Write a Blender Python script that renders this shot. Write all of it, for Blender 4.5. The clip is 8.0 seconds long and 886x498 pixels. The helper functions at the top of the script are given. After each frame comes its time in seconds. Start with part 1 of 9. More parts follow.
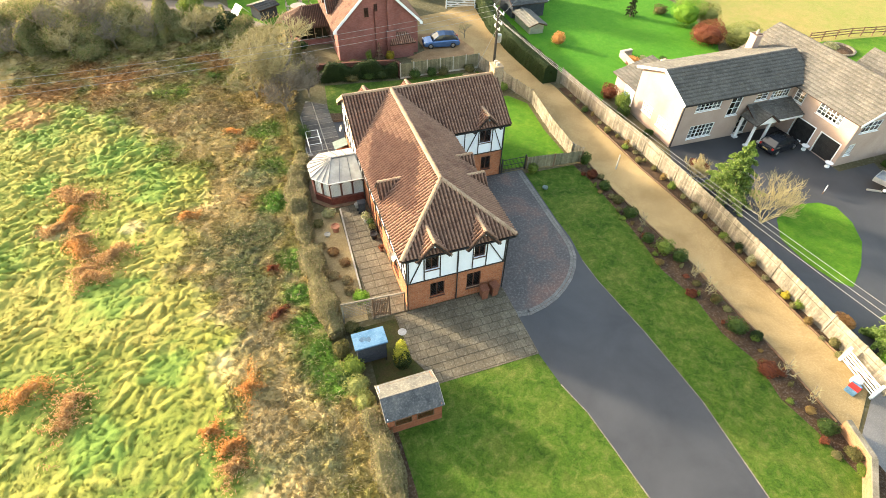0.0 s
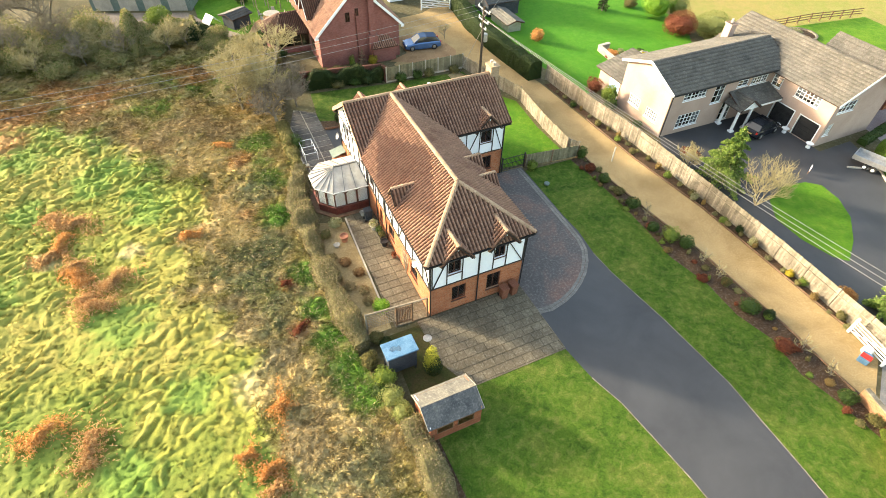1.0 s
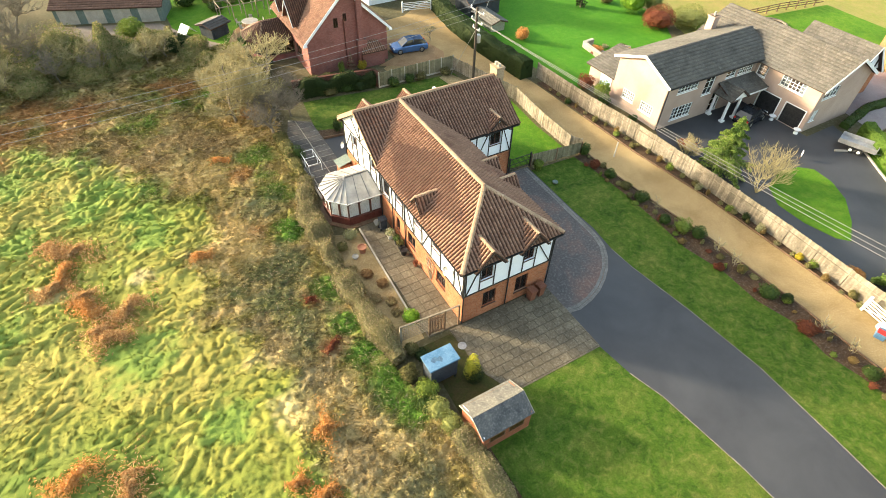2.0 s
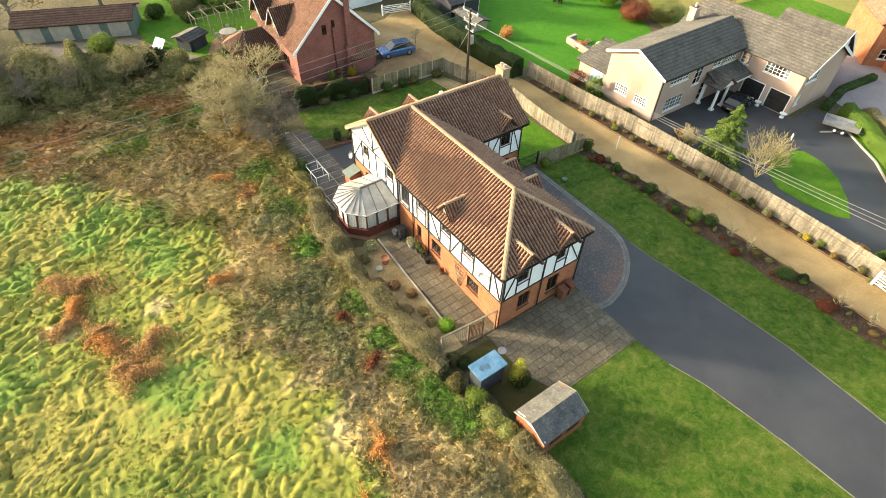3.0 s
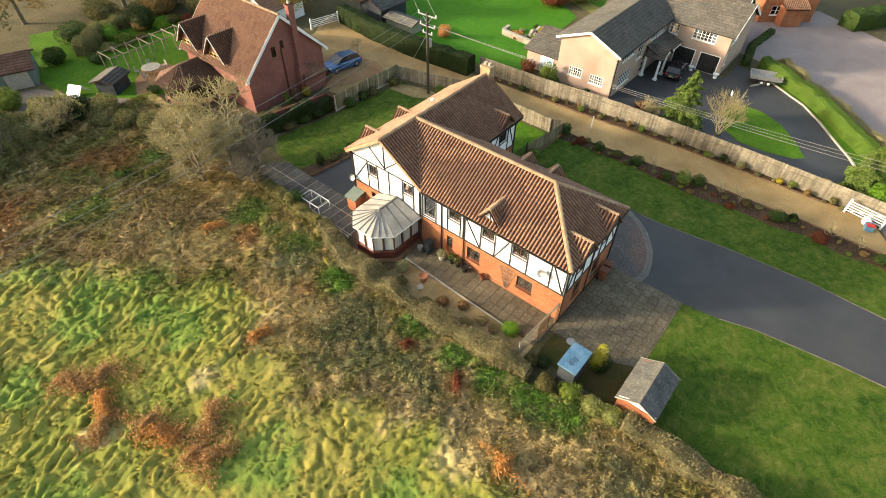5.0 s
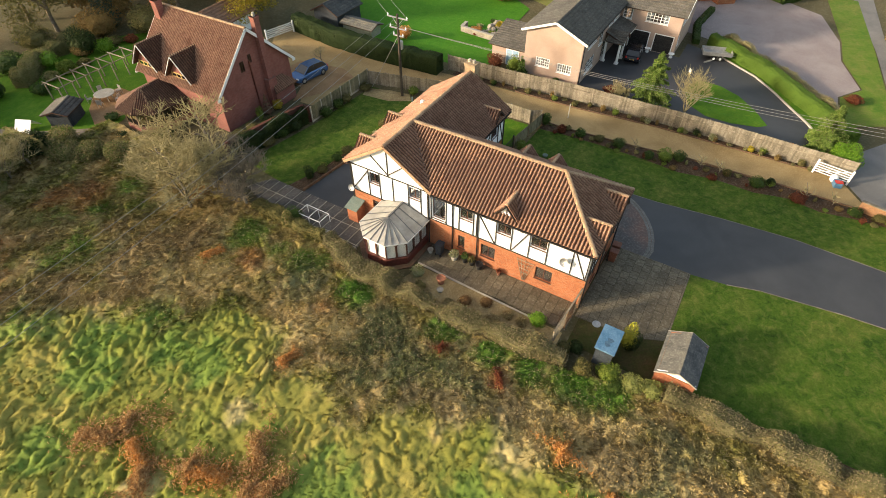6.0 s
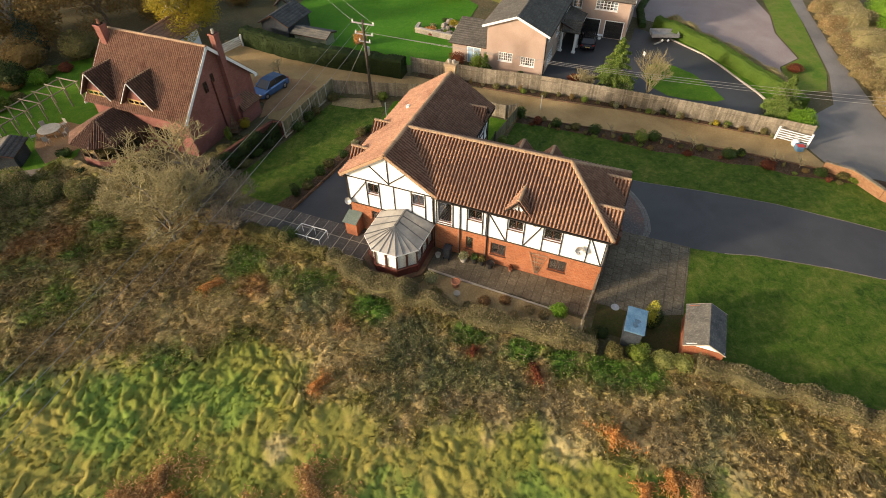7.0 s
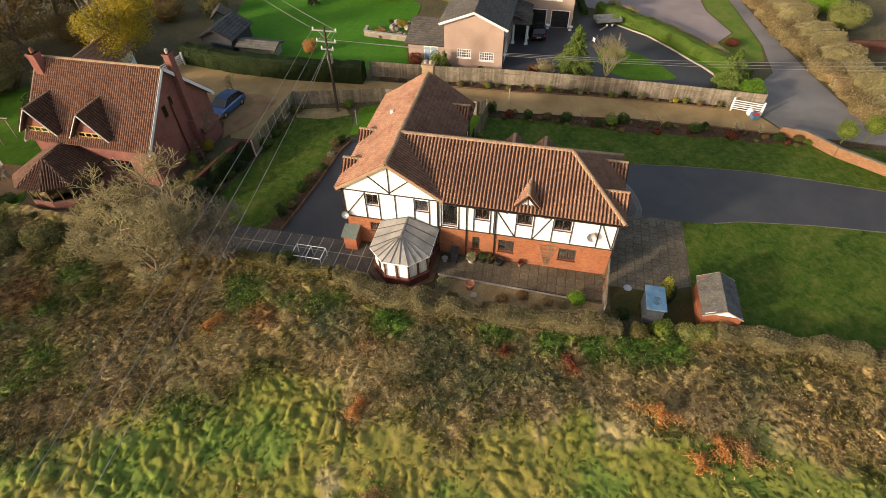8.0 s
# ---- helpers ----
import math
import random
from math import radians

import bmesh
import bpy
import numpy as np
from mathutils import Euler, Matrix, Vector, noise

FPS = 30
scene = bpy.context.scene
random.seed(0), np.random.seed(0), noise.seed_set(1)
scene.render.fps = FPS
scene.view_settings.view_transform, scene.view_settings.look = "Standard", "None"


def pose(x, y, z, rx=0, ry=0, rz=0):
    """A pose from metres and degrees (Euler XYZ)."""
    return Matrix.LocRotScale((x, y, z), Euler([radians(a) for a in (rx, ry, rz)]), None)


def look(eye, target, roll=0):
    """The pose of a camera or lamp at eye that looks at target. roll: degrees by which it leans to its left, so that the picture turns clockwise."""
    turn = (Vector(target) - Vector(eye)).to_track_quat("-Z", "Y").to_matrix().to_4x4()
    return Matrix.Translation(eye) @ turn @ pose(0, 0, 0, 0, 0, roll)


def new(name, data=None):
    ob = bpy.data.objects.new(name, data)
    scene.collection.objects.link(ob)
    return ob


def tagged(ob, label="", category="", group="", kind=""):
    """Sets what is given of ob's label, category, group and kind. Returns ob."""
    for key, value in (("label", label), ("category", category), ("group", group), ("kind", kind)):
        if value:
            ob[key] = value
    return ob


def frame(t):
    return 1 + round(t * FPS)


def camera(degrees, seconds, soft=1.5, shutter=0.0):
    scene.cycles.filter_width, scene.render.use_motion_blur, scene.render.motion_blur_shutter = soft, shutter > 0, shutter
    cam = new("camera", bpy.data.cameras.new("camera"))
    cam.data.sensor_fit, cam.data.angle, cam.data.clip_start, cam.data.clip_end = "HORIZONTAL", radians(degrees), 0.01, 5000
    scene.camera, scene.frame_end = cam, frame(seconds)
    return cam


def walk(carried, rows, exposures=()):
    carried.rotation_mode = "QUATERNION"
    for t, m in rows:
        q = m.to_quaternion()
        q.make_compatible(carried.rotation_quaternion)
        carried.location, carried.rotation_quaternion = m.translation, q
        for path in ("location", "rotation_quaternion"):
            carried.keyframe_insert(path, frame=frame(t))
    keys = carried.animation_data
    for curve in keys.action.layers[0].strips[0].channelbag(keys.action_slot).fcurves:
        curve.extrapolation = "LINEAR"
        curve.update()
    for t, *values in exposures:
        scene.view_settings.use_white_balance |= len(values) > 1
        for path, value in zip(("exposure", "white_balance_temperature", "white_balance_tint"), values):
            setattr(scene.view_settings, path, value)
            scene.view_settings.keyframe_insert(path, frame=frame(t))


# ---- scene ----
cam = camera(80.1, 8.0, 0.6)
PATH = [
    (0, (-5.597, -20.704, 27.999), (-5.103, -19.397, 26.568), 1.8),
    (0.5, (-7.059, -20.075, 27.969), (-6.507, -18.789, 26.541), 1.6),
    (1, (-8.635, -19.174, 27.917), (-8.023, -17.914, 26.49), 1.6),
    (1.5, (-10.241, -18.063, 27.891), (-9.569, -16.833, 26.465), 1.7),
    (3, (-15.102, -14.035, 27.962), (-14.269, -12.909, 26.534), 1.6),
    (3.5, (-16.648, -12.471, 27.983), (-15.748, -11.397, 26.555), 1.3),
    (4, (-18.177, -10.816, 27.921), (-17.218, -9.794, 26.495), 1.1),
    (4.5, (-19.645, -9.055, 27.91), (-18.62, -8.097, 26.485), 1.1),
    (6, (-23.69, -3.362, 28.021), (-22.489, -2.641, 26.593), -0.1),
    (6.5, (-24.554, -1.346, 28.013), (-23.306, -0.712, 26.585), -0.2),
    (7, (-25.329, 0.956, 27.96), (-24.035, 1.488, 26.532), -0.8),
    (7.5, (-25.858, 3.236, 27.927), (-24.528, 3.663, 26.496), -0.8),
    (8, (-26.135, 5.825, 27.834), (-24.775, 6.132, 26.4), -1.0),
]
walk(cam, [(t, look(eye, target, roll)) for t, eye, target, roll in PATH],
     [(0.0, 2.47, 7500, 10), (1.5, 2.32, 7500, 9), (3.0, 2.0, 7500, 8), (4.5, 1.63, 7500, 9), (6.0, 1.2, 7500, 12), (8.0, 0.7, 7500, 19)])

# ---------------------------------------------------------------- light
SUN_EL, SUN_TO = radians(16), Vector((-0.70, 0.714, 0)).normalized()
sun_dir = SUN_TO * math.cos(SUN_EL) + Vector((0, 0, math.sin(SUN_EL)))
world = bpy.data.worlds.new("sky")
scene.world = world
world.use_nodes = True
wn = world.node_tree
sky = wn.nodes.new("ShaderNodeTexSky")
sky.sky_type, sky.sun_disc = "NISHITA", False
sky.sun_elevation, sky.sun_rotation = SUN_EL, math.atan2(SUN_TO.x, SUN_TO.y)
sky.air_density, sky.dust_density, sky.ozone_density = 1.2, 3.0, 0.6
wn.links.new(sky.outputs[0], wn.nodes["Background"].inputs[0])
wn.nodes["Background"].inputs[1].default_value = 0.15
sun = new("sun", bpy.data.lights.new("sun", "SUN"))
sun.data.energy, sun.data.angle, sun.data.color = 2.75, radians(4.0), (1.0, 0.91, 0.76)
sun.matrix_world = look(sun_dir * 100, (0, 0, 0))


# ---------------------------------------------------------------- materials
def nodes_of(name, rough=0.85, spec=0.3, metal=0.0):
    m = bpy.data.materials.new(name)
    m.use_nodes = True
    t = m.node_tree
    b = t.nodes["Principled BSDF"]
    b.inputs["Roughness"].default_value = rough
    b.inputs["Specular IOR Level"].default_value = spec
    b.inputs["Metallic"].default_value = metal
    return m, t, b


def rgb(c):
    return (*c, 1.0)


def noise_node(t, vec, scale, detail=4.0, rough=0.6, dist=0.0):
    n = t.nodes.new("ShaderNodeTexNoise")
    n.inputs["Scale"].default_value = scale
    n.inputs["Detail"].default_value = detail
    n.inputs["Roughness"].default_value = rough
    n.inputs["Distortion"].default_value = dist
    t.links.new(vec, n.inputs["Vector"])
    return n.outputs["Fac"]


def ramp(t, fac, stops):
    r = t.nodes.new("ShaderNodeValToRGB")
    els = r.color_ramp.elements
    while len(els) < len(stops):
        els.new(0.5)
    for e, (p, c) in zip(els, stops):
        e.position, e.color = p, rgb(c)
    t.links.new(fac, r.inputs[0])
    return r.outputs[0]


def mixc(t, fac, a, b, mode="MIX"):
    m = t.nodes.new("ShaderNodeMix")
    m.data_type, m.blend_type = "RGBA", mode
    for sock, v in ((m.inputs[0], fac), (m.inputs[6], a), (m.inputs[7], b)):
        if isinstance(v, bpy.types.NodeSocket):
            t.links.new(v, sock)
        elif isinstance(v, tuple):
            sock.default_value = rgb(v)
        else:
            sock.default_value = v
    return m.outputs[2]


def math_node(t, op, a, b=0.0):
    m = t.nodes.new("ShaderNodeMath")
    m.operation = op
    for sock, v in ((m.inputs[0], a), (m.inputs[1], b)):
        if isinstance(v, bpy.types.NodeSocket):
            t.links.new(v, sock)
        else:
            sock.default_value = v
    return m.outputs[0]


def bump(t, b, height, strength=0.3, dist=0.02):
    n = t.nodes.new("ShaderNodeBump")
    n.inputs["Strength"].default_value = strength
    n.inputs["Distance"].default_value = dist
    t.links.new(height, n.inputs["Height"])
    t.links.new(n.outputs[0], b.inputs["Normal"])


def place(t):
    return t.nodes.new("ShaderNodeNewGeometry").outputs["Position"]


def surf(name, c1, c2, scale=0.5, fine=12.0, rough=0.85, bumps=0.3, dist=0.02, grain=0.35, spec=0.3, c3=None, metal=0.0, obj=0.0, island=0.0, relief_shade=0.0):
    """A weathered surface: broad patches c1 to c2 (to c3), fine grain over them, chance per object or per piece."""
    m, t, b = nodes_of(name, rough, spec, metal)
    p = place(t)
    n1 = noise_node(t, p, scale, 5, 0.6, 0.4)
    stops = [(0.35, c1), (0.65, c2)] if c3 is None else [(0.3, c1), (0.5, c2), (0.7, c3)]
    col = ramp(t, n1, stops)
    n2 = noise_node(t, p, fine, 6, 0.7)
    col = mixc(t, grain, col, ramp(t, n2, [(0.25, (0.25, 0.25, 0.25)), (0.75, (1.0, 1.0, 1.0))]), "MULTIPLY") if grain else col
    col = mixc(t, grain * 0.5, col, ramp(t, n2, [(0.5, (0, 0, 0)), (0.9, (0.6, 0.6, 0.55))]), "SCREEN") if grain > 0.3 else col
    for amount, kind in ((obj, "o"), (island, "i")):
        if amount:
            r = t.nodes.new("ShaderNodeObjectInfo").outputs["Random"] if kind == "o" else t.nodes.new("ShaderNodeNewGeometry").outputs["Random Per Island"]
            col = mixc(t, amount, col, ramp(t, r, [(0.0, (0.35, 0.35, 0.35)), (1.0, (1.0, 1.0, 1.0))]), "MULTIPLY")
    # shade painted into the tile colour: dark pans and lower edges, pale rolls
    if relief_shade:
        at = t.nodes.new("ShaderNodeAttribute")
        at.attribute_name = "relief_shade"
        col = mixc(t, relief_shade, col, ramp(t, at.outputs["Fac"], [(0.0, (0.22, 0.2, 0.2)), (1.0, (1.0, 1.0, 1.0))]), "MULTIPLY")
    t.links.new(col, b.inputs["Base Color"])
    if bumps:
        bump(t, b, n2, bumps, dist)
    return m


def leafmat(name, cols, rough=0.6, patch=0.4, scale=0.6):
    """Foliage: a chance colour per leaf, and broad patches."""
    m, t, b = nodes_of(name, rough, 0.25)
    r = t.nodes.new("ShaderNodeNewGeometry").outputs["Random Per Island"]
    col = ramp(t, r, [(i / max(1, len(cols) - 1), c) for i, c in enumerate(cols)])
    n = noise_node(t, place(t), scale, 4)
    col = mixc(t, patch, col, ramp(t, n, [(0.35, (0.35, 0.36, 0.3)), (0.65, (1.0, 1.0, 1.0))]), "MULTIPLY")
    t.links.new(col, b.inputs["Base Color"])
    thin = t.nodes.new("ShaderNodeBsdfTranslucent")
    t.links.new(col, thin.inputs["Color"])
    both = t.nodes.new("ShaderNodeMixShader")
    both.inputs[0].default_value = 0.35
    t.links.new(b.outputs[0], both.inputs[1])
    t.links.new(thin.outputs[0], both.inputs[2])
    t.links.new(both.outputs[0], t.nodes["Material Output"].inputs["Surface"])
    return m


def patchmat(name, big, small, s1, s2, grain=0.4, chance=0.0, thin=0.0, bumps=0.5, tight=0.0):
    """Vegetation in drifts: broad patches of the colours big, smaller ones of the colours small, grain, and a chance value per blade."""
    m, t, b = nodes_of(name, 0.9, 0.12)
    p = place(t)
    a = ramp(t, noise_node(t, p, s1, 4, 0.55, 0.8), [(0.28 + tight + (0.44 - 2 * tight) * i / (len(big) - 1), c) for i, c in enumerate(big)])
    k = ramp(t, noise_node(t, p, s2, 5, 0.65, 0.6), [(0.3 + tight + (0.4 - 2 * tight) * i / (len(small) - 1), c) for i, c in enumerate(small)])
    col = mixc(t, 0.5, a, k)
    fine = noise_node(t, p, 9.0, 5, 0.7)
    col = mixc(t, grain, col, ramp(t, fine, [(0.3, (0.25, 0.25, 0.22)), (0.7, (1.0, 1.0, 1.0))]), "MULTIPLY")
    col = mixc(t, grain, col, ramp(t, noise_node(t, p, 26.0, 3, 0.8), [(0.35, (0.4, 0.42, 0.36)), (0.6, (1.0, 1.0, 1.0))]), "MULTIPLY")
    if chance:
        r = t.nodes.new("ShaderNodeNewGeometry").outputs["Random Per Island"]
        col = mixc(t, chance, col, ramp(t, r, [(0.0, (0.2, 0.2, 0.16)), (0.5, (0.8, 0.8, 0.75)), (1.0, (1.0, 1.0, 1.0))]), "MULTIPLY")
        col = mixc(t, chance * 0.5, col, ramp(t, r, [(0.7, (0, 0, 0)), (1.0, (0.5, 0.46, 0.3))]), "SCREEN")
    t.links.new(col, b.inputs["Base Color"])
    if bumps:
        bump(t, b, fine, bumps, 0.05)
    if thin:
        tr = t.nodes.new("ShaderNodeBsdfTranslucent")
        t.links.new(col, tr.inputs["Color"])
        both = t.nodes.new("ShaderNodeMixShader")
        both.inputs[0].default_value = thin
        t.links.new(b.outputs[0], both.inputs[1])
        t.links.new(tr.outputs[0], both.inputs[2])
        t.links.new(both.outputs[0], t.nodes["Material Output"].inputs["Surface"])
    return m


def fieldmat(name, grain, chance, thin, bumps):
    """Wild growth: the growth colour of the mesh, fine grain over it, and a chance value per blade or leaf."""
    m, t, b = nodes_of(name, 0.9, 0.12)
    p = place(t)
    at = t.nodes.new("ShaderNodeAttribute")
    at.attribute_name = "growth"
    col = at.outputs["Color"]
    fine = noise_node(t, p, 11.0, 5, 0.75)
    col = mixc(t, grain, col, ramp(t, fine, [(0.3, (0.3, 0.3, 0.26)), (0.7, (1.0, 1.0, 1.0))]), "MULTIPLY")
    if chance:
        r = t.nodes.new("ShaderNodeNewGeometry").outputs["Random Per Island"]
        col = mixc(t, chance, col, ramp(t, r, [(0.0, (0.25, 0.25, 0.2)), (0.5, (0.9, 0.9, 0.85)), (1.0, (1.0, 1.0, 1.0))]), "MULTIPLY")
        col = mixc(t, chance * 0.45, col, ramp(t, r, [(0.65, (0, 0, 0)), (1.0, (0.36, 0.32, 0.17))]), "SCREEN")
    t.links.new(col, b.inputs["Base Color"])
    if bumps:
        bump(t, b, fine, bumps, 0.05)
    if thin:
        tr = t.nodes.new("ShaderNodeBsdfTranslucent")
        t.links.new(col, tr.inputs["Color"])
        both = t.nodes.new("ShaderNodeMixShader")
        both.inputs[0].default_value = thin
        t.links.new(b.outputs[0], both.inputs[1])
        t.links.new(tr.outputs[0], both.inputs[2])
        t.links.new(both.outputs[0], t.nodes["Material Output"].inputs["Surface"])
    return m


def brickmat(name, c1, c2, mortar, scale=1.0):
    m, t, b = nodes_of(name, 0.9, 0.2)
    sep = t.nodes.new("ShaderNodeSeparateXYZ")
    p = place(t)
    t.links.new(p, sep.inputs[0])
    u = math_node(t, "ADD", sep.outputs[0], sep.outputs[1])
    com = t.nodes.new("ShaderNodeCombineXYZ")
    t.links.new(u, com.inputs[0])
    t.links.new(sep.outputs[2], com.inputs[1])
    k = t.nodes.new("ShaderNodeTexBrick")
    t.links.new(com.outputs[0], k.inputs["Vector"])
    for key, v in (("Scale", 1.0), ("Mortar Size", 0.006), ("Mortar Smooth", 0.2), ("Bias", 0.0), ("Brick Width", 0.225 * scale), ("Row Height", 0.075 * scale)):
        k.inputs[key].default_value = v
    for key, v in (("Color1", c1), ("Color2", c2), ("Mortar", mortar)):
        k.inputs[key].default_value = rgb(v)
    n = noise_node(t, p, 0.9, 5)
    col = mixc(t, 0.45, k.outputs[0], ramp(t, n, [(0.3, (0.45, 0.42, 0.4)), (0.7, (1, 1, 1))]), "MULTIPLY")
    n2 = noise_node(t, p, 9, 4)
    col = mixc(t, 0.3, col, ramp(t, n2, [(0.3, (0.4, 0.4, 0.4)), (0.7, (1, 1, 1))]), "MULTIPLY")
    t.links.new(col, b.inputs["Base Color"])
    bump(t, b, k.outputs["Fac"], -0.4, 0.01)
    return m


def glassmat(name, tint=(0.4, 0.43, 0.44)):
    m, t, b = nodes_of(name, 0.03, 0.5)
    b.inputs["Base Color"].default_value = rgb(tint)
    b.inputs["Transmission Weight"].default_value = 1.0
    b.inputs["IOR"].default_value = 1.45
    return m


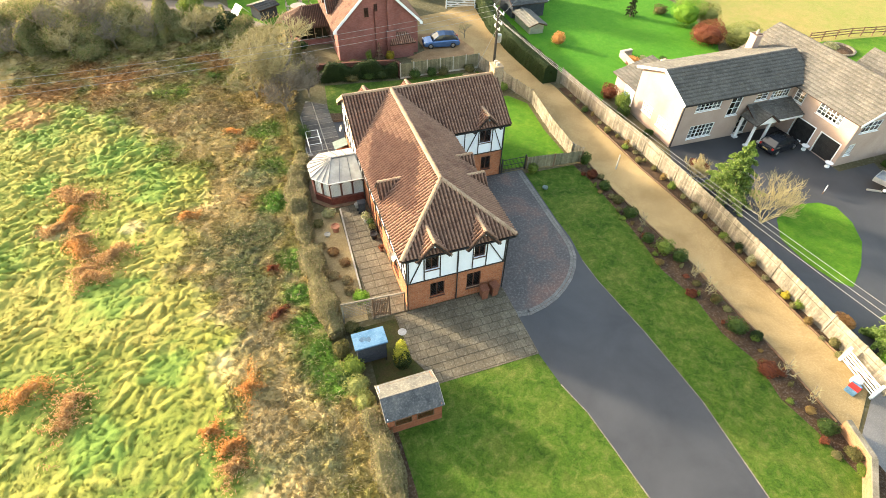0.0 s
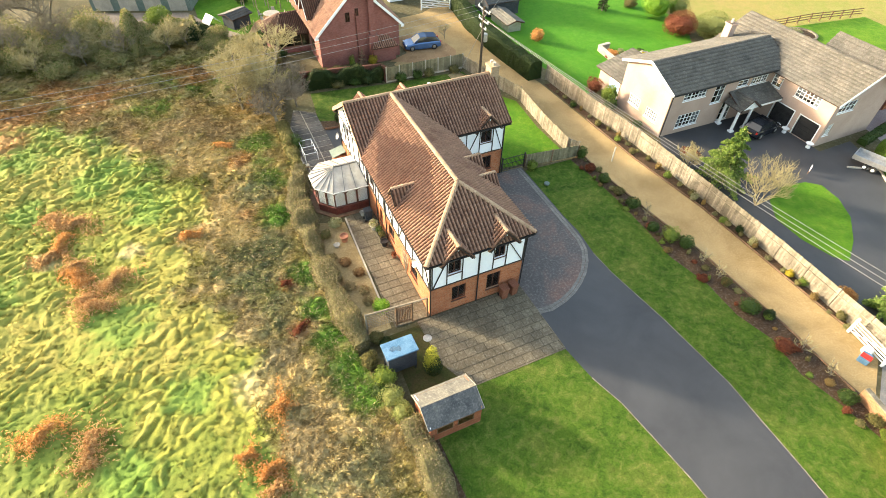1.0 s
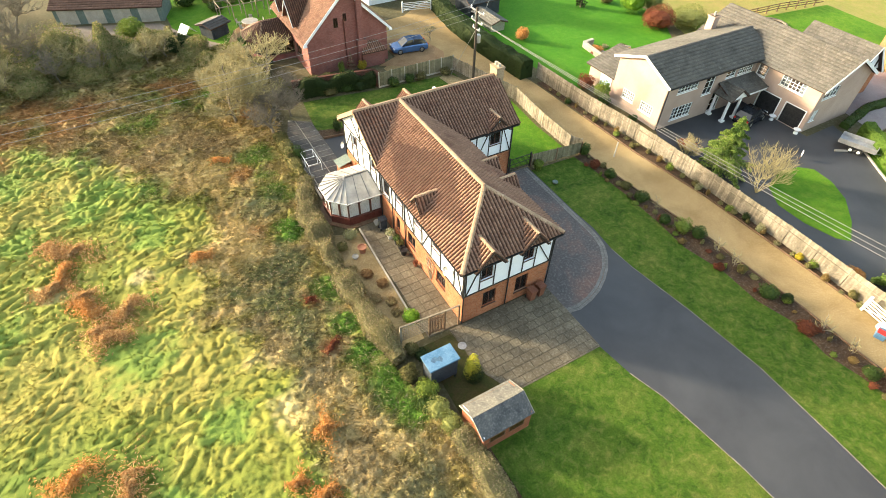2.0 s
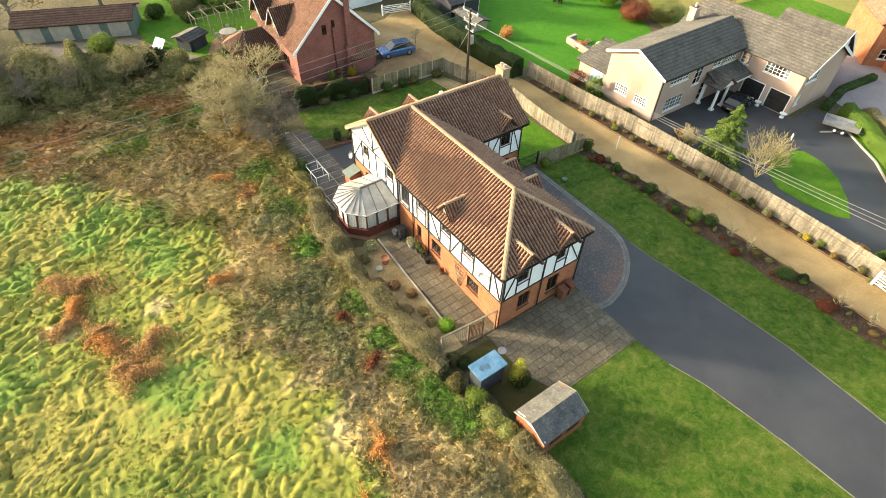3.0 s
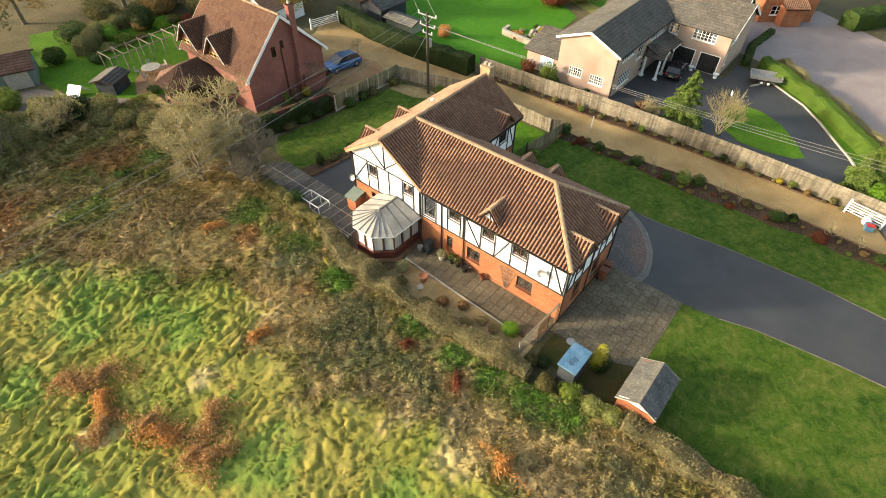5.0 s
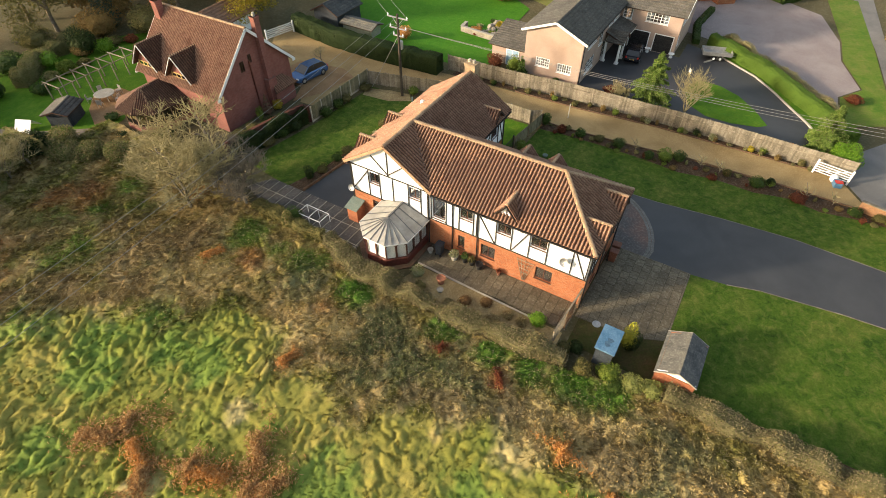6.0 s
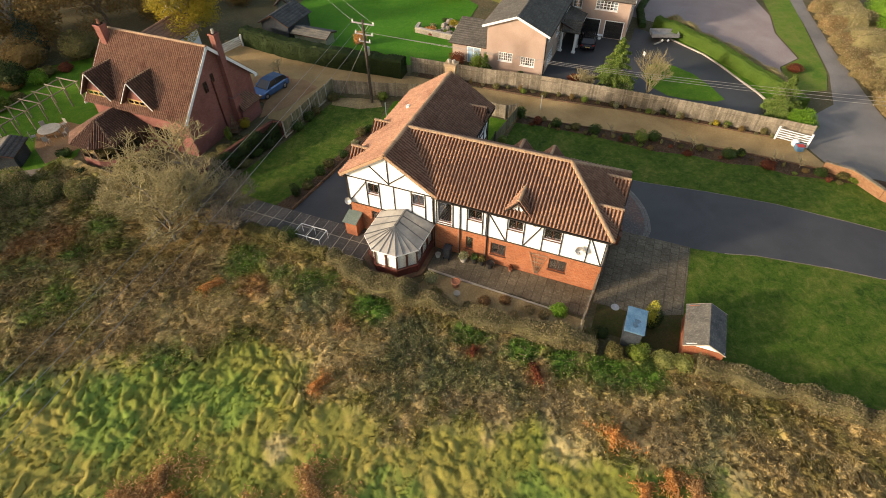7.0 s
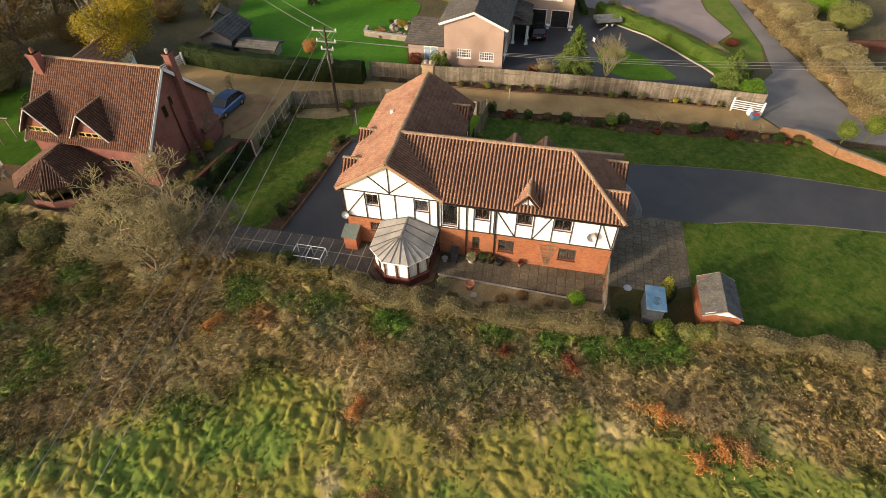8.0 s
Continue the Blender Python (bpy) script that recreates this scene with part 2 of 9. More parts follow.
M = {
    "earth": surf("earth", (0.075, 0.07, 0.03), (0.13, 0.105, 0.05), 0.2, 4, 0.95, 0.5, 0.05),
    "tarmac": surf("tarmac", (0.036, 0.038, 0.043), (0.056, 0.058, 0.063), 0.25, 30, 0.62, 0.25, 0.01, 0.3, 0.45),
    "road": surf("road_tarmac", (0.14, 0.138, 0.135), (0.23, 0.22, 0.21), 0.2, 14, 0.8, 0.3, 0.01, 0.35),
    "gravel": surf("gravel", (0.30, 0.205, 0.09), (0.43, 0.305, 0.145), 0.3, 10, 0.95, 0.5, 0.02, 0.4, 0.2),
    "bedgravel": surf("bed_gravel", (0.22, 0.16, 0.075), (0.42, 0.32, 0.16), 0.7, 9, 0.95, 0.6, 0.03, 0.5, 0.2),
    "soil": surf("soil", (0.05, 0.03, 0.018), (0.11, 0.065, 0.035), 0.9, 8, 0.97, 0.8, 0.05, 0.5, 0.15),
    "slab": surf("stone_slab", (0.10, 0.083, 0.053), (0.19, 0.158, 0.106), 0.35, 7, 0.7, 0.4, 0.01, 0.5, 0.35, obj=0.35),
    "joint": surf("slab_joint", (0.05, 0.045, 0.03), (0.09, 0.08, 0.05), 1.2, 12, 0.95, 0.4),
    "block": surf("paving_block", (0.075, 0.07, 0.072), (0.105, 0.094, 0.092), 0.3, 6, 0.8, 0.5, 0.01, 0.5, 0.35, (0.21, 0.12, 0.095)),
    "blockedge": surf("edging_block", (0.17, 0.165, 0.155), (0.25, 0.24, 0.22), 0.5, 12, 0.85, 0.3, island=0.4),
    "mauve": surf("mauve_block_paving", (0.27, 0.22, 0.22), (0.34, 0.29, 0.28), 0.3, 7, 0.85, 0.3),
    "brick": brickmat("orange_red_brick", (0.33, 0.105, 0.048), (0.45, 0.165, 0.08), (0.40, 0.27, 0.18)),
    "brick_brown": brickmat("weathered_brown_brick", (0.26, 0.13, 0.07), (0.36, 0.19, 0.10), (0.28, 0.21, 0.14)),
    "brick_buff": brickmat("buff_brick", (0.34, 0.25, 0.16), (0.45, 0.34, 0.22), (0.40, 0.33, 0.25)),
    "slabdark": surf("dark_stone_slab", (0.085, 0.075, 0.066), (0.14, 0.124, 0.108), 0.6, 7, 0.75, 0.4, 0.01, 0.5, 0.4, obj=0.35),
    "jointpale": surf("pale_mortar_joint", (0.32, 0.29, 0.23), (0.46, 0.42, 0.34), 1.2, 12, 0.95, 0.4),
    "yard": surf("brown_concrete_yard", (0.17, 0.135, 0.105), (0.27, 0.22, 0.175), 0.4, 7, 0.9, 0.3, 0.01, 0.4),
    "curtain": surf("net_curtain", (0.62, 0.68, 0.74), (0.74, 0.79, 0.84), 1.5, 12, 0.9, 0.1, 0.01, 0.2),
    # opaque pane: the sky's reflection is put in as a light blue base colour
    "skypaint": surf("painted_sky_reflection", (0.28, 0.44, 0.60), (0.36, 0.52, 0.68), 1.5, 12, 0.12, 0.02, 0.01, 0.1, 0.5),
    "pole": surf("tarred_pole", (0.035, 0.028, 0.022), (0.07, 0.055, 0.042), 1.5, 14, 0.8, 0.3),
    "redgravel": surf("orange_brown_gravel", (0.27, 0.15, 0.07), (0.38, 0.23, 0.115), 0.5, 11, 0.95, 0.5, 0.02, 0.45, 0.2),
    "rock": surf("pale_rock", (0.30, 0.26, 0.21), (0.48, 0.43, 0.36), 1.5, 9, 0.9, 0.5, 0.03, 0.45, obj=0.3),
    "thick": leafmat("wild_evergreen", [(0.09, 0.13, 0.035), (0.18, 0.20, 0.065), (0.27, 0.24, 0.11), (0.36, 0.28, 0.15)], 0.85, 0.35, 0.5),
    "tiledark": surf("dark_brown_roof_tile", (0.14, 0.07, 0.05), (0.22, 0.118, 0.083), 0.5, 8, 0.8, 0.3, 0.01, 0.45, 0.3, obj=0.25, island=0.4, relief_shade=0.7),
    "brick_pink": brickmat("red_pink_brick", (0.25, 0.095, 0.08), (0.31, 0.13, 0.11), (0.26, 0.15, 0.13)),
    "brick_dark": brickmat("dark_red_brick", (0.10, 0.04, 0.03), (0.15, 0.06, 0.045), (0.12, 0.09, 0.075)),
    "white": surf("white_render", (0.75, 0.80, 0.86), (0.82, 0.87, 0.92), 0.6, 10, 0.8, 0.1, 0.01, 0.12),
    "beige": surf("beige_brick", (0.41, 0.30, 0.25), (0.48, 0.365, 0.305), 0.5, 12, 0.85, 0.2, 0.01, 0.3),
    "timber": surf("black_timber", (0.018, 0.015, 0.014), (0.04, 0.034, 0.03), 1.5, 20, 0.6, 0.2),
    "frame": surf("dark_brown_frame", (0.07, 0.026, 0.018), (0.11, 0.045, 0.03), 2, 20, 0.5, 0.1),
    "whiteframe": surf("white_frame", (0.74, 0.77, 0.78), (0.82, 0.85, 0.86), 1, 20, 0.5, 0.05, 0.01, 0.1),
    "tile": surf("brown_roof_tile", (0.28, 0.14, 0.098), (0.41, 0.235, 0.165), 0.5, 8, 0.8, 0.3, 0.01, 0.4, 0.3, (0.35, 0.19, 0.135), obj=0.2, island=0.35, relief_shade=0.85),
    "ridge": surf("ridge_tile", (0.36, 0.24, 0.15), (0.48, 0.34, 0.22), 1.2, 9, 0.85, 0.3, 0.01, 0.4, obj=0.3),
    "deck": surf("roof_underlay", (0.05, 0.025, 0.018), (0.08, 0.04, 0.028), 1, 10, 0.9, 0.2),
    "greytile": surf("grey_roof_tile", (0.085, 0.08, 0.074), (0.13, 0.122, 0.11), 0.5, 7, 0.85, 0.4, 0.01, 0.45, 0.3, (0.14, 0.132, 0.115), island=0.35, relief_shade=0.5),
    "greytile2": surf("pale_grey_roof_tile", (0.088, 0.086, 0.08), (0.138, 0.132, 0.12), 0.4, 6, 0.85, 0.4, 0.01, 0.4, 0.3, island=0.35, relief_shade=0.6),
    "lead": surf("leadwork", (0.12, 0.13, 0.14), (0.2, 0.21, 0.22), 2, 15, 0.55, 0.2, metal=0.3),
    "pvc": surf("conservatory_roof", (0.27, 0.265, 0.245), (0.42, 0.41, 0.38), 0.9, 6, 0.35, 0.1, 0.01, 0.3, 0.5),
    "mahog": surf("mahogany_frame", (0.09, 0.022, 0.016), (0.15, 0.04, 0.03), 2, 14, 0.45, 0.15),
    "black": surf("black_plastic", (0.012, 0.012, 0.013), (0.03, 0.03, 0.032), 2, 20, 0.45, 0.1),
    "glass": glassmat("window_glass"),
    "clearglass": glassmat("clear_glass", (0.92, 0.94, 0.94)),
    "fence": surf("weathered_fence_board", (0.25, 0.215, 0.16), (0.42, 0.37, 0.285), 0.8, 7, 0.9, 0.4, 0.01, 0.55, 0.2, obj=0.6),
    "fencegrey": surf("mossy_fence_board", (0.19, 0.18, 0.11), (0.32, 0.29, 0.19), 0.8, 6, 0.9, 0.4, 0.01, 0.45, 0.2, obj=0.6),
    "concrete": surf("concrete", (0.36, 0.34, 0.29), (0.46, 0.43, 0.37), 1.2, 12, 0.9, 0.3),
    "edge": surf("worn_edging", (0.12, 0.11, 0.085), (0.22, 0.2, 0.16), 1.5, 12, 0.9, 0.3),
    "feltdark": surf("dark_roofing_felt", (0.045, 0.052, 0.06), (0.085, 0.09, 0.095), 1.3, 8, 0.85, 0.4, 0.01, 0.5, 0.3, (0.13, 0.135, 0.13)),
    "felt": surf("grey_roofing_felt", (0.075, 0.078, 0.076), (0.125, 0.125, 0.115), 1.3, 8, 0.85, 0.4, 0.01, 0.5, 0.3, (0.15, 0.147, 0.13)),
    "shedwood": surf("red_brown_shed_boards", (0.27, 0.085, 0.04), (0.36, 0.13, 0.065), 1.5, 14, 0.8, 0.3, island=0.3),
    "bluebin": surf("blue_roof_sheet", (0.06, 0.165, 0.29), (0.12, 0.25, 0.39), 1.6, 12, 0.5, 0.2),
    "navy": surf("navy_painted_boards", (0.02, 0.028, 0.04), (0.04, 0.052, 0.068), 2, 14, 0.6, 0.2),
    "wood": surf("brown_timber", (0.12, 0.07, 0.04), (0.2, 0.12, 0.07), 1.5, 12, 0.8, 0.3),
    "terracotta": surf("terracotta", (0.25, 0.10, 0.06), (0.34, 0.15, 0.09), 3, 14, 0.8, 0.2),
    "sage": surf("sage_green_boards", (0.11, 0.16, 0.14), (0.16, 0.21, 0.19), 1.2, 12, 0.75, 0.2),
    "metal": surf("galvanised_metal", (0.4, 0.41, 0.42), (0.55, 0.56, 0.57), 2, 12, 0.45, 0.2, metal=0.7),
    "bark": surf("bark", (0.14, 0.115, 0.085), (0.26, 0.225, 0.17), 2.5, 14, 0.95, 0.5),
    "twig": surf("pale_twigs", (0.27, 0.23, 0.11), (0.44, 0.38, 0.20), 1.5, 14, 0.95, 0.3),
    "carblue": surf("blue_car_paint", (0.06, 0.14, 0.30), (0.08, 0.17, 0.36), 2, 30, 0.25, 0.02, 0.01, 0.1, 0.5, metal=0.4),
    "cardark": surf("dark_car_paint", (0.012, 0.015, 0.022), (0.02, 0.024, 0.034), 2, 30, 0.25, 0.02, 0.01, 0.1, 0.5, metal=0.4),
    "rubber": surf("tyre_rubber", (0.015, 0.015, 0.015), (0.03, 0.03, 0.03), 4, 20, 0.9, 0.1),
    "alloy": surf("alloy", (0.45, 0.46, 0.47), (0.6, 0.6, 0.6), 4, 20, 0.35, 0.1, metal=0.9),
    "redlens": surf("red_lens", (0.4, 0.02, 0.015), (0.5, 0.03, 0.02), 4, 20, 0.3, 0.0, 0.01, 0.1),
    "wire": surf("overhead_wire", (0.26, 0.26, 0.25), (0.36, 0.36, 0.35), 4, 20, 0.5, 0.0),
    "meadow": surf("meadow_floor", (0.15, 0.24, 0.035), (0.33, 0.36, 0.08), 0.22, 4, 0.95, 0.7, 0.05, 0.4, 0.1, (0.46, 0.40, 0.15)),
    "bracken": leafmat("orange_bracken", [(0.44, 0.20, 0.065), (0.62, 0.32, 0.11), (0.52, 0.25, 0.08), (0.66, 0.43, 0.21)], 0.85, 0.2),
    "hedge": leafmat("hedge_brown_green", [(0.17, 0.14, 0.08), (0.28, 0.235, 0.14), (0.15, 0.155, 0.06), (0.38, 0.32, 0.20)], 0.85, 0.45),
    "hedgepale": leafmat("bleached_hedgerow", [(0.27, 0.225, 0.13), (0.40, 0.335, 0.20), (0.23, 0.23, 0.09), (0.50, 0.42, 0.27)], 0.85, 0.35),
    "green": leafmat("shrub_green", [(0.025, 0.055, 0.012), (0.05, 0.095, 0.018), (0.085, 0.14, 0.03)], 0.6, 0.4),
    "lime": leafmat("lime_green", [(0.10, 0.16, 0.025), (0.16, 0.23, 0.035), (0.22, 0.28, 0.06)], 0.6, 0.3),
    "yellow": leafmat("golden_foliage", [(0.35, 0.27, 0.03), (0.5, 0.38, 0.04), (0.3, 0.3, 0.04)], 0.6, 0.3),
    "withered": leafmat("withered_foliage", [(0.11, 0.06, 0.03), (0.19, 0.11, 0.05), (0.26, 0.17, 0.08)], 0.85, 0.3),
    "goldlime": leafmat("golden_lime_foliage", [(0.24, 0.27, 0.03), (0.36, 0.36, 0.04), (0.46, 0.42, 0.06)], 0.6, 0.25),
    "dark": leafmat("dark_evergreen", [(0.014, 0.03, 0.01), (0.03, 0.055, 0.014), (0.045, 0.075, 0.02)], 0.7, 0.4),
    "olive": leafmat("olive_scrub", [(0.08, 0.09, 0.03), (0.15, 0.145, 0.05), (0.21, 0.18, 0.075), (0.11, 0.13, 0.04)], 0.85, 0.5, 0.3),
    "redleaf": leafmat("red_brown_foliage", [(0.10, 0.03, 0.02), (0.2, 0.06, 0.03), (0.26, 0.09, 0.04)], 0.7, 0.4),
    "flower": leafmat("pale_plants", [(0.45, 0.42, 0.3), (0.3, 0.3, 0.16), (0.16, 0.2, 0.07)], 0.8, 0.2),
    "straw_brown": leafmat("brown_dead_grass", [(0.34, 0.18, 0.075), (0.48, 0.28, 0.125), (0.58, 0.40, 0.20)], 0.85, 0.2),
    "limegreen": leafmat("bright_green_foliage", [(0.10, 0.24, 0.02), (0.16, 0.33, 0.03), (0.24, 0.40, 0.05)], 0.6, 0.3),
    "limeolive": leafmat("light_olive_foliage", [(0.16, 0.2, 0.05), (0.24, 0.27, 0.08), (0.3, 0.3, 0.12)], 0.7, 0.35),
    "hedgebright": leafmat("clipped_bright_hedge", [(0.07, 0.15, 0.02), (0.11, 0.2, 0.03), (0.14, 0.22, 0.04)], 0.7, 0.3),
    "conifer": leafmat("conifer_sprays", [(0.10, 0.18, 0.035), (0.19, 0.29, 0.06), (0.32, 0.41, 0.13)], 0.7, 0.35),
    "bluegreen": leafmat("blue_green_foliage", [(0.03, 0.06, 0.045), (0.055, 0.095, 0.07), (0.08, 0.13, 0.09)], 0.7, 0.4),
    "brownleaf": leafmat("brown_leaves", [(0.18, 0.11, 0.04), (0.29, 0.19, 0.07), (0.17, 0.14, 0.05)], 0.85, 0.4),
}
SCRUB_BIG = [(0.13, 0.24, 0.04), (0.36, 0.27, 0.14), (0.26, 0.23, 0.10), (0.50, 0.34, 0.17), (0.56, 0.46, 0.29)]
SCRUB_SMALL = [(0.11, 0.18, 0.04), (0.46, 0.36, 0.21), (0.28, 0.20, 0.10), (0.62, 0.52, 0.34)]
M["scrub"] = patchmat("dead_bramble", SCRUB_BIG, SCRUB_SMALL, 0.17, 0.7, 0.2, 0.75, 0.3, 0.0)
M["lawn"] = patchmat("lawn_grass", [(0.03, 0.075, 0.01), (0.072, 0.14, 0.016), (0.15, 0.178, 0.036)], [(0.022, 0.062, 0.009), (0.072, 0.138, 0.016), (0.19, 0.195, 0.055)], 0.42, 1.9, 0.55, tight=0.05)
M["mossbed"] = patchmat("mossy_soil", [(0.045, 0.07, 0.015), (0.075, 0.075, 0.025), (0.10, 0.065, 0.035)], [(0.04, 0.075, 0.012), (0.09, 0.08, 0.03), (0.12, 0.075, 0.04)], 0.5, 2.2, 0.5)
M["fieldfloor"] = fieldmat("field_floor", 0.38, 0.0, 0.0, 0.6)
M["fieldgrass"] = fieldmat("field_grass", 0.1, 0.36, 0.4, 0.0)
M["fieldleaf"] = fieldmat("field_bramble", 0.1, 0.3, 0.35, 0.0)
M["lawn_bright"] = patchmat("bright_lawn_grass", [(0.045, 0.15, 0.012), (0.085, 0.22, 0.016), (0.15, 0.27, 0.025)], [(0.05, 0.16, 0.012), (0.10, 0.24, 0.018), (0.19, 0.29, 0.04)], 0.3, 1.4, 0.5)
M["lawn_north"] = patchmat("vivid_lawn_grass", [(0.035, 0.17, 0.012), (0.06, 0.225, 0.016), (0.09, 0.25, 0.022)], [(0.04, 0.175, 0.012), (0.065, 0.23, 0.018), (0.11, 0.26, 0.03)], 0.25, 1.4, 0.4)
M["paddock"] = patchmat("paddock_grass", [(0.36, 0.27, 0.10), (0.28, 0.27, 0.08), (0.19, 0.26, 0.05)], [(0.38, 0.29, 0.12), (0.30, 0.27, 0.09), (0.20, 0.26, 0.05)], 0.05, 0.9, 0.4)
M["verge"] = patchmat("verge_grass", [(0.07, 0.19, 0.02), (0.13, 0.23, 0.03), (0.27, 0.25, 0.08)], [(0.06, 0.18, 0.02), (0.16, 0.24, 0.04), (0.30, 0.27, 0.09)], 0.15, 0.9, 0.5)


# ---------------------------------------------------------------- builders
def thing(name, at=(0, 0, 0), turn=0.0, label="", category="", group="", kind=""):
    ob = new(name)
    ob.matrix_world = pose(*at, 0, 0, turn)
    ob.empty_display_size = 0.2
    return tagged(ob, label, category, group, kind)


def mesh_of(bm, name, smooth=False):
    me = bpy.data.meshes.new(name)
    bm.to_mesh(me)
    bm.free()
    if smooth:
        me.polygons.foreach_set("use_smooth", [True] * len(me.polygons))
    return me


def part(name, bm, material, parent=None, label="", smooth=False):
    me = bm if isinstance(bm, bpy.types.Mesh) else mesh_of(bm, name, smooth)
    me.materials.append(M[material]) if not me.materials else None
    ob = new(name, me)
    if parent is not None:
        ob.parent = parent
    return tagged(ob, label)


def setting(name, bm, material, label, category):
    return tagged(part(name, bm, material), label, category, "", "structure")


def raw(name, verts, faces, smooth=False):
    me = bpy.data.meshes.new(name)
    me.from_pydata([tuple(v) for v in verts], [], [tuple(f) for f in faces])
    if smooth:
        me.polygons.foreach_set("use_smooth", [True] * len(me.polygons))
    return me


def arrays(name, verts, loops, size):
    """A mesh from numpy arrays: verts (n, 3), loops (m, size)."""
    me = bpy.data.meshes.new(name)
    me.vertices.add(len(verts))
    me.vertices.foreach_set("co", np.asarray(verts, np.float32).ravel())
    me.loops.add(loops.size)
    me.loops.foreach_set("vertex_index", np.asarray(loops, np.int32).ravel())
    me.polygons.add(len(loops))
    me.polygons.foreach_set("loop_start", np.arange(0, loops.size, size, dtype=np.int32))
    me.update(calc_edges=True)
    me.validate()
    return me


def box(bm, x0, x1, y0, y1, z0, z1, m=None, bevel=0.0):
    r = bmesh.ops.create_cube(bm, size=1.0)
    vs = r["verts"]
    bmesh.ops.scale(bm, vec=(x1 - x0, y1 - y0, z1 - z0), verts=vs)
    bmesh.ops.translate(bm, vec=((x0 + x1) / 2, (y0 + y1) / 2, (z0 + z1) / 2), verts=vs)
    if bevel:
        es = list({e for v in vs for e in v.link_edges})
        vs = list({v for f in bmesh.ops.bevel(bm, geom=es, offset=bevel, segments=2, affect="EDGES")["faces"] for v in f.verts} | {v for v in vs if v.is_valid})
    if m is not None:
        bmesh.ops.transform(bm, matrix=m, verts=vs)
    return vs


def boxes(*items, bevel=0.0):
    bm = bmesh.new()
    for it in items:
        box(bm, *it[:6], it[6] if len(it) > 6 else None, bevel)
    return bm


def bar(bm, a, b, w, h, up=(0, 0, 1)):
    """A square bar from a to b, w wide and h deep."""
    a, b = Vector(a), Vector(b)
    d = b - a
    x = d.normalized()
    y = Vector(up).cross(x)
    y = y.normalized() if y.length > 1e-4 else Vector((0, 1, 0)).cross(x).normalized()
    z = x.cross(y)
    m = Matrix((x, y, z)).transposed().to_4x4()
    m.translation = (a + b) / 2
    box(bm, -d.length / 2, d.length / 2, -w / 2, w / 2, -h / 2, h / 2, m)


def tube(bm, a, b, r0, r1=None, n=8):
    a, b = Vector(a), Vector(b)
    r1 = r0 if r1 is None else r1
    m = (b - a).to_track_quat("Z", "Y").to_matrix().to_4x4()
    m.translation = (a + b) / 2
    bmesh.ops.create_cone(bm, cap_ends=True, segments=n, radius1=r0, radius2=r1, depth=(b - a).length, matrix=m)


def lathe(profile, n=14):
    """A turned body: profile of (radius, height)."""
    bm = bmesh.new()
    rings = [[bm.verts.new((r * math.cos(2 * math.pi * i / n), r * math.sin(2 * math.pi * i / n), z)) for i in range(n)] for r, z in profile]
    for a, b in zip(rings, rings[1:]):
        for i in range(n):
            bm.faces.new((a[i], a[(i + 1) % n], b[(i + 1) % n], b[i]))
    bm.faces.new(rings[-1])
    bm.faces.new(rings[0][::-1])
    return bm


def step(v):
    v = min(max(v, 0.0), 1.0)
    return v * v * (3 - 2 * v)


def lie(x, y):
    """The height of the ground: level round the house, falling gently to the east."""
    return -0.55 * step((x - 10) / 30)


def sheet(name, poly, lift, material, label, category, thick=0.0):
    """A piece of ground of the outline poly, laid over the lie of the land."""
    bm = bmesh.new()
    f = bm.faces.new([bm.verts.new((x, y, 0)) for x, y in poly])
    f.normal_update()
    if f.normal.z < 0:
        f.normal_flip()
    for x in range(11, 42, 3):
        bmesh.ops.bisect_plane(bm, geom=bm.verts[:] + bm.edges[:] + bm.faces[:], plane_co=(x, 0, 0), plane_no=(1, 0, 0))
    if thick:
        top = bm.faces[:]
        bmesh.ops.extrude_face_region(bm, geom=top)
        for v in {v for f in bm.faces[:] if f in top for v in f.verts}:
            v.co.z -= thick
        bmesh.ops.recalc_face_normals(bm, faces=bm.faces[:])
    for v in bm.verts:
        v.co.z += lie(v.co.x, v.co.y) + lift
    bmesh.ops.triangulate(bm, faces=[f for f in bm.faces if len(f.verts) > 4])
    return setting(name, bm, material, label, category)


def lattice_noise(seed):
    rs = np.random.RandomState(seed)
    table = rs.rand(256, 256)

    def f(x, y):
        xi, yi = np.floor(x).astype(int), np.floor(y).astype(int)
        fx, fy = x - xi, y - yi
        fx, fy = fx * fx * (3 - 2 * fx), fy * fy * (3 - 2 * fy)
        a, b = table[xi % 256, yi % 256], table[(xi + 1) % 256, yi % 256]
        c, d = table[xi % 256, (yi + 1) % 256], table[(xi + 1) % 256, (yi + 1) % 256]
        return (a * (1 - fx) + b * fx) * (1 - fy) + (c * (1 - fx) + d * fx) * fy
    return f


N1, N2, N3 = lattice_noise(3), lattice_noise(7), lattice_noise(11)


def leaves(name, pts, size, rs, squash=1.0, flat=0.0, out=None):
    """A mesh of small leaf-shaped quads at pts."""
    n = len(pts)
    a = rs.normal(size=(n, 3))
    if out is not None:
        a += out * 0.6
    a /= np.linalg.norm(a, axis=1)[:, None] + 1e-9
    h = rs.normal(size=(n, 3)) * (1, 1, 1 - flat)
    b = np.cross(a, h)
    b /= np.linalg.norm(b, axis=1)[:, None] + 1e-9
    s = (size * rs.uniform(0.6, 1.4, n))[:, None]
    c = np.cross(a, b)
    v = np.stack([pts - b * s, pts - c * s * 0.45 * squash, pts + b * s, pts + c * s * 0.45 * squash], 1).reshape(-1, 3)
    return arrays(name, v, np.arange(4 * n).reshape(n, 4), 4)


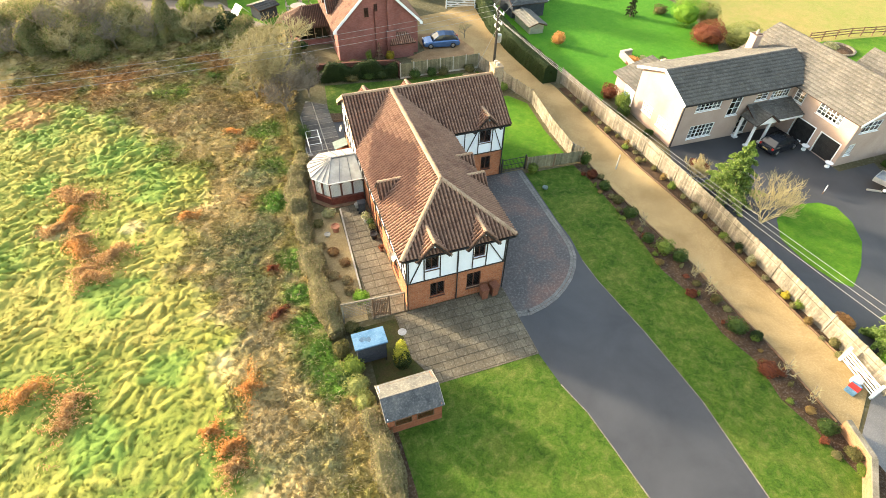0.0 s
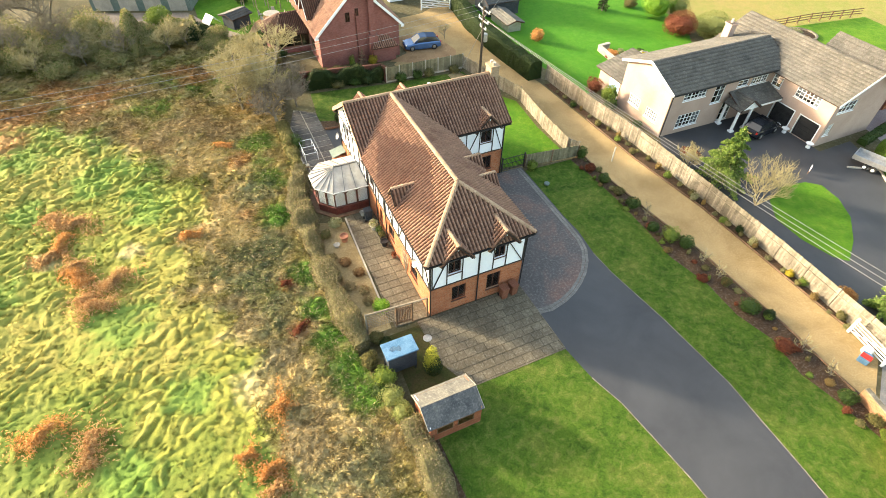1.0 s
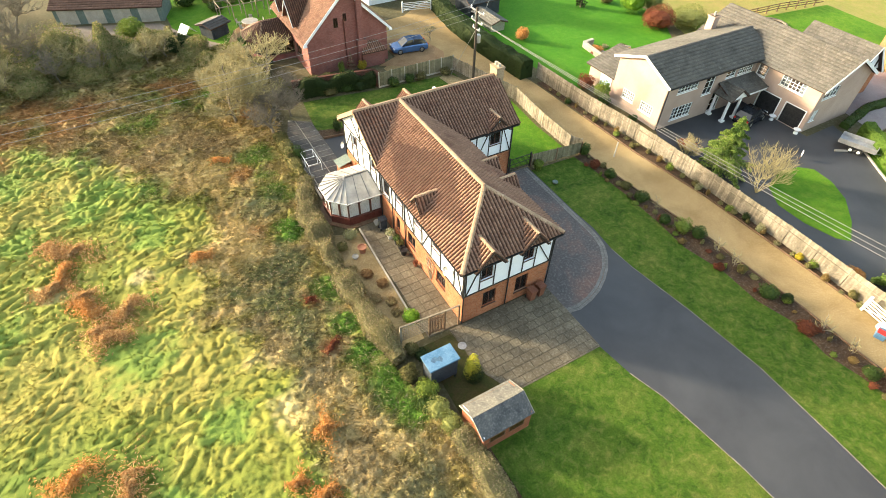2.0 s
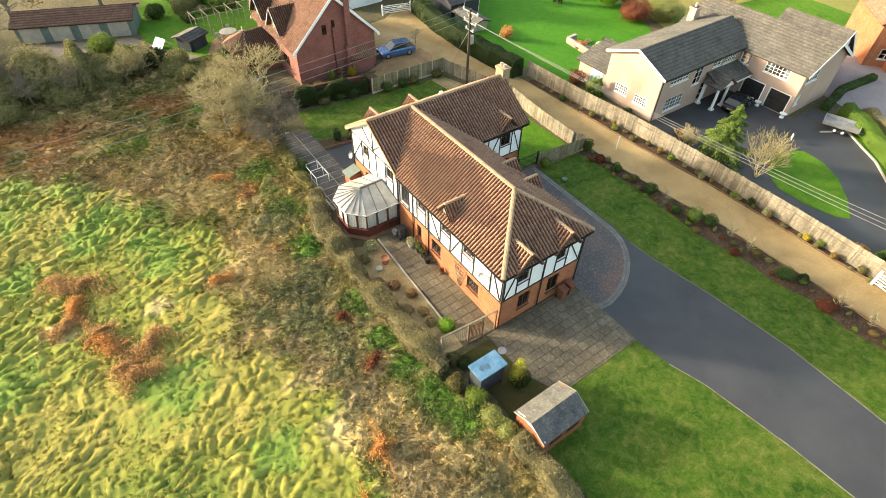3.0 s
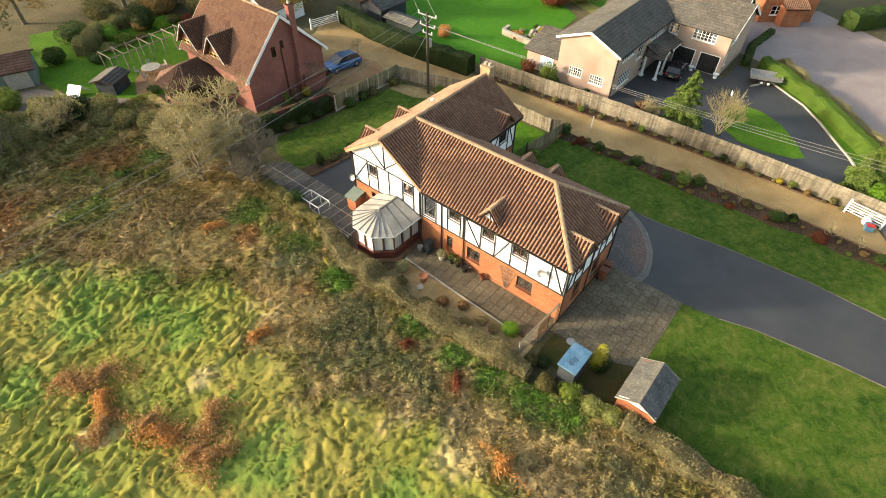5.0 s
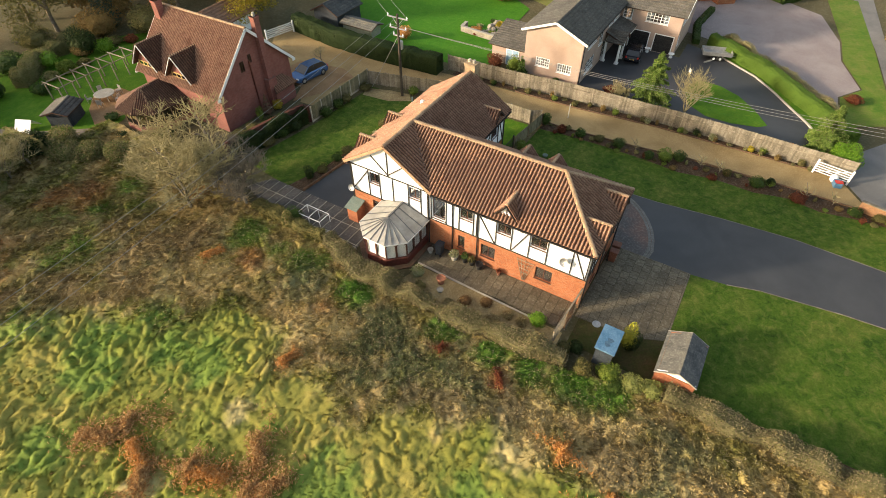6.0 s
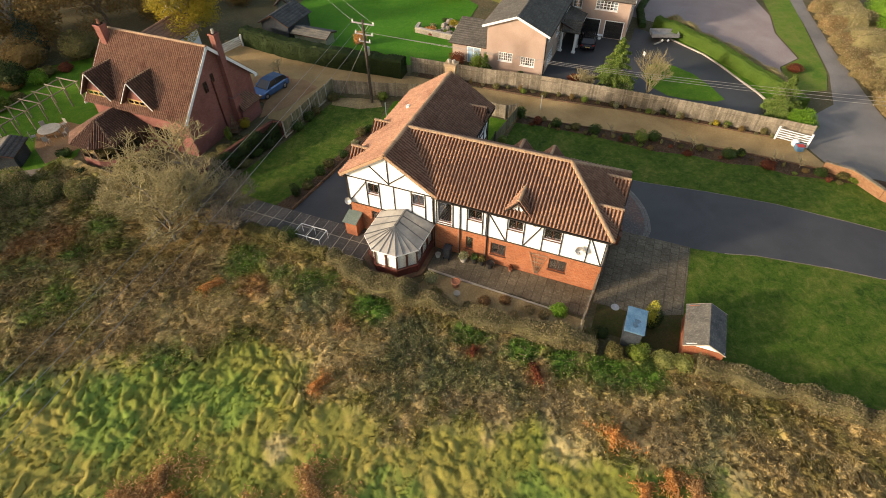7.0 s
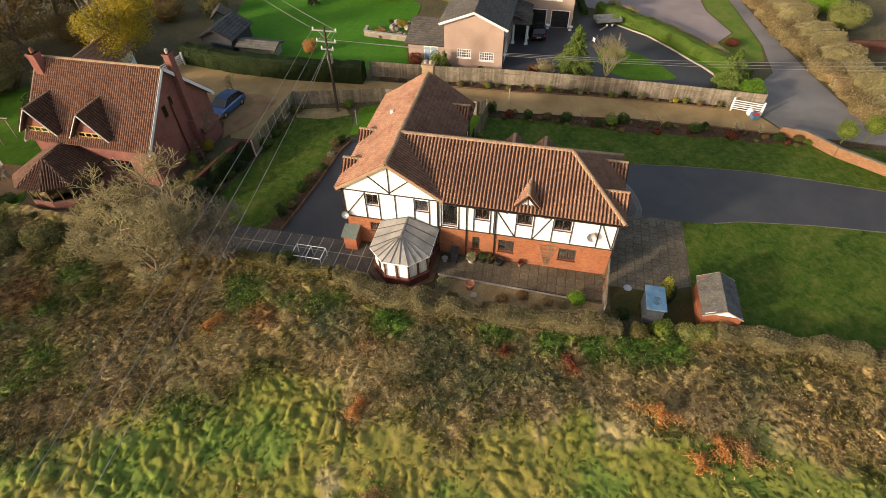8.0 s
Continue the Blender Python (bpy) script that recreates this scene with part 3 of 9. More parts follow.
def clump_points(blobs, n, rs, shell=0.55):
    """Chance points in the outer part of a union of ellipsoids (x, y, z, rx, ry, rz), and the way out."""
    vol = np.array([b[3] * b[4] + b[4] * b[5] + b[3] * b[5] for b in blobs])
    pick = rs.choice(len(blobs), n, p=vol / vol.sum())
    d = rs.normal(size=(n, 3))
    d /= np.linalg.norm(d, axis=1)[:, None]
    r = (shell + (1.08 - shell) * rs.rand(n) ** 0.6)[:, None]
    B = np.array(blobs)[pick]
    p = B[:, :3] + d * r * B[:, 3:]
    keep = p[:, 2] > 0.03
    return p[keep], d[keep]


def core(bm, blobs, rs, k=0.72, sub=2):
    for x, y, z, rx, ry, rz in blobs:
        r = bmesh.ops.create_icosphere(bm, subdivisions=sub, radius=1.0)
        for v in r["verts"]:
            q = 1 + 0.25 * noise.noise(v.co * 2.3 + Vector((x, y, z)))
            v.co = Vector((x + v.co.x * rx * k * q, y + v.co.y * ry * k * q, max(0.0, z + v.co.z * rz * k * q)))


def shrub(at, r, h, material, n, leaf, seed, label, name="shrub", category="shrub", group="", blobs=None, lumps=5):
    """A bush: an uneven clump of leaves round a dense heart, on the ground."""
    rs = np.random.RandomState(seed)
    lumped = blobs is None
    if blobs is None:
        blobs = [(0, 0, h * 0.5, r * 0.8, r * 0.8, h * 0.5)]
        for i in range(lumps):
            a = 2 * math.pi * (i + rs.rand() * 0.7) / lumps
            blobs.append((math.cos(a) * r * 0.5, math.sin(a) * r * 0.5, h * rs.uniform(0.35, 0.65), r * rs.uniform(0.4, 0.6), r * rs.uniform(0.4, 0.6), h * rs.uniform(0.3, 0.42)))
    x, y = at[0], at[1]
    t = thing(name, (x, y, at[2] if len(at) > 2 else lie(x, y)), 0, label, category, group)
    bm = bmesh.new()
    if lumped:
        core(bm, [(0, 0, h * 0.42, r * 0.98, r * 0.98, h * 0.46)], rs, 0.7, 3)
    else:
        core(bm, blobs[:1], rs)
    part("heart", bm, material, t)
    n = max(n, int(2.2 * r * (r + 1.2 * h) / leaf ** 2))
    p, d = clump_points(blobs, n, rs, 0.7)
    part("foliage", leaves("foliage", p, leaf, rs, out=d), material, t)
    return t


def branches(height, spread, levels, seed, r0=0.14, kids=(3, 5), lean=(0, 0), up=0.35, start=0.3):
    """A bare tree's limbs, each a tapered piece: lists of (a, b, ra, rb)."""
    rs = np.random.RandomState(seed)
    out = []

    def grow(a, d, length, r, level):
        bend = Vector(rs.normal(0, 0.18, 3))
        b = a + d * length * 0.5
        d2 = (d + bend).normalized()
        c = b + d2 * length * 0.5
        out.append((a, b, r, r * 0.8))
        out.append((b, c, r * 0.8, r * 0.55))
        if level == 0:
            return
        n = rs.randint(kids[0], kids[1] + 1)
        for i in range(n):
            w = 1.0 if i == 0 else rs.uniform(start, 1.0)
            p = a.lerp(b, w * 2) if w < 0.5 else b.lerp(c, w * 2 - 1)
            ang = 2 * math.pi * (i / n + rs.rand() * 0.3)
            side = Vector((math.cos(ang), math.sin(ang), 0))
            nd = (d2 * rs.uniform(0.5, 0.9) + side * rs.uniform(0.5, 1.0) * spread + Vector((0, 0, up * rs.uniform(0.2, 1)))).normalized()
            grow(p, nd, length * rs.uniform(0.6, 0.82), r * (0.6 if i else 0.7), level - 1)

    grow(Vector((0, 0, -0.1)), Vector((lean[0], lean[1], 1)).normalized(), height * 0.36, r0, levels)
    return out


def limbs_mesh(name, segs, rmin=0.012, sides=4):
    n = len(segs)
    A = np.array([s[0] for s in segs])
    B = np.array([s[1] for s in segs])
    ra = np.maximum(np.array([s[2] for s in segs]), rmin)[:, None, None]
    rb = np.maximum(np.array([s[3] for s in segs]), rmin)[:, None, None]
    d = B - A
    d /= np.linalg.norm(d, axis=1)[:, None] + 1e-9
    h = np.where(np.abs(d[:, 2:3]) > 0.9, (1.0, 0, 0), (0, 0, 1.0))
    u = np.cross(d, h)
    u /= np.linalg.norm(u, axis=1)[:, None]
    w = np.cross(d, u)
    ang = 2 * np.pi * np.arange(sides) / sides
    ring = u[:, None, :] * np.cos(ang)[None, :, None] + w[:, None, :] * np.sin(ang)[None, :, None]
    v = np.concatenate([A[:, None, :] + ring * ra, B[:, None, :] + ring * rb], 1).reshape(-1, 3)
    i = np.arange(sides)
    q = np.stack([i, (i + 1) % sides, (i + 1) % sides + sides, i + sides], 1)
    f = (np.arange(n)[:, None, None] * 2 * sides + q[None]).reshape(-1, 4)
    return arrays(name, v, f, 4)


def bare_tree(at, height, seed, label, spread=0.8, levels=5, r0=0.14, lean=(0, 0), material="twig", kids=(3, 4), name="bare_tree", group="", up=0.35, rmin=0.012):
    t = thing(name, (at[0], at[1], lie(*at[:2])), 0, label, "tree", group)
    segs = branches(height, spread, levels, seed, r0, kids, lean, up)
    part("trunk", limbs_mesh("trunk", [s for s in segs if s[2] > r0 * 0.3], 0.02, 8), "bark", t)
    part("crown", limbs_mesh("crown", [s for s in segs if s[2] <= r0 * 0.3], rmin), material, t)
    return t


def wall_grid(u0, u1, z0, z1, holes, thick):
    """An upright wall in the plane of u and z, outside at depth 0, with real openings: verts (u, d, z), faces."""
    us = sorted({u0, u1, *[v for h in holes for v in h[:2]]})
    zs = sorted({z0, z1, *[v for h in holes for v in h[2:4]]})
    us, zs = [u for u in us if u0 <= u <= u1], [z for z in zs if z0 <= z <= z1]
    verts, faces, idx = [], [], {}

    def vid(u, d, z):
        k = (round(u, 4), round(d, 4), round(z, 4))
        if k not in idx:
            idx[k] = len(verts)
            verts.append((u, d, z))
        return idx[k]

    solid = {}
    for i in range(len(us) - 1):
        for j in range(len(zs) - 1):
            cu, cz = (us[i] + us[i + 1]) / 2, (zs[j] + zs[j + 1]) / 2
            solid[i, j] = not any(h[0] < cu < h[1] and h[2] < cz < h[3] for h in holes)
    for (i, j), s in solid.items():
        if not s:
            continue
        a, b, c, e = us[i], us[i + 1], zs[j], zs[j + 1]
        faces.append([vid(a, 0, c), vid(b, 0, c), vid(b, 0, e), vid(a, 0, e)])
        faces.append([vid(a, thick, c), vid(a, thick, e), vid(b, thick, e), vid(b, thick, c)])
        for (di, dj), (p, q) in {(-1, 0): ((a, c), (a, e)), (1, 0): ((b, e), (b, c)), (0, -1): ((b, c), (a, c)), (0, 1): ((a, e), (b, e))}.items():
            if not solid.get((i + di, j + dj), False):
                faces.append([vid(p[0], 0, p[1]), vid(q[0], 0, q[1]), vid(q[0], thick, q[1]), vid(p[0], thick, p[1])])
    return verts, faces


class Face:
    """An upright face of a building: u runs along it, d goes into the wall, z up. turn maps (u, d, z) to the thing's space."""

    def __init__(self, origin, along, inward):
        self.o, self.a, self.i = Vector(origin), Vector(along), Vector(inward)

    def at(self, u, d, z):
        return self.o + self.a * u + self.i * d + Vector((0, 0, z))

    def matrix(self):
        m = Matrix((self.a, self.i, Vector((0, 0, 1)))).transposed().to_4x4()
        m.translation = self.o
        return m

    def wall(self, name, u0, u1, z0, z1, holes, material, parent, thick=0.28, label="", depth=0.0):
        v, f = wall_grid(u0 + 0.004, u1 - 0.004, z0, z1, holes, thick)
        return part(name, raw(name, [self.at(u, d + depth, z) for u, d, z in v], f), material, parent, label)

    def slab(self, bm, u0, u1, d0, d1, z0, z1, bevel=0.0):
        box(bm, u0, u1, d0, d1, z0, z1, self.matrix(), bevel)

    def beam(self, bm, a, b, w, proud, thick=0.06):
        """A timber from (u, z) to (u, z), w wide, standing proud of the face."""
        p, q = Vector((a[0], a[1])), Vector((b[0], b[1]))
        d = (q - p).normalized() * 0.0
        bar(bm, self.at(p.x - d.x, -proud + thick / 2, p.y), self.at(q.x, -proud + thick / 2, q.y), thick, w, up=self.i)


def window(face, u0, u1, z0, z1, parent, frame="frame", lights=2, bars=(0, 0), lattice=False, sill=True, curtain=None, inset=0.08, fw=0.06, label=""):
    """A window set into its opening: frame, panes, glazing bars or leading, sill."""
    bm = bmesh.new()
    d0, d1 = inset, inset + 0.07
    thin = 0.016
    if frame == "whiteframe":
        fw, thin = 0.085, 0.024
    ring = [[bm.verts.new(face.at(u, d, z)) for u, z in q] for q in (((u0, z0), (u1, z0), (u1, z1), (u0, z1)), ((u0 + fw, z0 + fw), (u1 - fw, z0 + fw), (u1 - fw, z1 - fw), (u0 + fw, z1 - fw))) for d in (d0, d1)]
    for p, q in ((0, 1), (1, 3), (3, 2), (2, 0)):
        for i in range(4):
            j = (i + 1) % 4
            bm.faces.new((ring[p][i], ring[p][j], ring[q][j], ring[q][i]))
    bmesh.ops.recalc_face_normals(bm, faces=bm.faces[:])
    w = (u1 - u0 - 2 * fw) / lights
    win = part("window", bm, frame, parent, label)
    for i in range(1, lights):
        bm = bmesh.new()
        face.slab(bm, u0 + fw + w * i - fw / 2, u0 + fw + w * i + fw / 2, d0, d1, z0 + fw, z1 - fw)
        part("mullion", bm, frame, win)
    for i in range(lights):
        a, b = u0 + fw + w * i + (fw / 2 if i else 0), u0 + fw + w * (i + 1) - (fw / 2 if i < lights - 1 else 0)
        bm = bmesh.new()
        face.slab(bm, a, b, d0 + 0.03, d0 + 0.042, z0 + fw, z1 - fw)
        part("pane", bm, "glass", win).visible_shadow = False
        if lattice or bars != (0, 0):
            bm = bmesh.new()
            if lattice:
                hgt = z1 - z0 - 2 * fw
                k = 0.17
                n = int((b - a + hgt * 0.75) / k) + 1
                for j in range(-n, n):
                    for s in (1, -1):
                        pts = []
                        for tt in (0.0, 1.0):
                            pts.append([a + (j * k if s > 0 else (b - a) - j * k) + s * tt * hgt * 0.62, z0 + fw + tt * hgt])
                        (ua, za), (ub, zb) = pts
                        lo, hi = 0.0, 1.0
                        du = ub - ua
                        t0, t1 = sorted(((a - ua) / du, (b - ua) / du))
                        lo, hi = max(lo, t0), min(hi, t1)
                        if hi - lo > 0.02:
                            bar(bm, face.at(ua + du * lo, d0 + 0.022, za + (zb - za) * lo), face.at(ua + du * hi, d0 + 0.022, za + (zb - za) * hi), 0.012, 0.026, up=face.i)
                tagged(part("leading", bm, "black", win), kind="stuff")
            else:
                for j in range(1, bars[0] + 1):
                    u = a + (b - a) * j / (bars[0] + 1)
                    face.slab(bm, u - thin, u + thin, d0 + 0.005, d0 + 0.028, z0 + fw, z1 - fw)
                for j in range(1, bars[1] + 1):
                    z = z0 + fw + (z1 - z0 - 2 * fw) * j / (bars[1] + 1)
                    face.slab(bm, a, b, d0 + 0.004, d0 + 0.027, z - thin, z + thin)
                part("glazing_grid", bm, frame, win)
    if sill:
        bm = bmesh.new()
        face.slab(bm, u0 - 0.05, u1 + 0.05, -0.06, d1, z0 - 0.07, z0 - 0.002)
        part("sill", bm, frame, win)
    if curtain:
        bm = bmesh.new()
        for s in (0, 1):
            cw = (u1 - u0) * 0.24
            for i in range(6):
                a = (u0 + 0.05 + cw * i / 6) if s == 0 else (u1 - 0.05 - cw * (i + 1) / 6)
                face.slab(bm, a, a + cw / 6, 0.2 + 0.025 * (i % 2), 0.215 + 0.025 * (i % 2), z0 + 0.02, z1 - 0.02)
        part("curtain", bm, curtain, win)
    return win


# ---------------------------------------------------------------- roofs
TILE_W, TILE_G = 0.24, 0.32


def tile_shape(w, g):
    """One interlocking tile: a pan and a roll, its lower edge thick."""
    prof = [(0.0, 0.0), (0.34 * w, 0.0), (0.42 * w, 0.085), (0.64 * w, 0.13), (0.88 * w, 0.085), (0.98 * w, 0.0)]
    v = [(u, -0.04, z + 0.05) for u, z in prof] + [(u, g, z + 0.012) for u, z in prof] + [(u, -0.04, z + 0.01) for u, z in prof]
    f = []
    for i in range(5):
        f += [(i, i + 1, i + 7, i + 6), (12 + i, 13 + i, 1 + i, i)]
    return np.array(v), np.array(f)


def flat_tile_shape(w, g):
    v = [(0.004, -0.03, 0.09), (w - 0.004, -0.03, 0.09), (w - 0.004, g, 0.012), (0.004, g, 0.012), (0.004, -0.03, 0.0), (w - 0.004, -0.03, 0.0)]
    return np.array(v), np.array([(0, 1, 2, 3), (4, 5, 1, 0)])


def paint_tile_shade(me, tv, flat, count):
    """Paints shade into each tile corner: rolls stay pale, pans and lower edges go dark."""
    k = np.array([1, 1, 0.9, 0.9, 0.1, 0.1]) if flat else np.clip((tv[:, 2] - (tv[:, 1] < 0) * 0.05) / 0.11, 0, 1)
    if not flat:
        k[12:] = 0.0
        k[[0, 1, 5]] = 0.1
    c = np.ones((count * len(tv), 4), np.float32)
    c[:, :3] = np.tile(k, count)[:, None]
    me.color_attributes.new("relief_shade", "FLOAT_COLOR", "POINT").data.foreach_set("color", c.ravel())


def inside(poly, u, v):
    c = False
    for (a, b), (p, q) in zip(poly, poly[1:] + poly[:1]):
        if (b > v) != (q > v) and u < (p - a) * (v - b) / (q - b) + a:
            c = not c
    return c


def edge_gap(poly, u, v):
    best = 9e9
    for (a, b), (p, q) in zip(poly, poly[1:] + poly[:1]):
        t = min(1, max(0, ((u - a) * (p - a) + (v - b) * (q - b)) / ((p - a) ** 2 + (q - b) ** 2 + 1e-9)))
        best = min(best, math.hypot(u - a - t * (p - a), v - b - t * (q - b)))
    return best


def slope(parent, name, corners, material, deck="deck", flat=False, w=TILE_W, g=TILE_G, singles=0, along=None):
    """A tiled slope. corners: eave start, eave end, then the rest round (world order), all in one plane."""
    c = [Vector(p) for p in corners]
    u = Vector(along) if along else (c[1] - c[0]).normalized()
    nrm = (c[1] - c[0]).cross(c[2] - c[0]).normalized()
    if nrm.z < 0:
        nrm = -nrm
    v = nrm.cross(u)
    if v.z < 0:
        u, v = -u, -v
    if v.z > 0 and (c[1] - c[0]).dot(u) < 0 and not along:
        c[0], c[1] = c[1], c[0]
        c[2:] = c[2:][::-1]
    poly = [((p - c[0]).dot(u), (p - c[0]).dot(v)) for p in c]
    bm = bmesh.new()
    top = [bm.verts.new(p) for p in c]
    bot = [bm.verts.new(p - nrm * 0.12) for p in c]
    bm.faces.new(top)
    bm.faces.new(bot[::-1])
    for i in range(len(c)):
        bm.faces.new((top[i], bot[i], bot[(i + 1) % len(c)], top[(i + 1) % len(c)]))
    bmesh.ops.recalc_face_normals(bm, faces=bm.faces[:])
    roof = part(name, bm, deck, parent)
    tv, tf = (flat_tile_shape if flat else tile_shape)(w, g)
    umin, umax = min(p[0] for p in poly), max(p[0] for p in poly)
    vmax = max(p[1] for p in poly)
    spots = []
    for j in range(int(vmax / g) + 2):
        off = (w / 2 if flat and j % 2 else 0)
        for i in range(int((umax - umin) / w) + 3):
            uu, vv = umin - w + off + i * w, j * g
            mid = (uu + w / 2, vv + g / 2)
            if inside(poly, *mid) or edge_gap(poly, *mid) < 0.36:
                spots.append((uu, vv, edge_gap(poly, *mid) if inside(poly, *mid) else -1))
    loose = [s for s in spots if s[2] > 0.45]
    loose.sort(key=lambda s: abs(s[0] - (umin + umax) * 0.5) * 0.45 + abs(s[1] - vmax * 0.42))
    loose = set(loose[:singles])
    base = Matrix((u, v, nrm)).transposed()
    rest = [s for s in spots if s not in loose]
    if rest:
        rs = np.random.RandomState(len(rest))
        off = np.array([(s[0], s[1], 0) for s in rest]) + np.c_[rs.normal(0, 0.004, (len(rest), 2)), rs.normal(0, 0.004, len(rest))]
        V = (tv[None] + off[:, None]).reshape(-1, 3) @ np.array(base).T + np.array(c[0])
        F = (tf[None] + (np.arange(len(rest)) * len(tv))[:, None, None]).reshape(-1, 4)
        me = arrays("tiles", V, F, 4)
        paint_tile_shade(me, tv, flat, len(rest))
        bm = bmesh.new()
        bm.from_mesh(me)
        ctr = sum(c, Vector()) / len(c)
        for a, b in zip(c, c[1:] + c[:1]):
            e = (b - a).normalized()
            no = e.cross(nrm)
            if no.dot(ctr - a) > 0:
                no = -no
            if abs(e.z) < 0.01 and abs(a.z - c[0].z) < 0.01:
                continue
            bmesh.ops.bisect_plane(bm, geom=bm.verts[:] + bm.edges[:] + bm.faces[:], plane_co=a + no * 0.03, plane_no=no, clear_outer=True)
        tagged(part("tiles", bm, material, roof), "", "", "", "stuff")
    if loose:
        me = raw("tile", tv, tf)
        paint_tile_shade(me, tv, flat, 1)
        me.materials.append(M[material])
        rs = random.Random(5)
        for s in loose:
            ob = new("tile", me)
            ob.parent = roof
            m = base.to_4x4()
            m.translation = c[0] + base @ Vector((s[0], s[1], 0)) + nrm * rs.uniform(-0.004, 0.006)
            ob.matrix_basis = m
    return roof


def ridge_line(parent, a, b, material="ridge", r=0.16, piece=0.45, lift=0.02, name="ridge_tile"):
    """A row of half-round ridge tiles, each a piece."""
    a, b = Vector(a), Vector(b)
    n = max(1, round((b - a).length / piece))
    L = (b - a).length / n
    d = (b - a).normalized()
    side = d.cross(Vector((0, 0, 1))).normalized()
    up = side.cross(d)
    v, f = [], []
    k = 5
    for s, rr in ((0.0, r), (L + 0.03, r * 0.94)):
        for i in range(k + 1):
            t = math.pi * (i / k) * 1.0
            v.append((s, math.cos(t) * rr, math.sin(t) * rr * 0.75))
    for i in range(k):
        f.append((i, i + 1, i + k + 2, i + k + 1))
    f.append(tuple(range(k, -1, -1)))
    me = raw("ridge_tile", v, f)
    me.materials.append(M[material])
    base = Matrix((d, side, up)).transposed().to_4x4()
    for i in range(n):
        ob = new(name, me)
        ob.parent = parent
        m = base.copy()
        m.translation = a + d * (L * i) + up * lift
        ob.matrix_basis = m


def gablet(house, face, u, half, z_eave, z_top, reach, roofmat="tile", label="small gabled dormer roof", wallmat="white", trim="timber", over=0.25, w=TILE_W, infill=True, flat=False):
    """A small gabled dormer head over a window: front, two slopes, bargeboards. reach: how far it runs back into the main roof."""
    P = face.at
    bm = bmesh.new()
    if infill:
        tri = [P(u - half, 0, z_eave), P(u + half, 0, z_eave), P(u, 0, z_top - 0.05)]
        back = [p + face.i * 0.2 for p in tri]
        a = [bm.verts.new(p) for p in tri]
        b = [bm.verts.new(p) for p in back]
        bm.faces.new(a)
        bm.faces.new(b[::-1])
        for i in range(3):
            bm.faces.new((a[i], b[i], b[(i + 1) % 3], a[(i + 1) % 3]))
        bmesh.ops.recalc_face_normals(bm, faces=bm.faces[:])
    dormer = part("dormer", bm, wallmat, house, label) if infill else house
    h2 = half + 0.22
    drop = (z_top - z_eave) / half * 0.22
    for s in (-1, 1):
        e0, e1 = P(u + s * h2, -over, z_eave - drop), P(u + s * h2, reach * 0.25, z_eave - drop)
        r1, r0 = P(u, reach, z_top), P(u, -over, z_top)
        slope(dormer, "dormer_roof", [e0, e1, r1, r0] if s > 0 else [e1, e0, r0, r1], roofmat, w=w, flat=flat)
    bm = bmesh.new()
    for s in (-1, 1):
        bar(bm, P(u + s * h2, -over - 0.015, z_eave - drop - 0.02), P(u, -over - 0.015, z_top - 0.02), 0.04, 0.12, up=face.i)
    part("bargeboard", bm, trim, dormer)
    ridge_line(dormer, P(u, -over, z_top + 0.02), P(u, reach, z_top + 0.02), r=0.12)
    if infill:
        bm = bmesh.new()
        face.beam(bm, (u, z_eave - 0.1), (u, z_top - 0.2), 0.07, 0.05)
        face.beam(bm, (u - half * 0.75, z_eave - 0.05), (u - half * 0.2, z_top - 0.32), 0.06, 0.05)
        face.beam(bm, (u + half * 0.75, z_eave - 0.05), (u + half * 0.2, z_top - 0.32), 0.06, 0.05)
        part("bracket", bm, trim, dormer)
    return dormer


# ---------------------------------------------------------------- ground
def ground_sheet():
    xs = [-900, -400, -200, -100, -60, -40] + list(range(-30, 71, 2)) + [80, 100, 150, 250, 450, 900]
    ys = [-900, -400, -200, -100, -60] + list(range(-40, 101, 5)) + [120, 160, 250, 450, 900]
    v = [(x, y, lie(x, y) - 0.03) for y in ys for x in xs]
    n = len(xs)
    f = [(j * n + i, j * n + i + 1, (j + 1) * n + i + 1, (j + 1) * n + i) for j in range(len(ys) - 1) for i in range(n - 1)]
    setting("ground", raw("ground", v, f, True), "earth", "rough earth and winter grass reaching the horizon", "ground")


ground_sheet()
sheet("lawn_south", [(-3.2, -5.6), (6.7, -5.6), (7.0, -8.0), (7.6, -10.1), (8.2, -15.2), (8.6, -24), (-3.2, -24)], 0.012, "lawn", "mown green lawn with mossy patches beside the drive", "lawn")
sheet("lawn_strip", [(13.9, 11.3), (13.7, 5.1), (13.75, 3.0), (13.4, 0.5), (13.45, -1.5), (14.05, -6.4), (14.4, -11.6), (14.1, -17.2), (13.5, -25), (20.0, -25), (19.7, -18.2), (19.4, -15), (19.0, -13.0), (19.5, -10.4), (18.9, -8.0), (19.1, -5.0), (18.5, -2.0), (18.8, 0.8), (19.0, 4.9), (18.9, 8.7), (18.6, 11.2)], 0.012, "lawn", "strip of green lawn between the drive and the flower bed", "lawn")
sheet("lawn_side", [(12.4, 12.4), (18.7, 11.9), (18.7, 17), (19.3, 22.0), (18.0, 24.0), (13.2, 23.5), (12.8, 19)], 0.012, "lawn_bright", "small bright green side lawn behind the wooden fence", "lawn")
sheet("lawn_back", [(-0.4, 25.9), (3.0, 24.9), (10.5, 24.4), (12.8, 23.4), (16.6, 24.2), (17.0, 29.8), (8.4, 30.2), (4.0, 30.9), (0.2, 31.4)], 0.012, "lawn", "green back lawn between the house and the brick wall", "lawn")
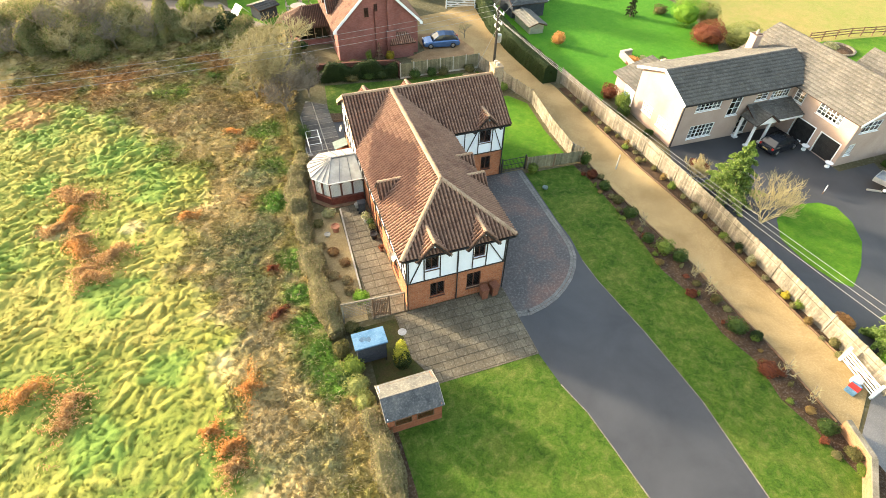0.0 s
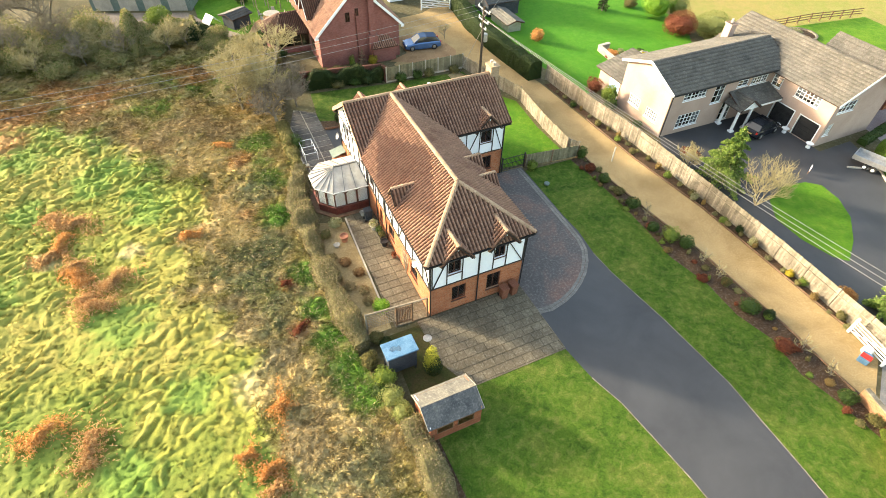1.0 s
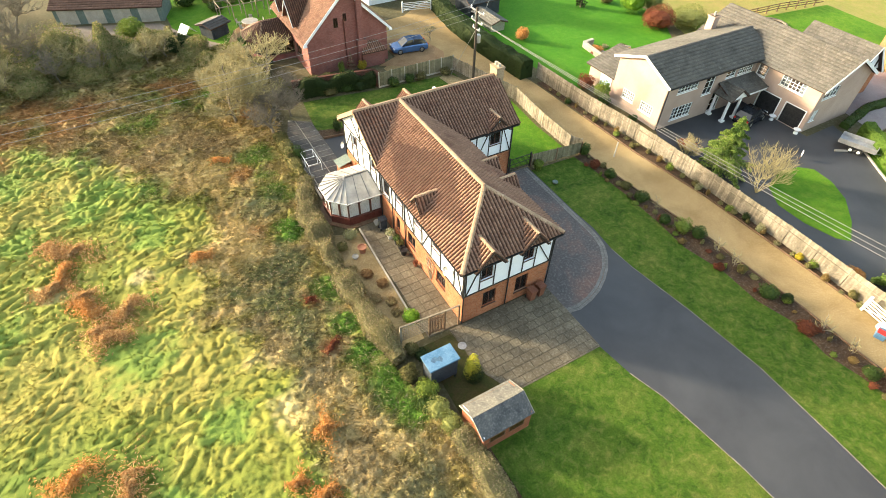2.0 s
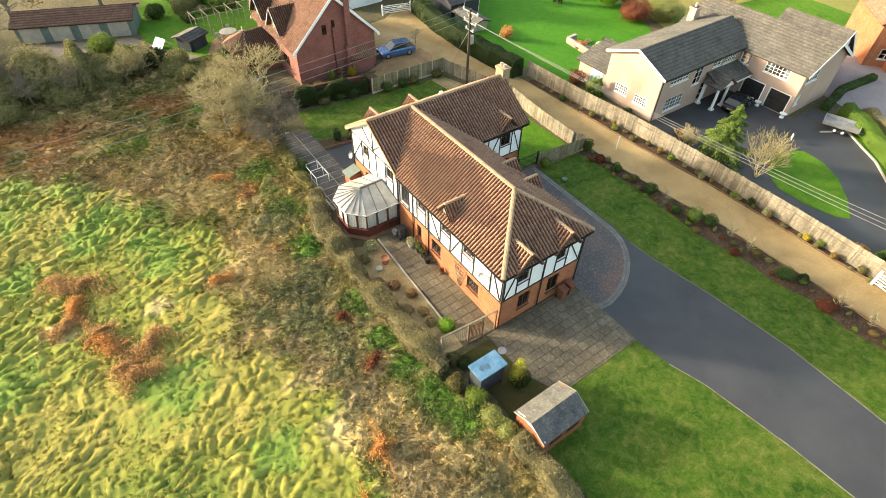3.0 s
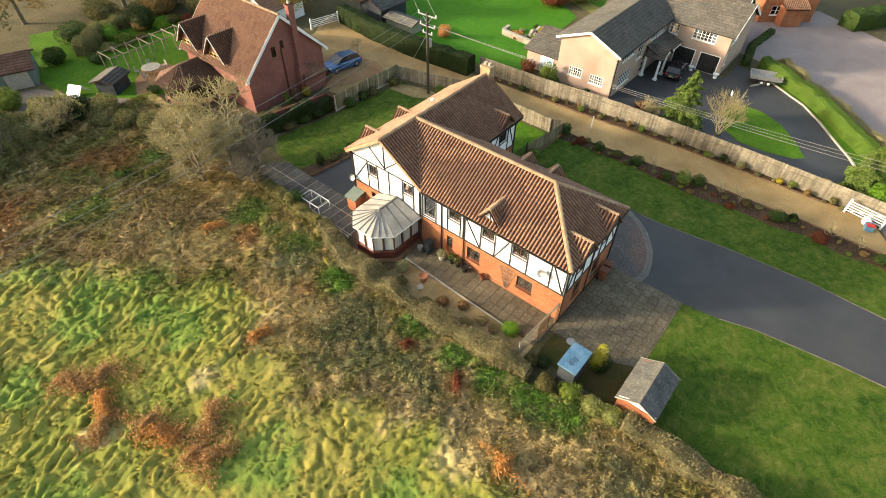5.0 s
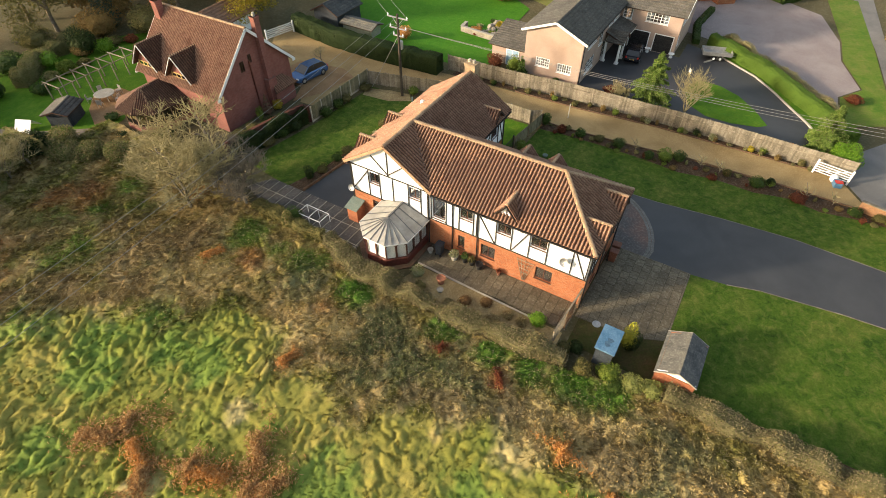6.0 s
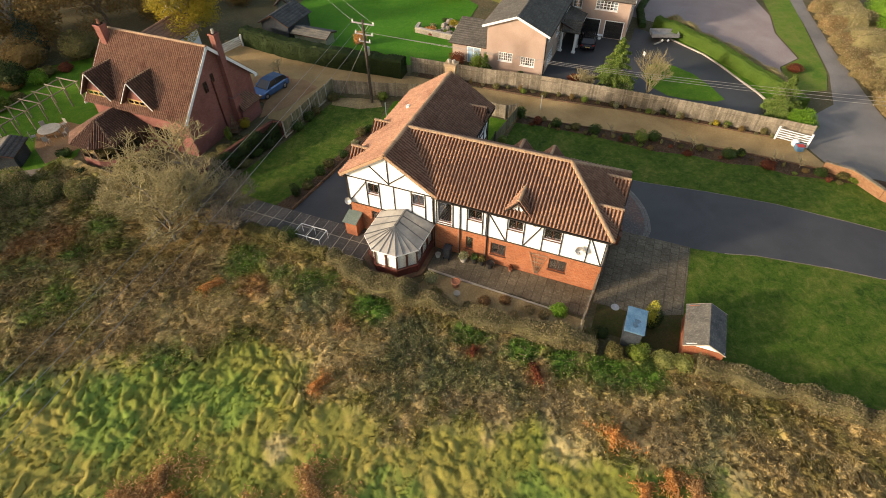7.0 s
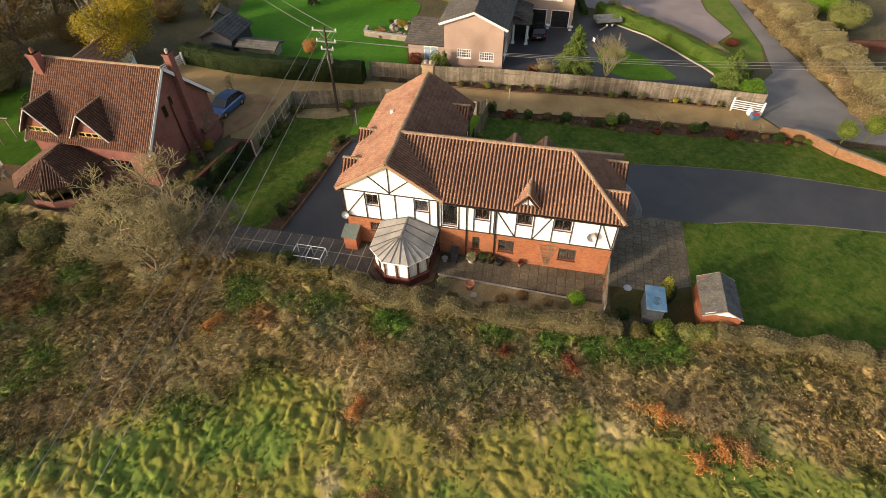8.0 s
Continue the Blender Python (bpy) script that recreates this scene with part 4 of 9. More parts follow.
sheet("drive", [(6.65, 0.2), (6.7, -5.6), (7.0, -8.0), (7.6, -10.1), (8.2, -15.2), (8.6, -24), (13.55, -24), (14.1, -17.2), (14.4, -11.6), (14.05, -6.4), (13.45, -1.5), (13.4, 0.5), (13.75, 3.0), (13.7, 5.1), (13.9, 11.9), (11.7, 11.95), (6.7, 11.95)], 0.006, "tarmac", "dark grey tarmac drive", "drive")
CURVE = [(6.72, -2.62), (7.6, -2.75), (8.8, -2.5), (9.9, -2.1), (10.9, -1.5), (11.8, -0.8), (12.6, 0.1), (13.2, 1.1), (13.5, 2.2), (13.58, 3.4), (13.6, 5.0), (13.7, 8.0), (13.8, 11.8)]
sheet("apron", CURVE + [(6.7, 11.9)], 0.014, "block", "charcoal and red block paving apron with a curved edge", "paving")
bm = bmesh.new()
for k, off in ((0, 0.0), (1, -0.24)):
    for (a, b), (c, d) in zip(CURVE, CURVE[1:]):
        L = math.hypot(c - a, d - b)
        n = max(1, round(L / 0.115))
        ang = math.atan2(d - b, c - a)
        nx, ny = -math.sin(ang), math.cos(ang)
        for i in range(n):
            s = (i + 0.5) / n
            x, y = a + (c - a) * s + nx * (0.11 - off), b + (d - b) * s + ny * (0.11 - off)
            if k and i % 1 == 0:
                box(bm, -0.05, 0.05, -0.1, 0.1, -0.02, 0.021, pose(x, y, lie(x, y), 0, 0, math.degrees(ang)))
            else:
                box(bm, -0.05, 0.05, -0.1, 0.1, -0.02, 0.024, pose(x, y, lie(x, y), 0, 0, math.degrees(ang)))
tagged(part("edging_blocks", bm, "blockedge", bpy.data.objects["apron"], "two pale soldier courses along the curve"), kind="stuff")
sheet("lane", [(21.0, -16.5), (21.3, -10), (21.1, -6.2), (21.1, -2.3), (20.5, 2.4), (20.3, 5.3), (20.0, 9.3), (20.2, 12), (20.0, 16), (20.6, 22), (19.4, 25.5), (17.7, 31.2), (10.7, 31.6), (10.5, 34.2), (12.9, 35.8), (12.9, 45.5), (19.2, 46.5), (24, 50), (24.6, 46), (22.6, 37), (22.5, 32), (23.8, 24.5), (24.0, 16.4), (24.2, 9.1), (24.9, 1.7), (24.9, -4.6), (24.9, -9.4), (25.0, -14)], 0.008, "gravel", "sandy gravel lane between the fences", "lane")
sheet("bed_lane", [(18.6, 11.2), (18.9, 8.7), (19.0, 4.9), (18.8, 0.8), (18.5, -2.0), (19.1, -5.0), (18.9, -8.0), (19.5, -10.4), (19.0, -13.0), (19.4, -15), (19.7, -18.2), (20.0, -25), (20.6, -25), (21.2, -18), (21.2, -10), (20.9, -6.2), (20.9, -2.3), (20.3, 2.4), (20.1, 5.3), (19.8, 9.3), (19.6, 11.4)], 0.02, "soil", "brown soil flower bed along the lane", "flower bed")
sheet("bed_fence", [(24.2, 16.4), (24.4, 9.1), (25.1, 1.7), (25.1, -4.6), (25.1, -9.4), (25.2, -14), (25.5, -14), (25.8, -4), (25.8, 2), (25.6, 9), (25.0, 17), (24.9, 24), (24.0, 24)], 0.02, "soil", "narrow soil bed under the tall fence", "flower bed")
sheet("bed_hedge", [(-4.8, 12), (-2.45, 11.2), (-2.5, 6.8), (-2.6, 2.6), (-2.7, 0.3), (-4.8, 0.3), (-5.2, 6)], 0.02, "bedgravel", "gravelly border with dead plants beside the patio", "flower bed")
sheet("yard_back", [(-0.3, 18.9), (12.6, 18.9), (12.4, 22.8), (10.3, 23.3), (5.4, 23.6), (-0.3, 24.2)], 0.008, "tarmac", "dark paved yard behind the house", "yard")
sheet("bed_back", [(-0.3, 24.25), (5.4, 23.65), (10.3, 23.35), (12.4, 22.85), (12.8, 23.4), (10.5, 24.4), (3.0, 24.9), (-0.4, 25.9)], 0.02, "soil", "planted soil border round the back yard", "flower bed")
sheet("bed_shed", [(-3.2, -0.2), (-0.9, -0.2), (-0.9, -3.4), (0.2, -5.6), (-0.3, -5.6), (-3.4, -5.6)], 0.016, "mossbed", "mossy soil corner round the small blue shed", "flower bed")
sheet("bed_west", [(-3.4, -5.6), (-3.0, -5.6), (-2.9, -24), (-3.5, -24)], 0.016, "soil", "brown soil strip at the foot of the hedge", "flower bed")
sheet("forecourt", [(29.0, 11.2), (41.7, 11.2), (41.7, 3.4), (46, 3.4), (44.5, -0.8), (41.7, -5.0), (38.7, -8.0), (35.5, -9.8), (27.5, -13.5), (26.2, -13.0), (26.1, 4), (27.5, 9)], 0.006, "tarmac", "dark tarmac forecourt of the beige house", "drive")
sheet("lawn_island", [(37.3, -0.3), (37.0, -2.2), (35.8, -4.2), (33.4, -6.2), (31.0, -7.6), (30.2, -6.8), (29.6, -4.5), (29.7, -2.0), (31.2, 0.0), (34.0, 1.0), (36.3, 0.6)], 0.02, "lawn_bright", "bright green round lawn in the forecourt", "lawn")
sheet("lawn_front", [(44.4, -0.8), (42.5, -3.3), (41.3, -5.0), (38.7, -7.3), (35.9, -9.3), (29.6, -13.2), (31.5, -14.4), (34.4, -12.4), (37.6, -9.6), (41.6, -6.0), (45.2, -1.7), (47, 1)], 0.02, "lawn_bright", "bright grass slope between forecourt and clipped hedge", "lawn")
sheet("drive_mauve", [(50, 6), (47.5, -2.5), (44.0, -7.0), (40.2, -11.2), (36.6, -13.5), (41.0, -13.2), (44.0, -15.2), (50.5, -13.0), (56, -12.6), (64, -10), (70, 0), (60, 10)], 0.006, "mauve", "pale mauve block-paved drive", "drive")
sheet("verge_road", [(36.0, -13.7), (34.2, -13.2), (37.0, -17.6), (41.2, -18.0), (55.0, -16.4), (72, -14), (72, -10), (56, -12.8), (50.5, -13.2), (44.0, -15.4), (41.0, -13.4)], 0.014, "verge", "grass verge beside the road", "verge")
sheet("road", [(100, -9), (72, -13.5), (55.0, -16.5), (41.2, -18.2), (34.0, -17.9), (30.5, -15.5), (27, -14.2), (25.2, -14.2), (21.2, -16.6), (20.9, -24.5), (20.7, -34), (24, -34), (26.5, -23.6), (34.7, -21.8), (47.9, -19.2), (60, -17.3), (100, -13)], 0.01, "road", "worn grey tarmac road", "road")
sheet("lawn_north", [(26.2, 25.0), (26.5, 20), (29.5, 22), (33.5, 23.5), (46, 24.5), (50, 30), (52, 42), (45, 50), (34, 47), (25.5, 47)], 0.012, "lawn_north", "large bright green lawn behind the clipped hedge", "lawn")
sheet("lawn_east", [(50, 20), (57, 12), (75, 8), (76, 23.4), (60, 25.4), (52, 27)], 0.02, "lawn_bright", "green garden lawn before the paddock fence", "lawn")
sheet("paddock", [(47, 20), (62, 8), (130, 0), (130, 60), (55, 55), (53, 42), (51, 30)], 0.006, "paddock", "tan and green paddock beyond the gardens", "field")
sheet("lawn_red", [(-8, 46.5), (-1, 46.8), (2.3, 49), (13, 49), (16, 60), (6, 68), (-4, 72), (-8, 62)], 0.012, "lawn_bright", "green garden lawn of the red brick house", "lawn")
sheet("yard_red", [(-3.0, 48.4), (1.6, 47.0), (3.0, 48.6), (2.9, 52.8), (0.2, 53.4), (-1.6, 51.4)], 0.03, "redgravel", "gravel terrace with a garden table", "terrace")
sheet("path_red", [(-3.0, 38), (-1.4, 40.5), (-2.3, 46.5), (-6.5, 52), (-9, 57.6), (-21, 62.2), (-22, 56.5), (-7.4, 50.6), (-3.5, 46), (-3.0, 42)], 0.035, "yard", "brown concrete path and yard before the garages", "path")


sheet("drive_red", [(10.2, 34.9), (13.0, 33.5), (17.6, 32.8), (18.6, 35.0), (17.6, 40.4), (13.0, 40.6), (12.9, 36.2)], 0.045, "redgravel", "orange-brown gravel parking place beside the red house", "drive")
sheet("bed_pole", [(16.4, 30.2), (17.3, 27.5), (17.6, 25.4), (16.5, 24.6), (15.3, 26.6), (15.0, 29.6)], 0.03, "bedgravel", "stony bed round the electricity pole", "flower bed")


def clipped(piece, poly):
    """The part of a convex piece inside a convex outline."""
    area = sum(a * q - p * b for (a, b), (p, q) in zip(poly, poly[1:] + poly[:1]))
    s = 1 if area > 0 else -1
    for (a, b), (p, q) in zip(poly, poly[1:] + poly[:1]):
        side = [s * ((p - a) * (y - b) - (q - b) * (x - a)) for x, y in piece]
        out = []
        for i in range(len(piece)):
            j = (i + 1) % len(piece)
            if side[i] >= 0:
                out.append(piece[i])
            if side[i] * side[j] < 0:
                f = side[i] / (side[i] - side[j])
                out.append((piece[i][0] + (piece[j][0] - piece[i][0]) * f, piece[i][1] + (piece[j][1] - piece[i][1]) * f))
        piece = out
        if len(piece) < 3:
            return []
    return piece


# slabs of the three terraces, each laid on a mortar bed
def terrace(name, poly, ox, oy, w, h, turn, seed, label, stagger=0.5, gap=0.02, count=300, stone="slab", bed="joint", fill=True):
    base = sheet(name, poly, 0.008, bed, label, "paving")
    rnd = random.Random(seed)
    meshes = {}
    ca, sa = math.cos(radians(turn)), math.sin(radians(turn))
    n = 0
    for j in range(-40, 40):
        for i in range(-40, 40):
            ww = w
            u, v = (i + (stagger if j % 2 else 0)) * w, j * h
            x, y = ox + u * ca - v * sa, oy + u * sa + v * ca
            pts = [(ox + (u + a) * ca - (v + b) * sa, oy + (u + a) * sa + (v + b) * ca) for a in (-w / 2, w / 2) for b in (-h / 2, h / 2)]
            if all(inside(poly, *p) for p in pts) and n < count:
                k = rnd.randint(0, 2)
                if k not in meshes:
                    bm = boxes((-ww / 2 + gap / 2, ww / 2 - gap / 2, -h / 2 + gap / 2, h / 2 - gap / 2, -0.02, 0.02 + 0.003 * k))
                    bmesh.ops.bevel(bm, geom=[e for e in bm.edges if all(q.co.z > 0 for q in e.verts)], offset=0.008, segments=1, affect="EDGES")
                    meshes[k] = mesh_of(bm, "slab")
                    meshes[k].materials.append(M[stone])
                ob = new("slab", meshes[k])
                ob.parent = base
                ob.matrix_basis = pose(x, y, lie(x, y) + 0.012, rnd.uniform(-0.3, 0.3), rnd.uniform(-0.3, 0.3), turn + rnd.uniform(-0.4, 0.4))
                n += 1
            elif fill and any(inside(poly, *p) for p in pts):
                cut = clipped([(pts[0][0] + gap / 2, pts[0][1] + gap / 2), (pts[2][0] - gap / 2, pts[2][1] + gap / 2), (pts[3][0] - gap / 2, pts[3][1] - gap / 2), (pts[1][0] + gap / 2, pts[1][1] - gap / 2)], poly)
                if len(cut) > 2:
                    m = len(cut)
                    me = raw("slab", [(a, b, z) for z in (0.0, 0.032) for a, b in cut], [tuple(range(m, 2 * m))] + [(q, (q + 1) % m, m + (q + 1) % m, m + q) for q in range(m)])
                    part("slab", me, stone, base)
    return base


terrace("patio_front", [(-1.0, 0.1), (6.75, 0.1), (6.75, -5.62), (0.1, -5.62), (-0.9, -3.4)], 0.1, -0.4, 0.69, 0.6, 0, 1, "worn buff stone slab patio before the gable end", 0.5, 0.03)
terrace("patio_west", [(-2.45, 0.2), (0.02, 0.2), (0.02, 11.9), (-2.2, 11.9)], -0.40, 0.55, 0.77, 0.64, 0, 2, "brown stone slab path along the house wall", 0.0, 0.035)
terrace("patio_northwest", [(-3.4, 16.4), (-0.32, 16.1), (-0.32, 27.6), (-2.2, 28.9), (-3.4, 25.4)], -0.9, 17.0, 1.5, 0.86, 0, 3, "weathered dark slab terrace with pale joints beside the field hedge", 0.0, 0.09, 300, "slabdark", "jointpale")


# ---------------------------------------------------------------- the timbered house
house = thing("house", (0, 0, 0), 0, "two-storey brick and white half-timbered house with brown tiled roof", "house")
EZ, RZ, OV = 5.13, 7.60, 0.40
FW = Face((0, 0, 0), (0, 1, 0), (1, 0, 0))
FG = Face((-0.05, 0, 0), (0, 1, 0), (1, 0, 0))
FS = Face((0, 0.2, 0), (1, 0, 0), (0, 1, 0))
FT = Face((0, 12.0, 0), (1, 0, 0), (0, 1, 0))
FE = Face((6.65, 0, 0), (0, 1, 0), (-1, 0, 0))
FTE = Face((11.75, 0, 0), (0, 1, 0), (-1, 0, 0))
FN = Face((0, 18.75, 0), (1, 0, 0), (0, -1, 0))
W_LOW = [(9.07, 9.59, 0.8, 1.96), (6.66, 7.76, 0.92, 2.02), (2.4, 3.6, 0.93, 2.0)]
W_UP = [(3.1, 4.2, 3.65, 4.62), (5.64, 6.62, 3.72, 4.8), (8.5, 9.46, 3.69, 4.62), (10.68, 11.7, 2.72, 4.64)]
G_LOW = [(16.21, 17.06, 1.28, 2.04)]
G_UP = [(16.24, 17.08, 3.74, 4.69), (12.7, 13.6, 3.78, 4.72)]
S_LOW = [(1.5, 2.5, 0.8, 2.15), (4.05, 5.05, 0.75, 2.2)]
S_UP = [(1.17, 2.06, 3.5, 4.8), (4.42, 5.2, 3.6, 4.8)]
T_LOW = [(9.9, 10.75, 0.8, 2.1)]
T_UP = [(9.6, 10.6, 3.5, 4.75)]
walls = [
    (FW, 0.206, 11.976, W_LOW, W_UP, 2.5), (FG, 11.98, 18.744, G_LOW, G_UP, 2.45), (FS, 0.0, 6.65, S_LOW, S_UP, 2.62),
    (FT, 6.656, 11.744, T_LOW, T_UP, 2.5), (FE, 0.206, 11.99, [(2.2, 3.2, 0.9, 2.1), (7.5, 8.4, 0.05, 2.1)], [(5.0, 5.8, 3.6, 4.7), (7.2, 8.0, 3.6, 4.7)], 2.5),
    (FTE, 12.006, 18.744, [], [], 2.5), (FN, 0.0, 11.75, [(1.5, 2.5, 0.9, 2.1), (5.1, 6.2, 0.05, 2.1)], [(1.5, 2.4, 3.6, 4.7), (5.15, 6.05, 3.6, 4.7)], 2.5),
]
for f, a, b, low, up, band in walls:
    f.wall("lower_wall", a, b, -0.1, band, low, "brick", house, 0.28)
    f.wall("upper_wall", a, b, band + 0.002, 4.98, up, "white", house, 0.28, "white rendered upper wall", -0.02)
part("floor_slab", boxes((0.2, 6.4, 0.4, 18.4, 0.0, 0.05), (6.4, 11.4, 12.3, 18.4, 0.0, 0.05)), "wood", house)
part("upper_floor", boxes((0.3, 6.3, 0.5, 18.4, 2.45, 2.6), (6.3, 11.4, 12.3, 18.4, 2.45, 2.6)), "wood", house)
part("loft_floor", boxes((0.0, 6.6, 0.25, 18.7, 4.9, 4.96), (6.6, 11.7, 12.05, 18.7, 4.9, 4.96)), "wood", house)
# gable triangles
for f, name in ((FG, "gable"), (FTE, "gable")):
    bm = bmesh.new()
    tri = [(11.8, 4.98), (18.9, 4.98), (15.35, 7.42)]
    a = [bm.verts.new(f.at(u, -0.02, z)) for u, z in tri]
    b = [bm.verts.new(f.at(u, 0.25, z)) for u, z in tri]
    bm.faces.new(a), bm.faces.new(b[::-1])
    for i in range(3):
        bm.faces.new((a[i], b[i], b[(i + 1) % 3], a[(i + 1) % 3]))
    bmesh.ops.recalc_face_normals(bm, faces=bm.faces[:])
    part(name, bm, "white" if f is FG else "brick", house)


def timbers(f, beams, w=0.13, proud=0.045):
    for a, b in beams:
        bm = bmesh.new()
        f.beam(bm, a, b, w, proud)
        part("timber_beam", bm, "timber", house)


z0, z1 = 2.52, 4.84
timbers(FG, [((11.98, z0 - 0.03), (18.82, z0 - 0.03)), ((11.98, 4.9), (18.82, 4.9))] + [((y, z0), (y, z1)) for y in (18.72, 17.16, 16.16, 15.0, 13.66, 12.62, 12.05)] + [((17.2, 4.7), (18.7, 2.62)), ((15.35, 4.95), (15.35, 7.2)), ((15.3, 5.0), (16.75, 6.25)), ((15.4, 5.0), (13.95, 6.25))])
timbers(FW, [((0.2, z0), (12.0, z0)), ((0.2, 4.9), (12.0, 4.9))] + [((y, z0 + 0.06), (y, z1)) for y in (0.28, 1.33, 3.03, 4.28, 5.55, 6.7, 8.16, 8.42, 9.54, 10.58, 11.8)] + [((8.1, 4.8), (6.76, 2.6)), ((5.48, 2.6), (4.34, 4.8)), ((1.28, 4.8), (0.33, 2.62)), ((5.6, 4.85), (6.66, 4.85))])
timbers(FS, [((0.0, 2.64), (6.65, 2.64)), ((0.0, 4.9), (6.65, 4.9))] + [((x, 2.7), (x, 4.86)) for x in (0.07, 1.08, 2.14, 3.3, 4.34, 5.28, 6.58)] + [((1.0, 4.8), (0.15, 2.75)), ((5.36, 4.8), (6.5, 2.75))])
timbers(FT, [((7.0, z0), (11.75, z0)), ((7.0, 4.9), (11.75, 4.9))] + [((x, z0), (x, z1)) for x in (8.3, 9.5, 10.7, 11.68)] + [((9.4, 4.8), (8.4, 2.6)), ((10.8, 4.8), (11.6, 2.6))])
timbers(FN, [((0.0, z0), (11.75, z0))] + [((x, z0), (x, z1)) for x in (0.1, 1.4, 2.5, 5.05, 6.15, 9, 11.65)])
timbers(FE, [((0.2, z0), (12, z0))] + [((y, z0), (y, z1)) for y in (0.28, 2, 4.9, 5.9, 7.1, 8.1, 10)])

for u0, u1, a, b in W_UP:
    window(FW, u0, u1, a, b, house, lights=1 if u0 > 10 else 2, lattice=True, curtain="white" if u0 > 10 or 5 < u0 < 6 else None)
for u0, u1, a, b in W_LOW:
    window(FW, u0, u1, a, b, house, lights=1 if u1 - u0 < 0.7 else 2, lattice=True)
for u0, u1, a, b in G_UP + G_LOW:
    window(FG, u0, u1, a, b, house, lights=2, lattice=True, curtain="white" if a > 3 else None)
for u0, u1, a, b in S_UP + S_LOW:
    window(FS, u0, u1, a, b, house, lights=2, lattice=True)
for u0, u1, a, b in T_UP + T_LOW:
    window(FT, u0, u1, a, b, house, lights=2, lattice=True)
for f, hs in ((FE, walls[4]), (FN, walls[6])):
    for u0, u1, a, b in hs[3] + hs[4]:
        window(f, u0, u1, a, b, house, lights=2)

# roof
A, B, C, D, H = (-OV, -0.05, EZ), (3.34, 3.72, RZ), (7.08, -0.05, EZ), (3.34, 15.33, RZ), (-OV, 11.60, EZ)
GN, EG, FR = (-OV, 19.06, EZ), (-OV, 15.33, RZ), (12.05, 15.33, RZ)
HE, SE, NE = (7.08, 11.60, EZ), (12.05, 11.60, EZ), (12.05, 19.06, EZ)
slope(house, "roof_west", [A, H, D, B], "tile", singles=300)
slope(house, "roof_east", [C, HE, D, B], "tile")
slope(house, "roof_hip", [A, C, B], "tile")
slope(house, "roof_wing_south", [H, D, EG], "tile", along=(1, 0, 0))
slope(house, "roof_wing_south", [HE, SE, FR, D], "tile")
slope(house, "roof_wing_north", [GN, NE, FR, EG], "tile")
for a, b in ((B, D), (EG, FR), (A, B), (C, B)):
    ridge_line(house, (a[0], a[1], a[2] + 0.03), (b[0], b[1], b[2] + 0.03))
for a, b in ((H, D), (HE, D)):
    bm = bmesh.new()
    bar(bm, (a[0], a[1], a[2] + 0.035), (b[0], b[1], b[2] + 0.035), 0.2, 0.02)
    part("valley", bm, "lead", house, "dark lead valley")
for x in (-OV - 0.015, 12.065):
    for y in (11.6, 19.06):
        bm = bmesh.new()
        bar(bm, (x, y, EZ - 0.06), (x, 15.33, RZ - 0.06), 0.035, 0.2)
        part("bargeboard", bm, "wood" if x > 0 else "ridge", house)
for a, b in ((A, H), (A, C), (C, HE), (HE, SE), (GN, NE)):
    bm = bmesh.new()
    d = (Vector(b) - Vector(a)).normalized()
    o = d.cross(Vector((0, 0, 1)))
    mid = Vector((3.3, 9, 0)) if a != HE else Vector((9, 15, 0))
    if o.dot(Vector(a) - mid) < 0:
        o = -o
    bar(bm, Vector(a) + o * 0.05 - Vector((0, 0, 0.1)), Vector(b) + o * 0.05 - Vector((0, 0, 0.1)), 0.11, 0.08)
    part("gutter", bm, "black", house, "black gutter")
    bm = bmesh.new()
    bar(bm, Vector(a) - o * 0.16 - Vector((0, 0, 0.18)), Vector(b) - o * 0.16 - Vector((0, 0, 0.18)), 0.34, 0.03)
    part("soffit", bm, "frame", house)
for x, y, top, d in ((-0.08, 12.0, 4.9, 0), (-0.08, 10.04, 4.9, 0), (-0.08, 8.05, 4.9, 0), (3.32, 0.12, 4.9, 1), (-0.05, 0.14, 4.9, 1), (6.7, 0.14, 4.9, 1), (11.7, 11.92, 4.9, 1), (-0.08, 18.8, 4.9, 0)):
    bm = bmesh.new()
    tube(bm, (x, y, 0.02), (x, y, top), 0.045)
    tube(bm, (x, y, top), (x - (0.3 if not d else 0), y - (0.22 if d else 0), top + 0.13), 0.045)
    part("downpipe", bm, "black", house, "black downpipe")
gablet(house, FW, 6.1, 1.08, 5.0, 6.35, 1.5, over=0.2)
for x in (1.64, 4.9):
    gablet(house, FS, x, 0.85, 5.05, 6.1, 1.3, over=0.38)
gablet(house, FT, 10.1, 0.95, 5.05, 6.1, 1.1, over=0.4)
for y in (5.5, 7.75):
    gablet(house, FE, y, 0.75, 5.1, 5.95, 0.85, over=0.5)
for x in (1.95, 5.6):
    gablet(house, FN, x, 0.8, 5.1, 6.0, 0.95, over=0.45)
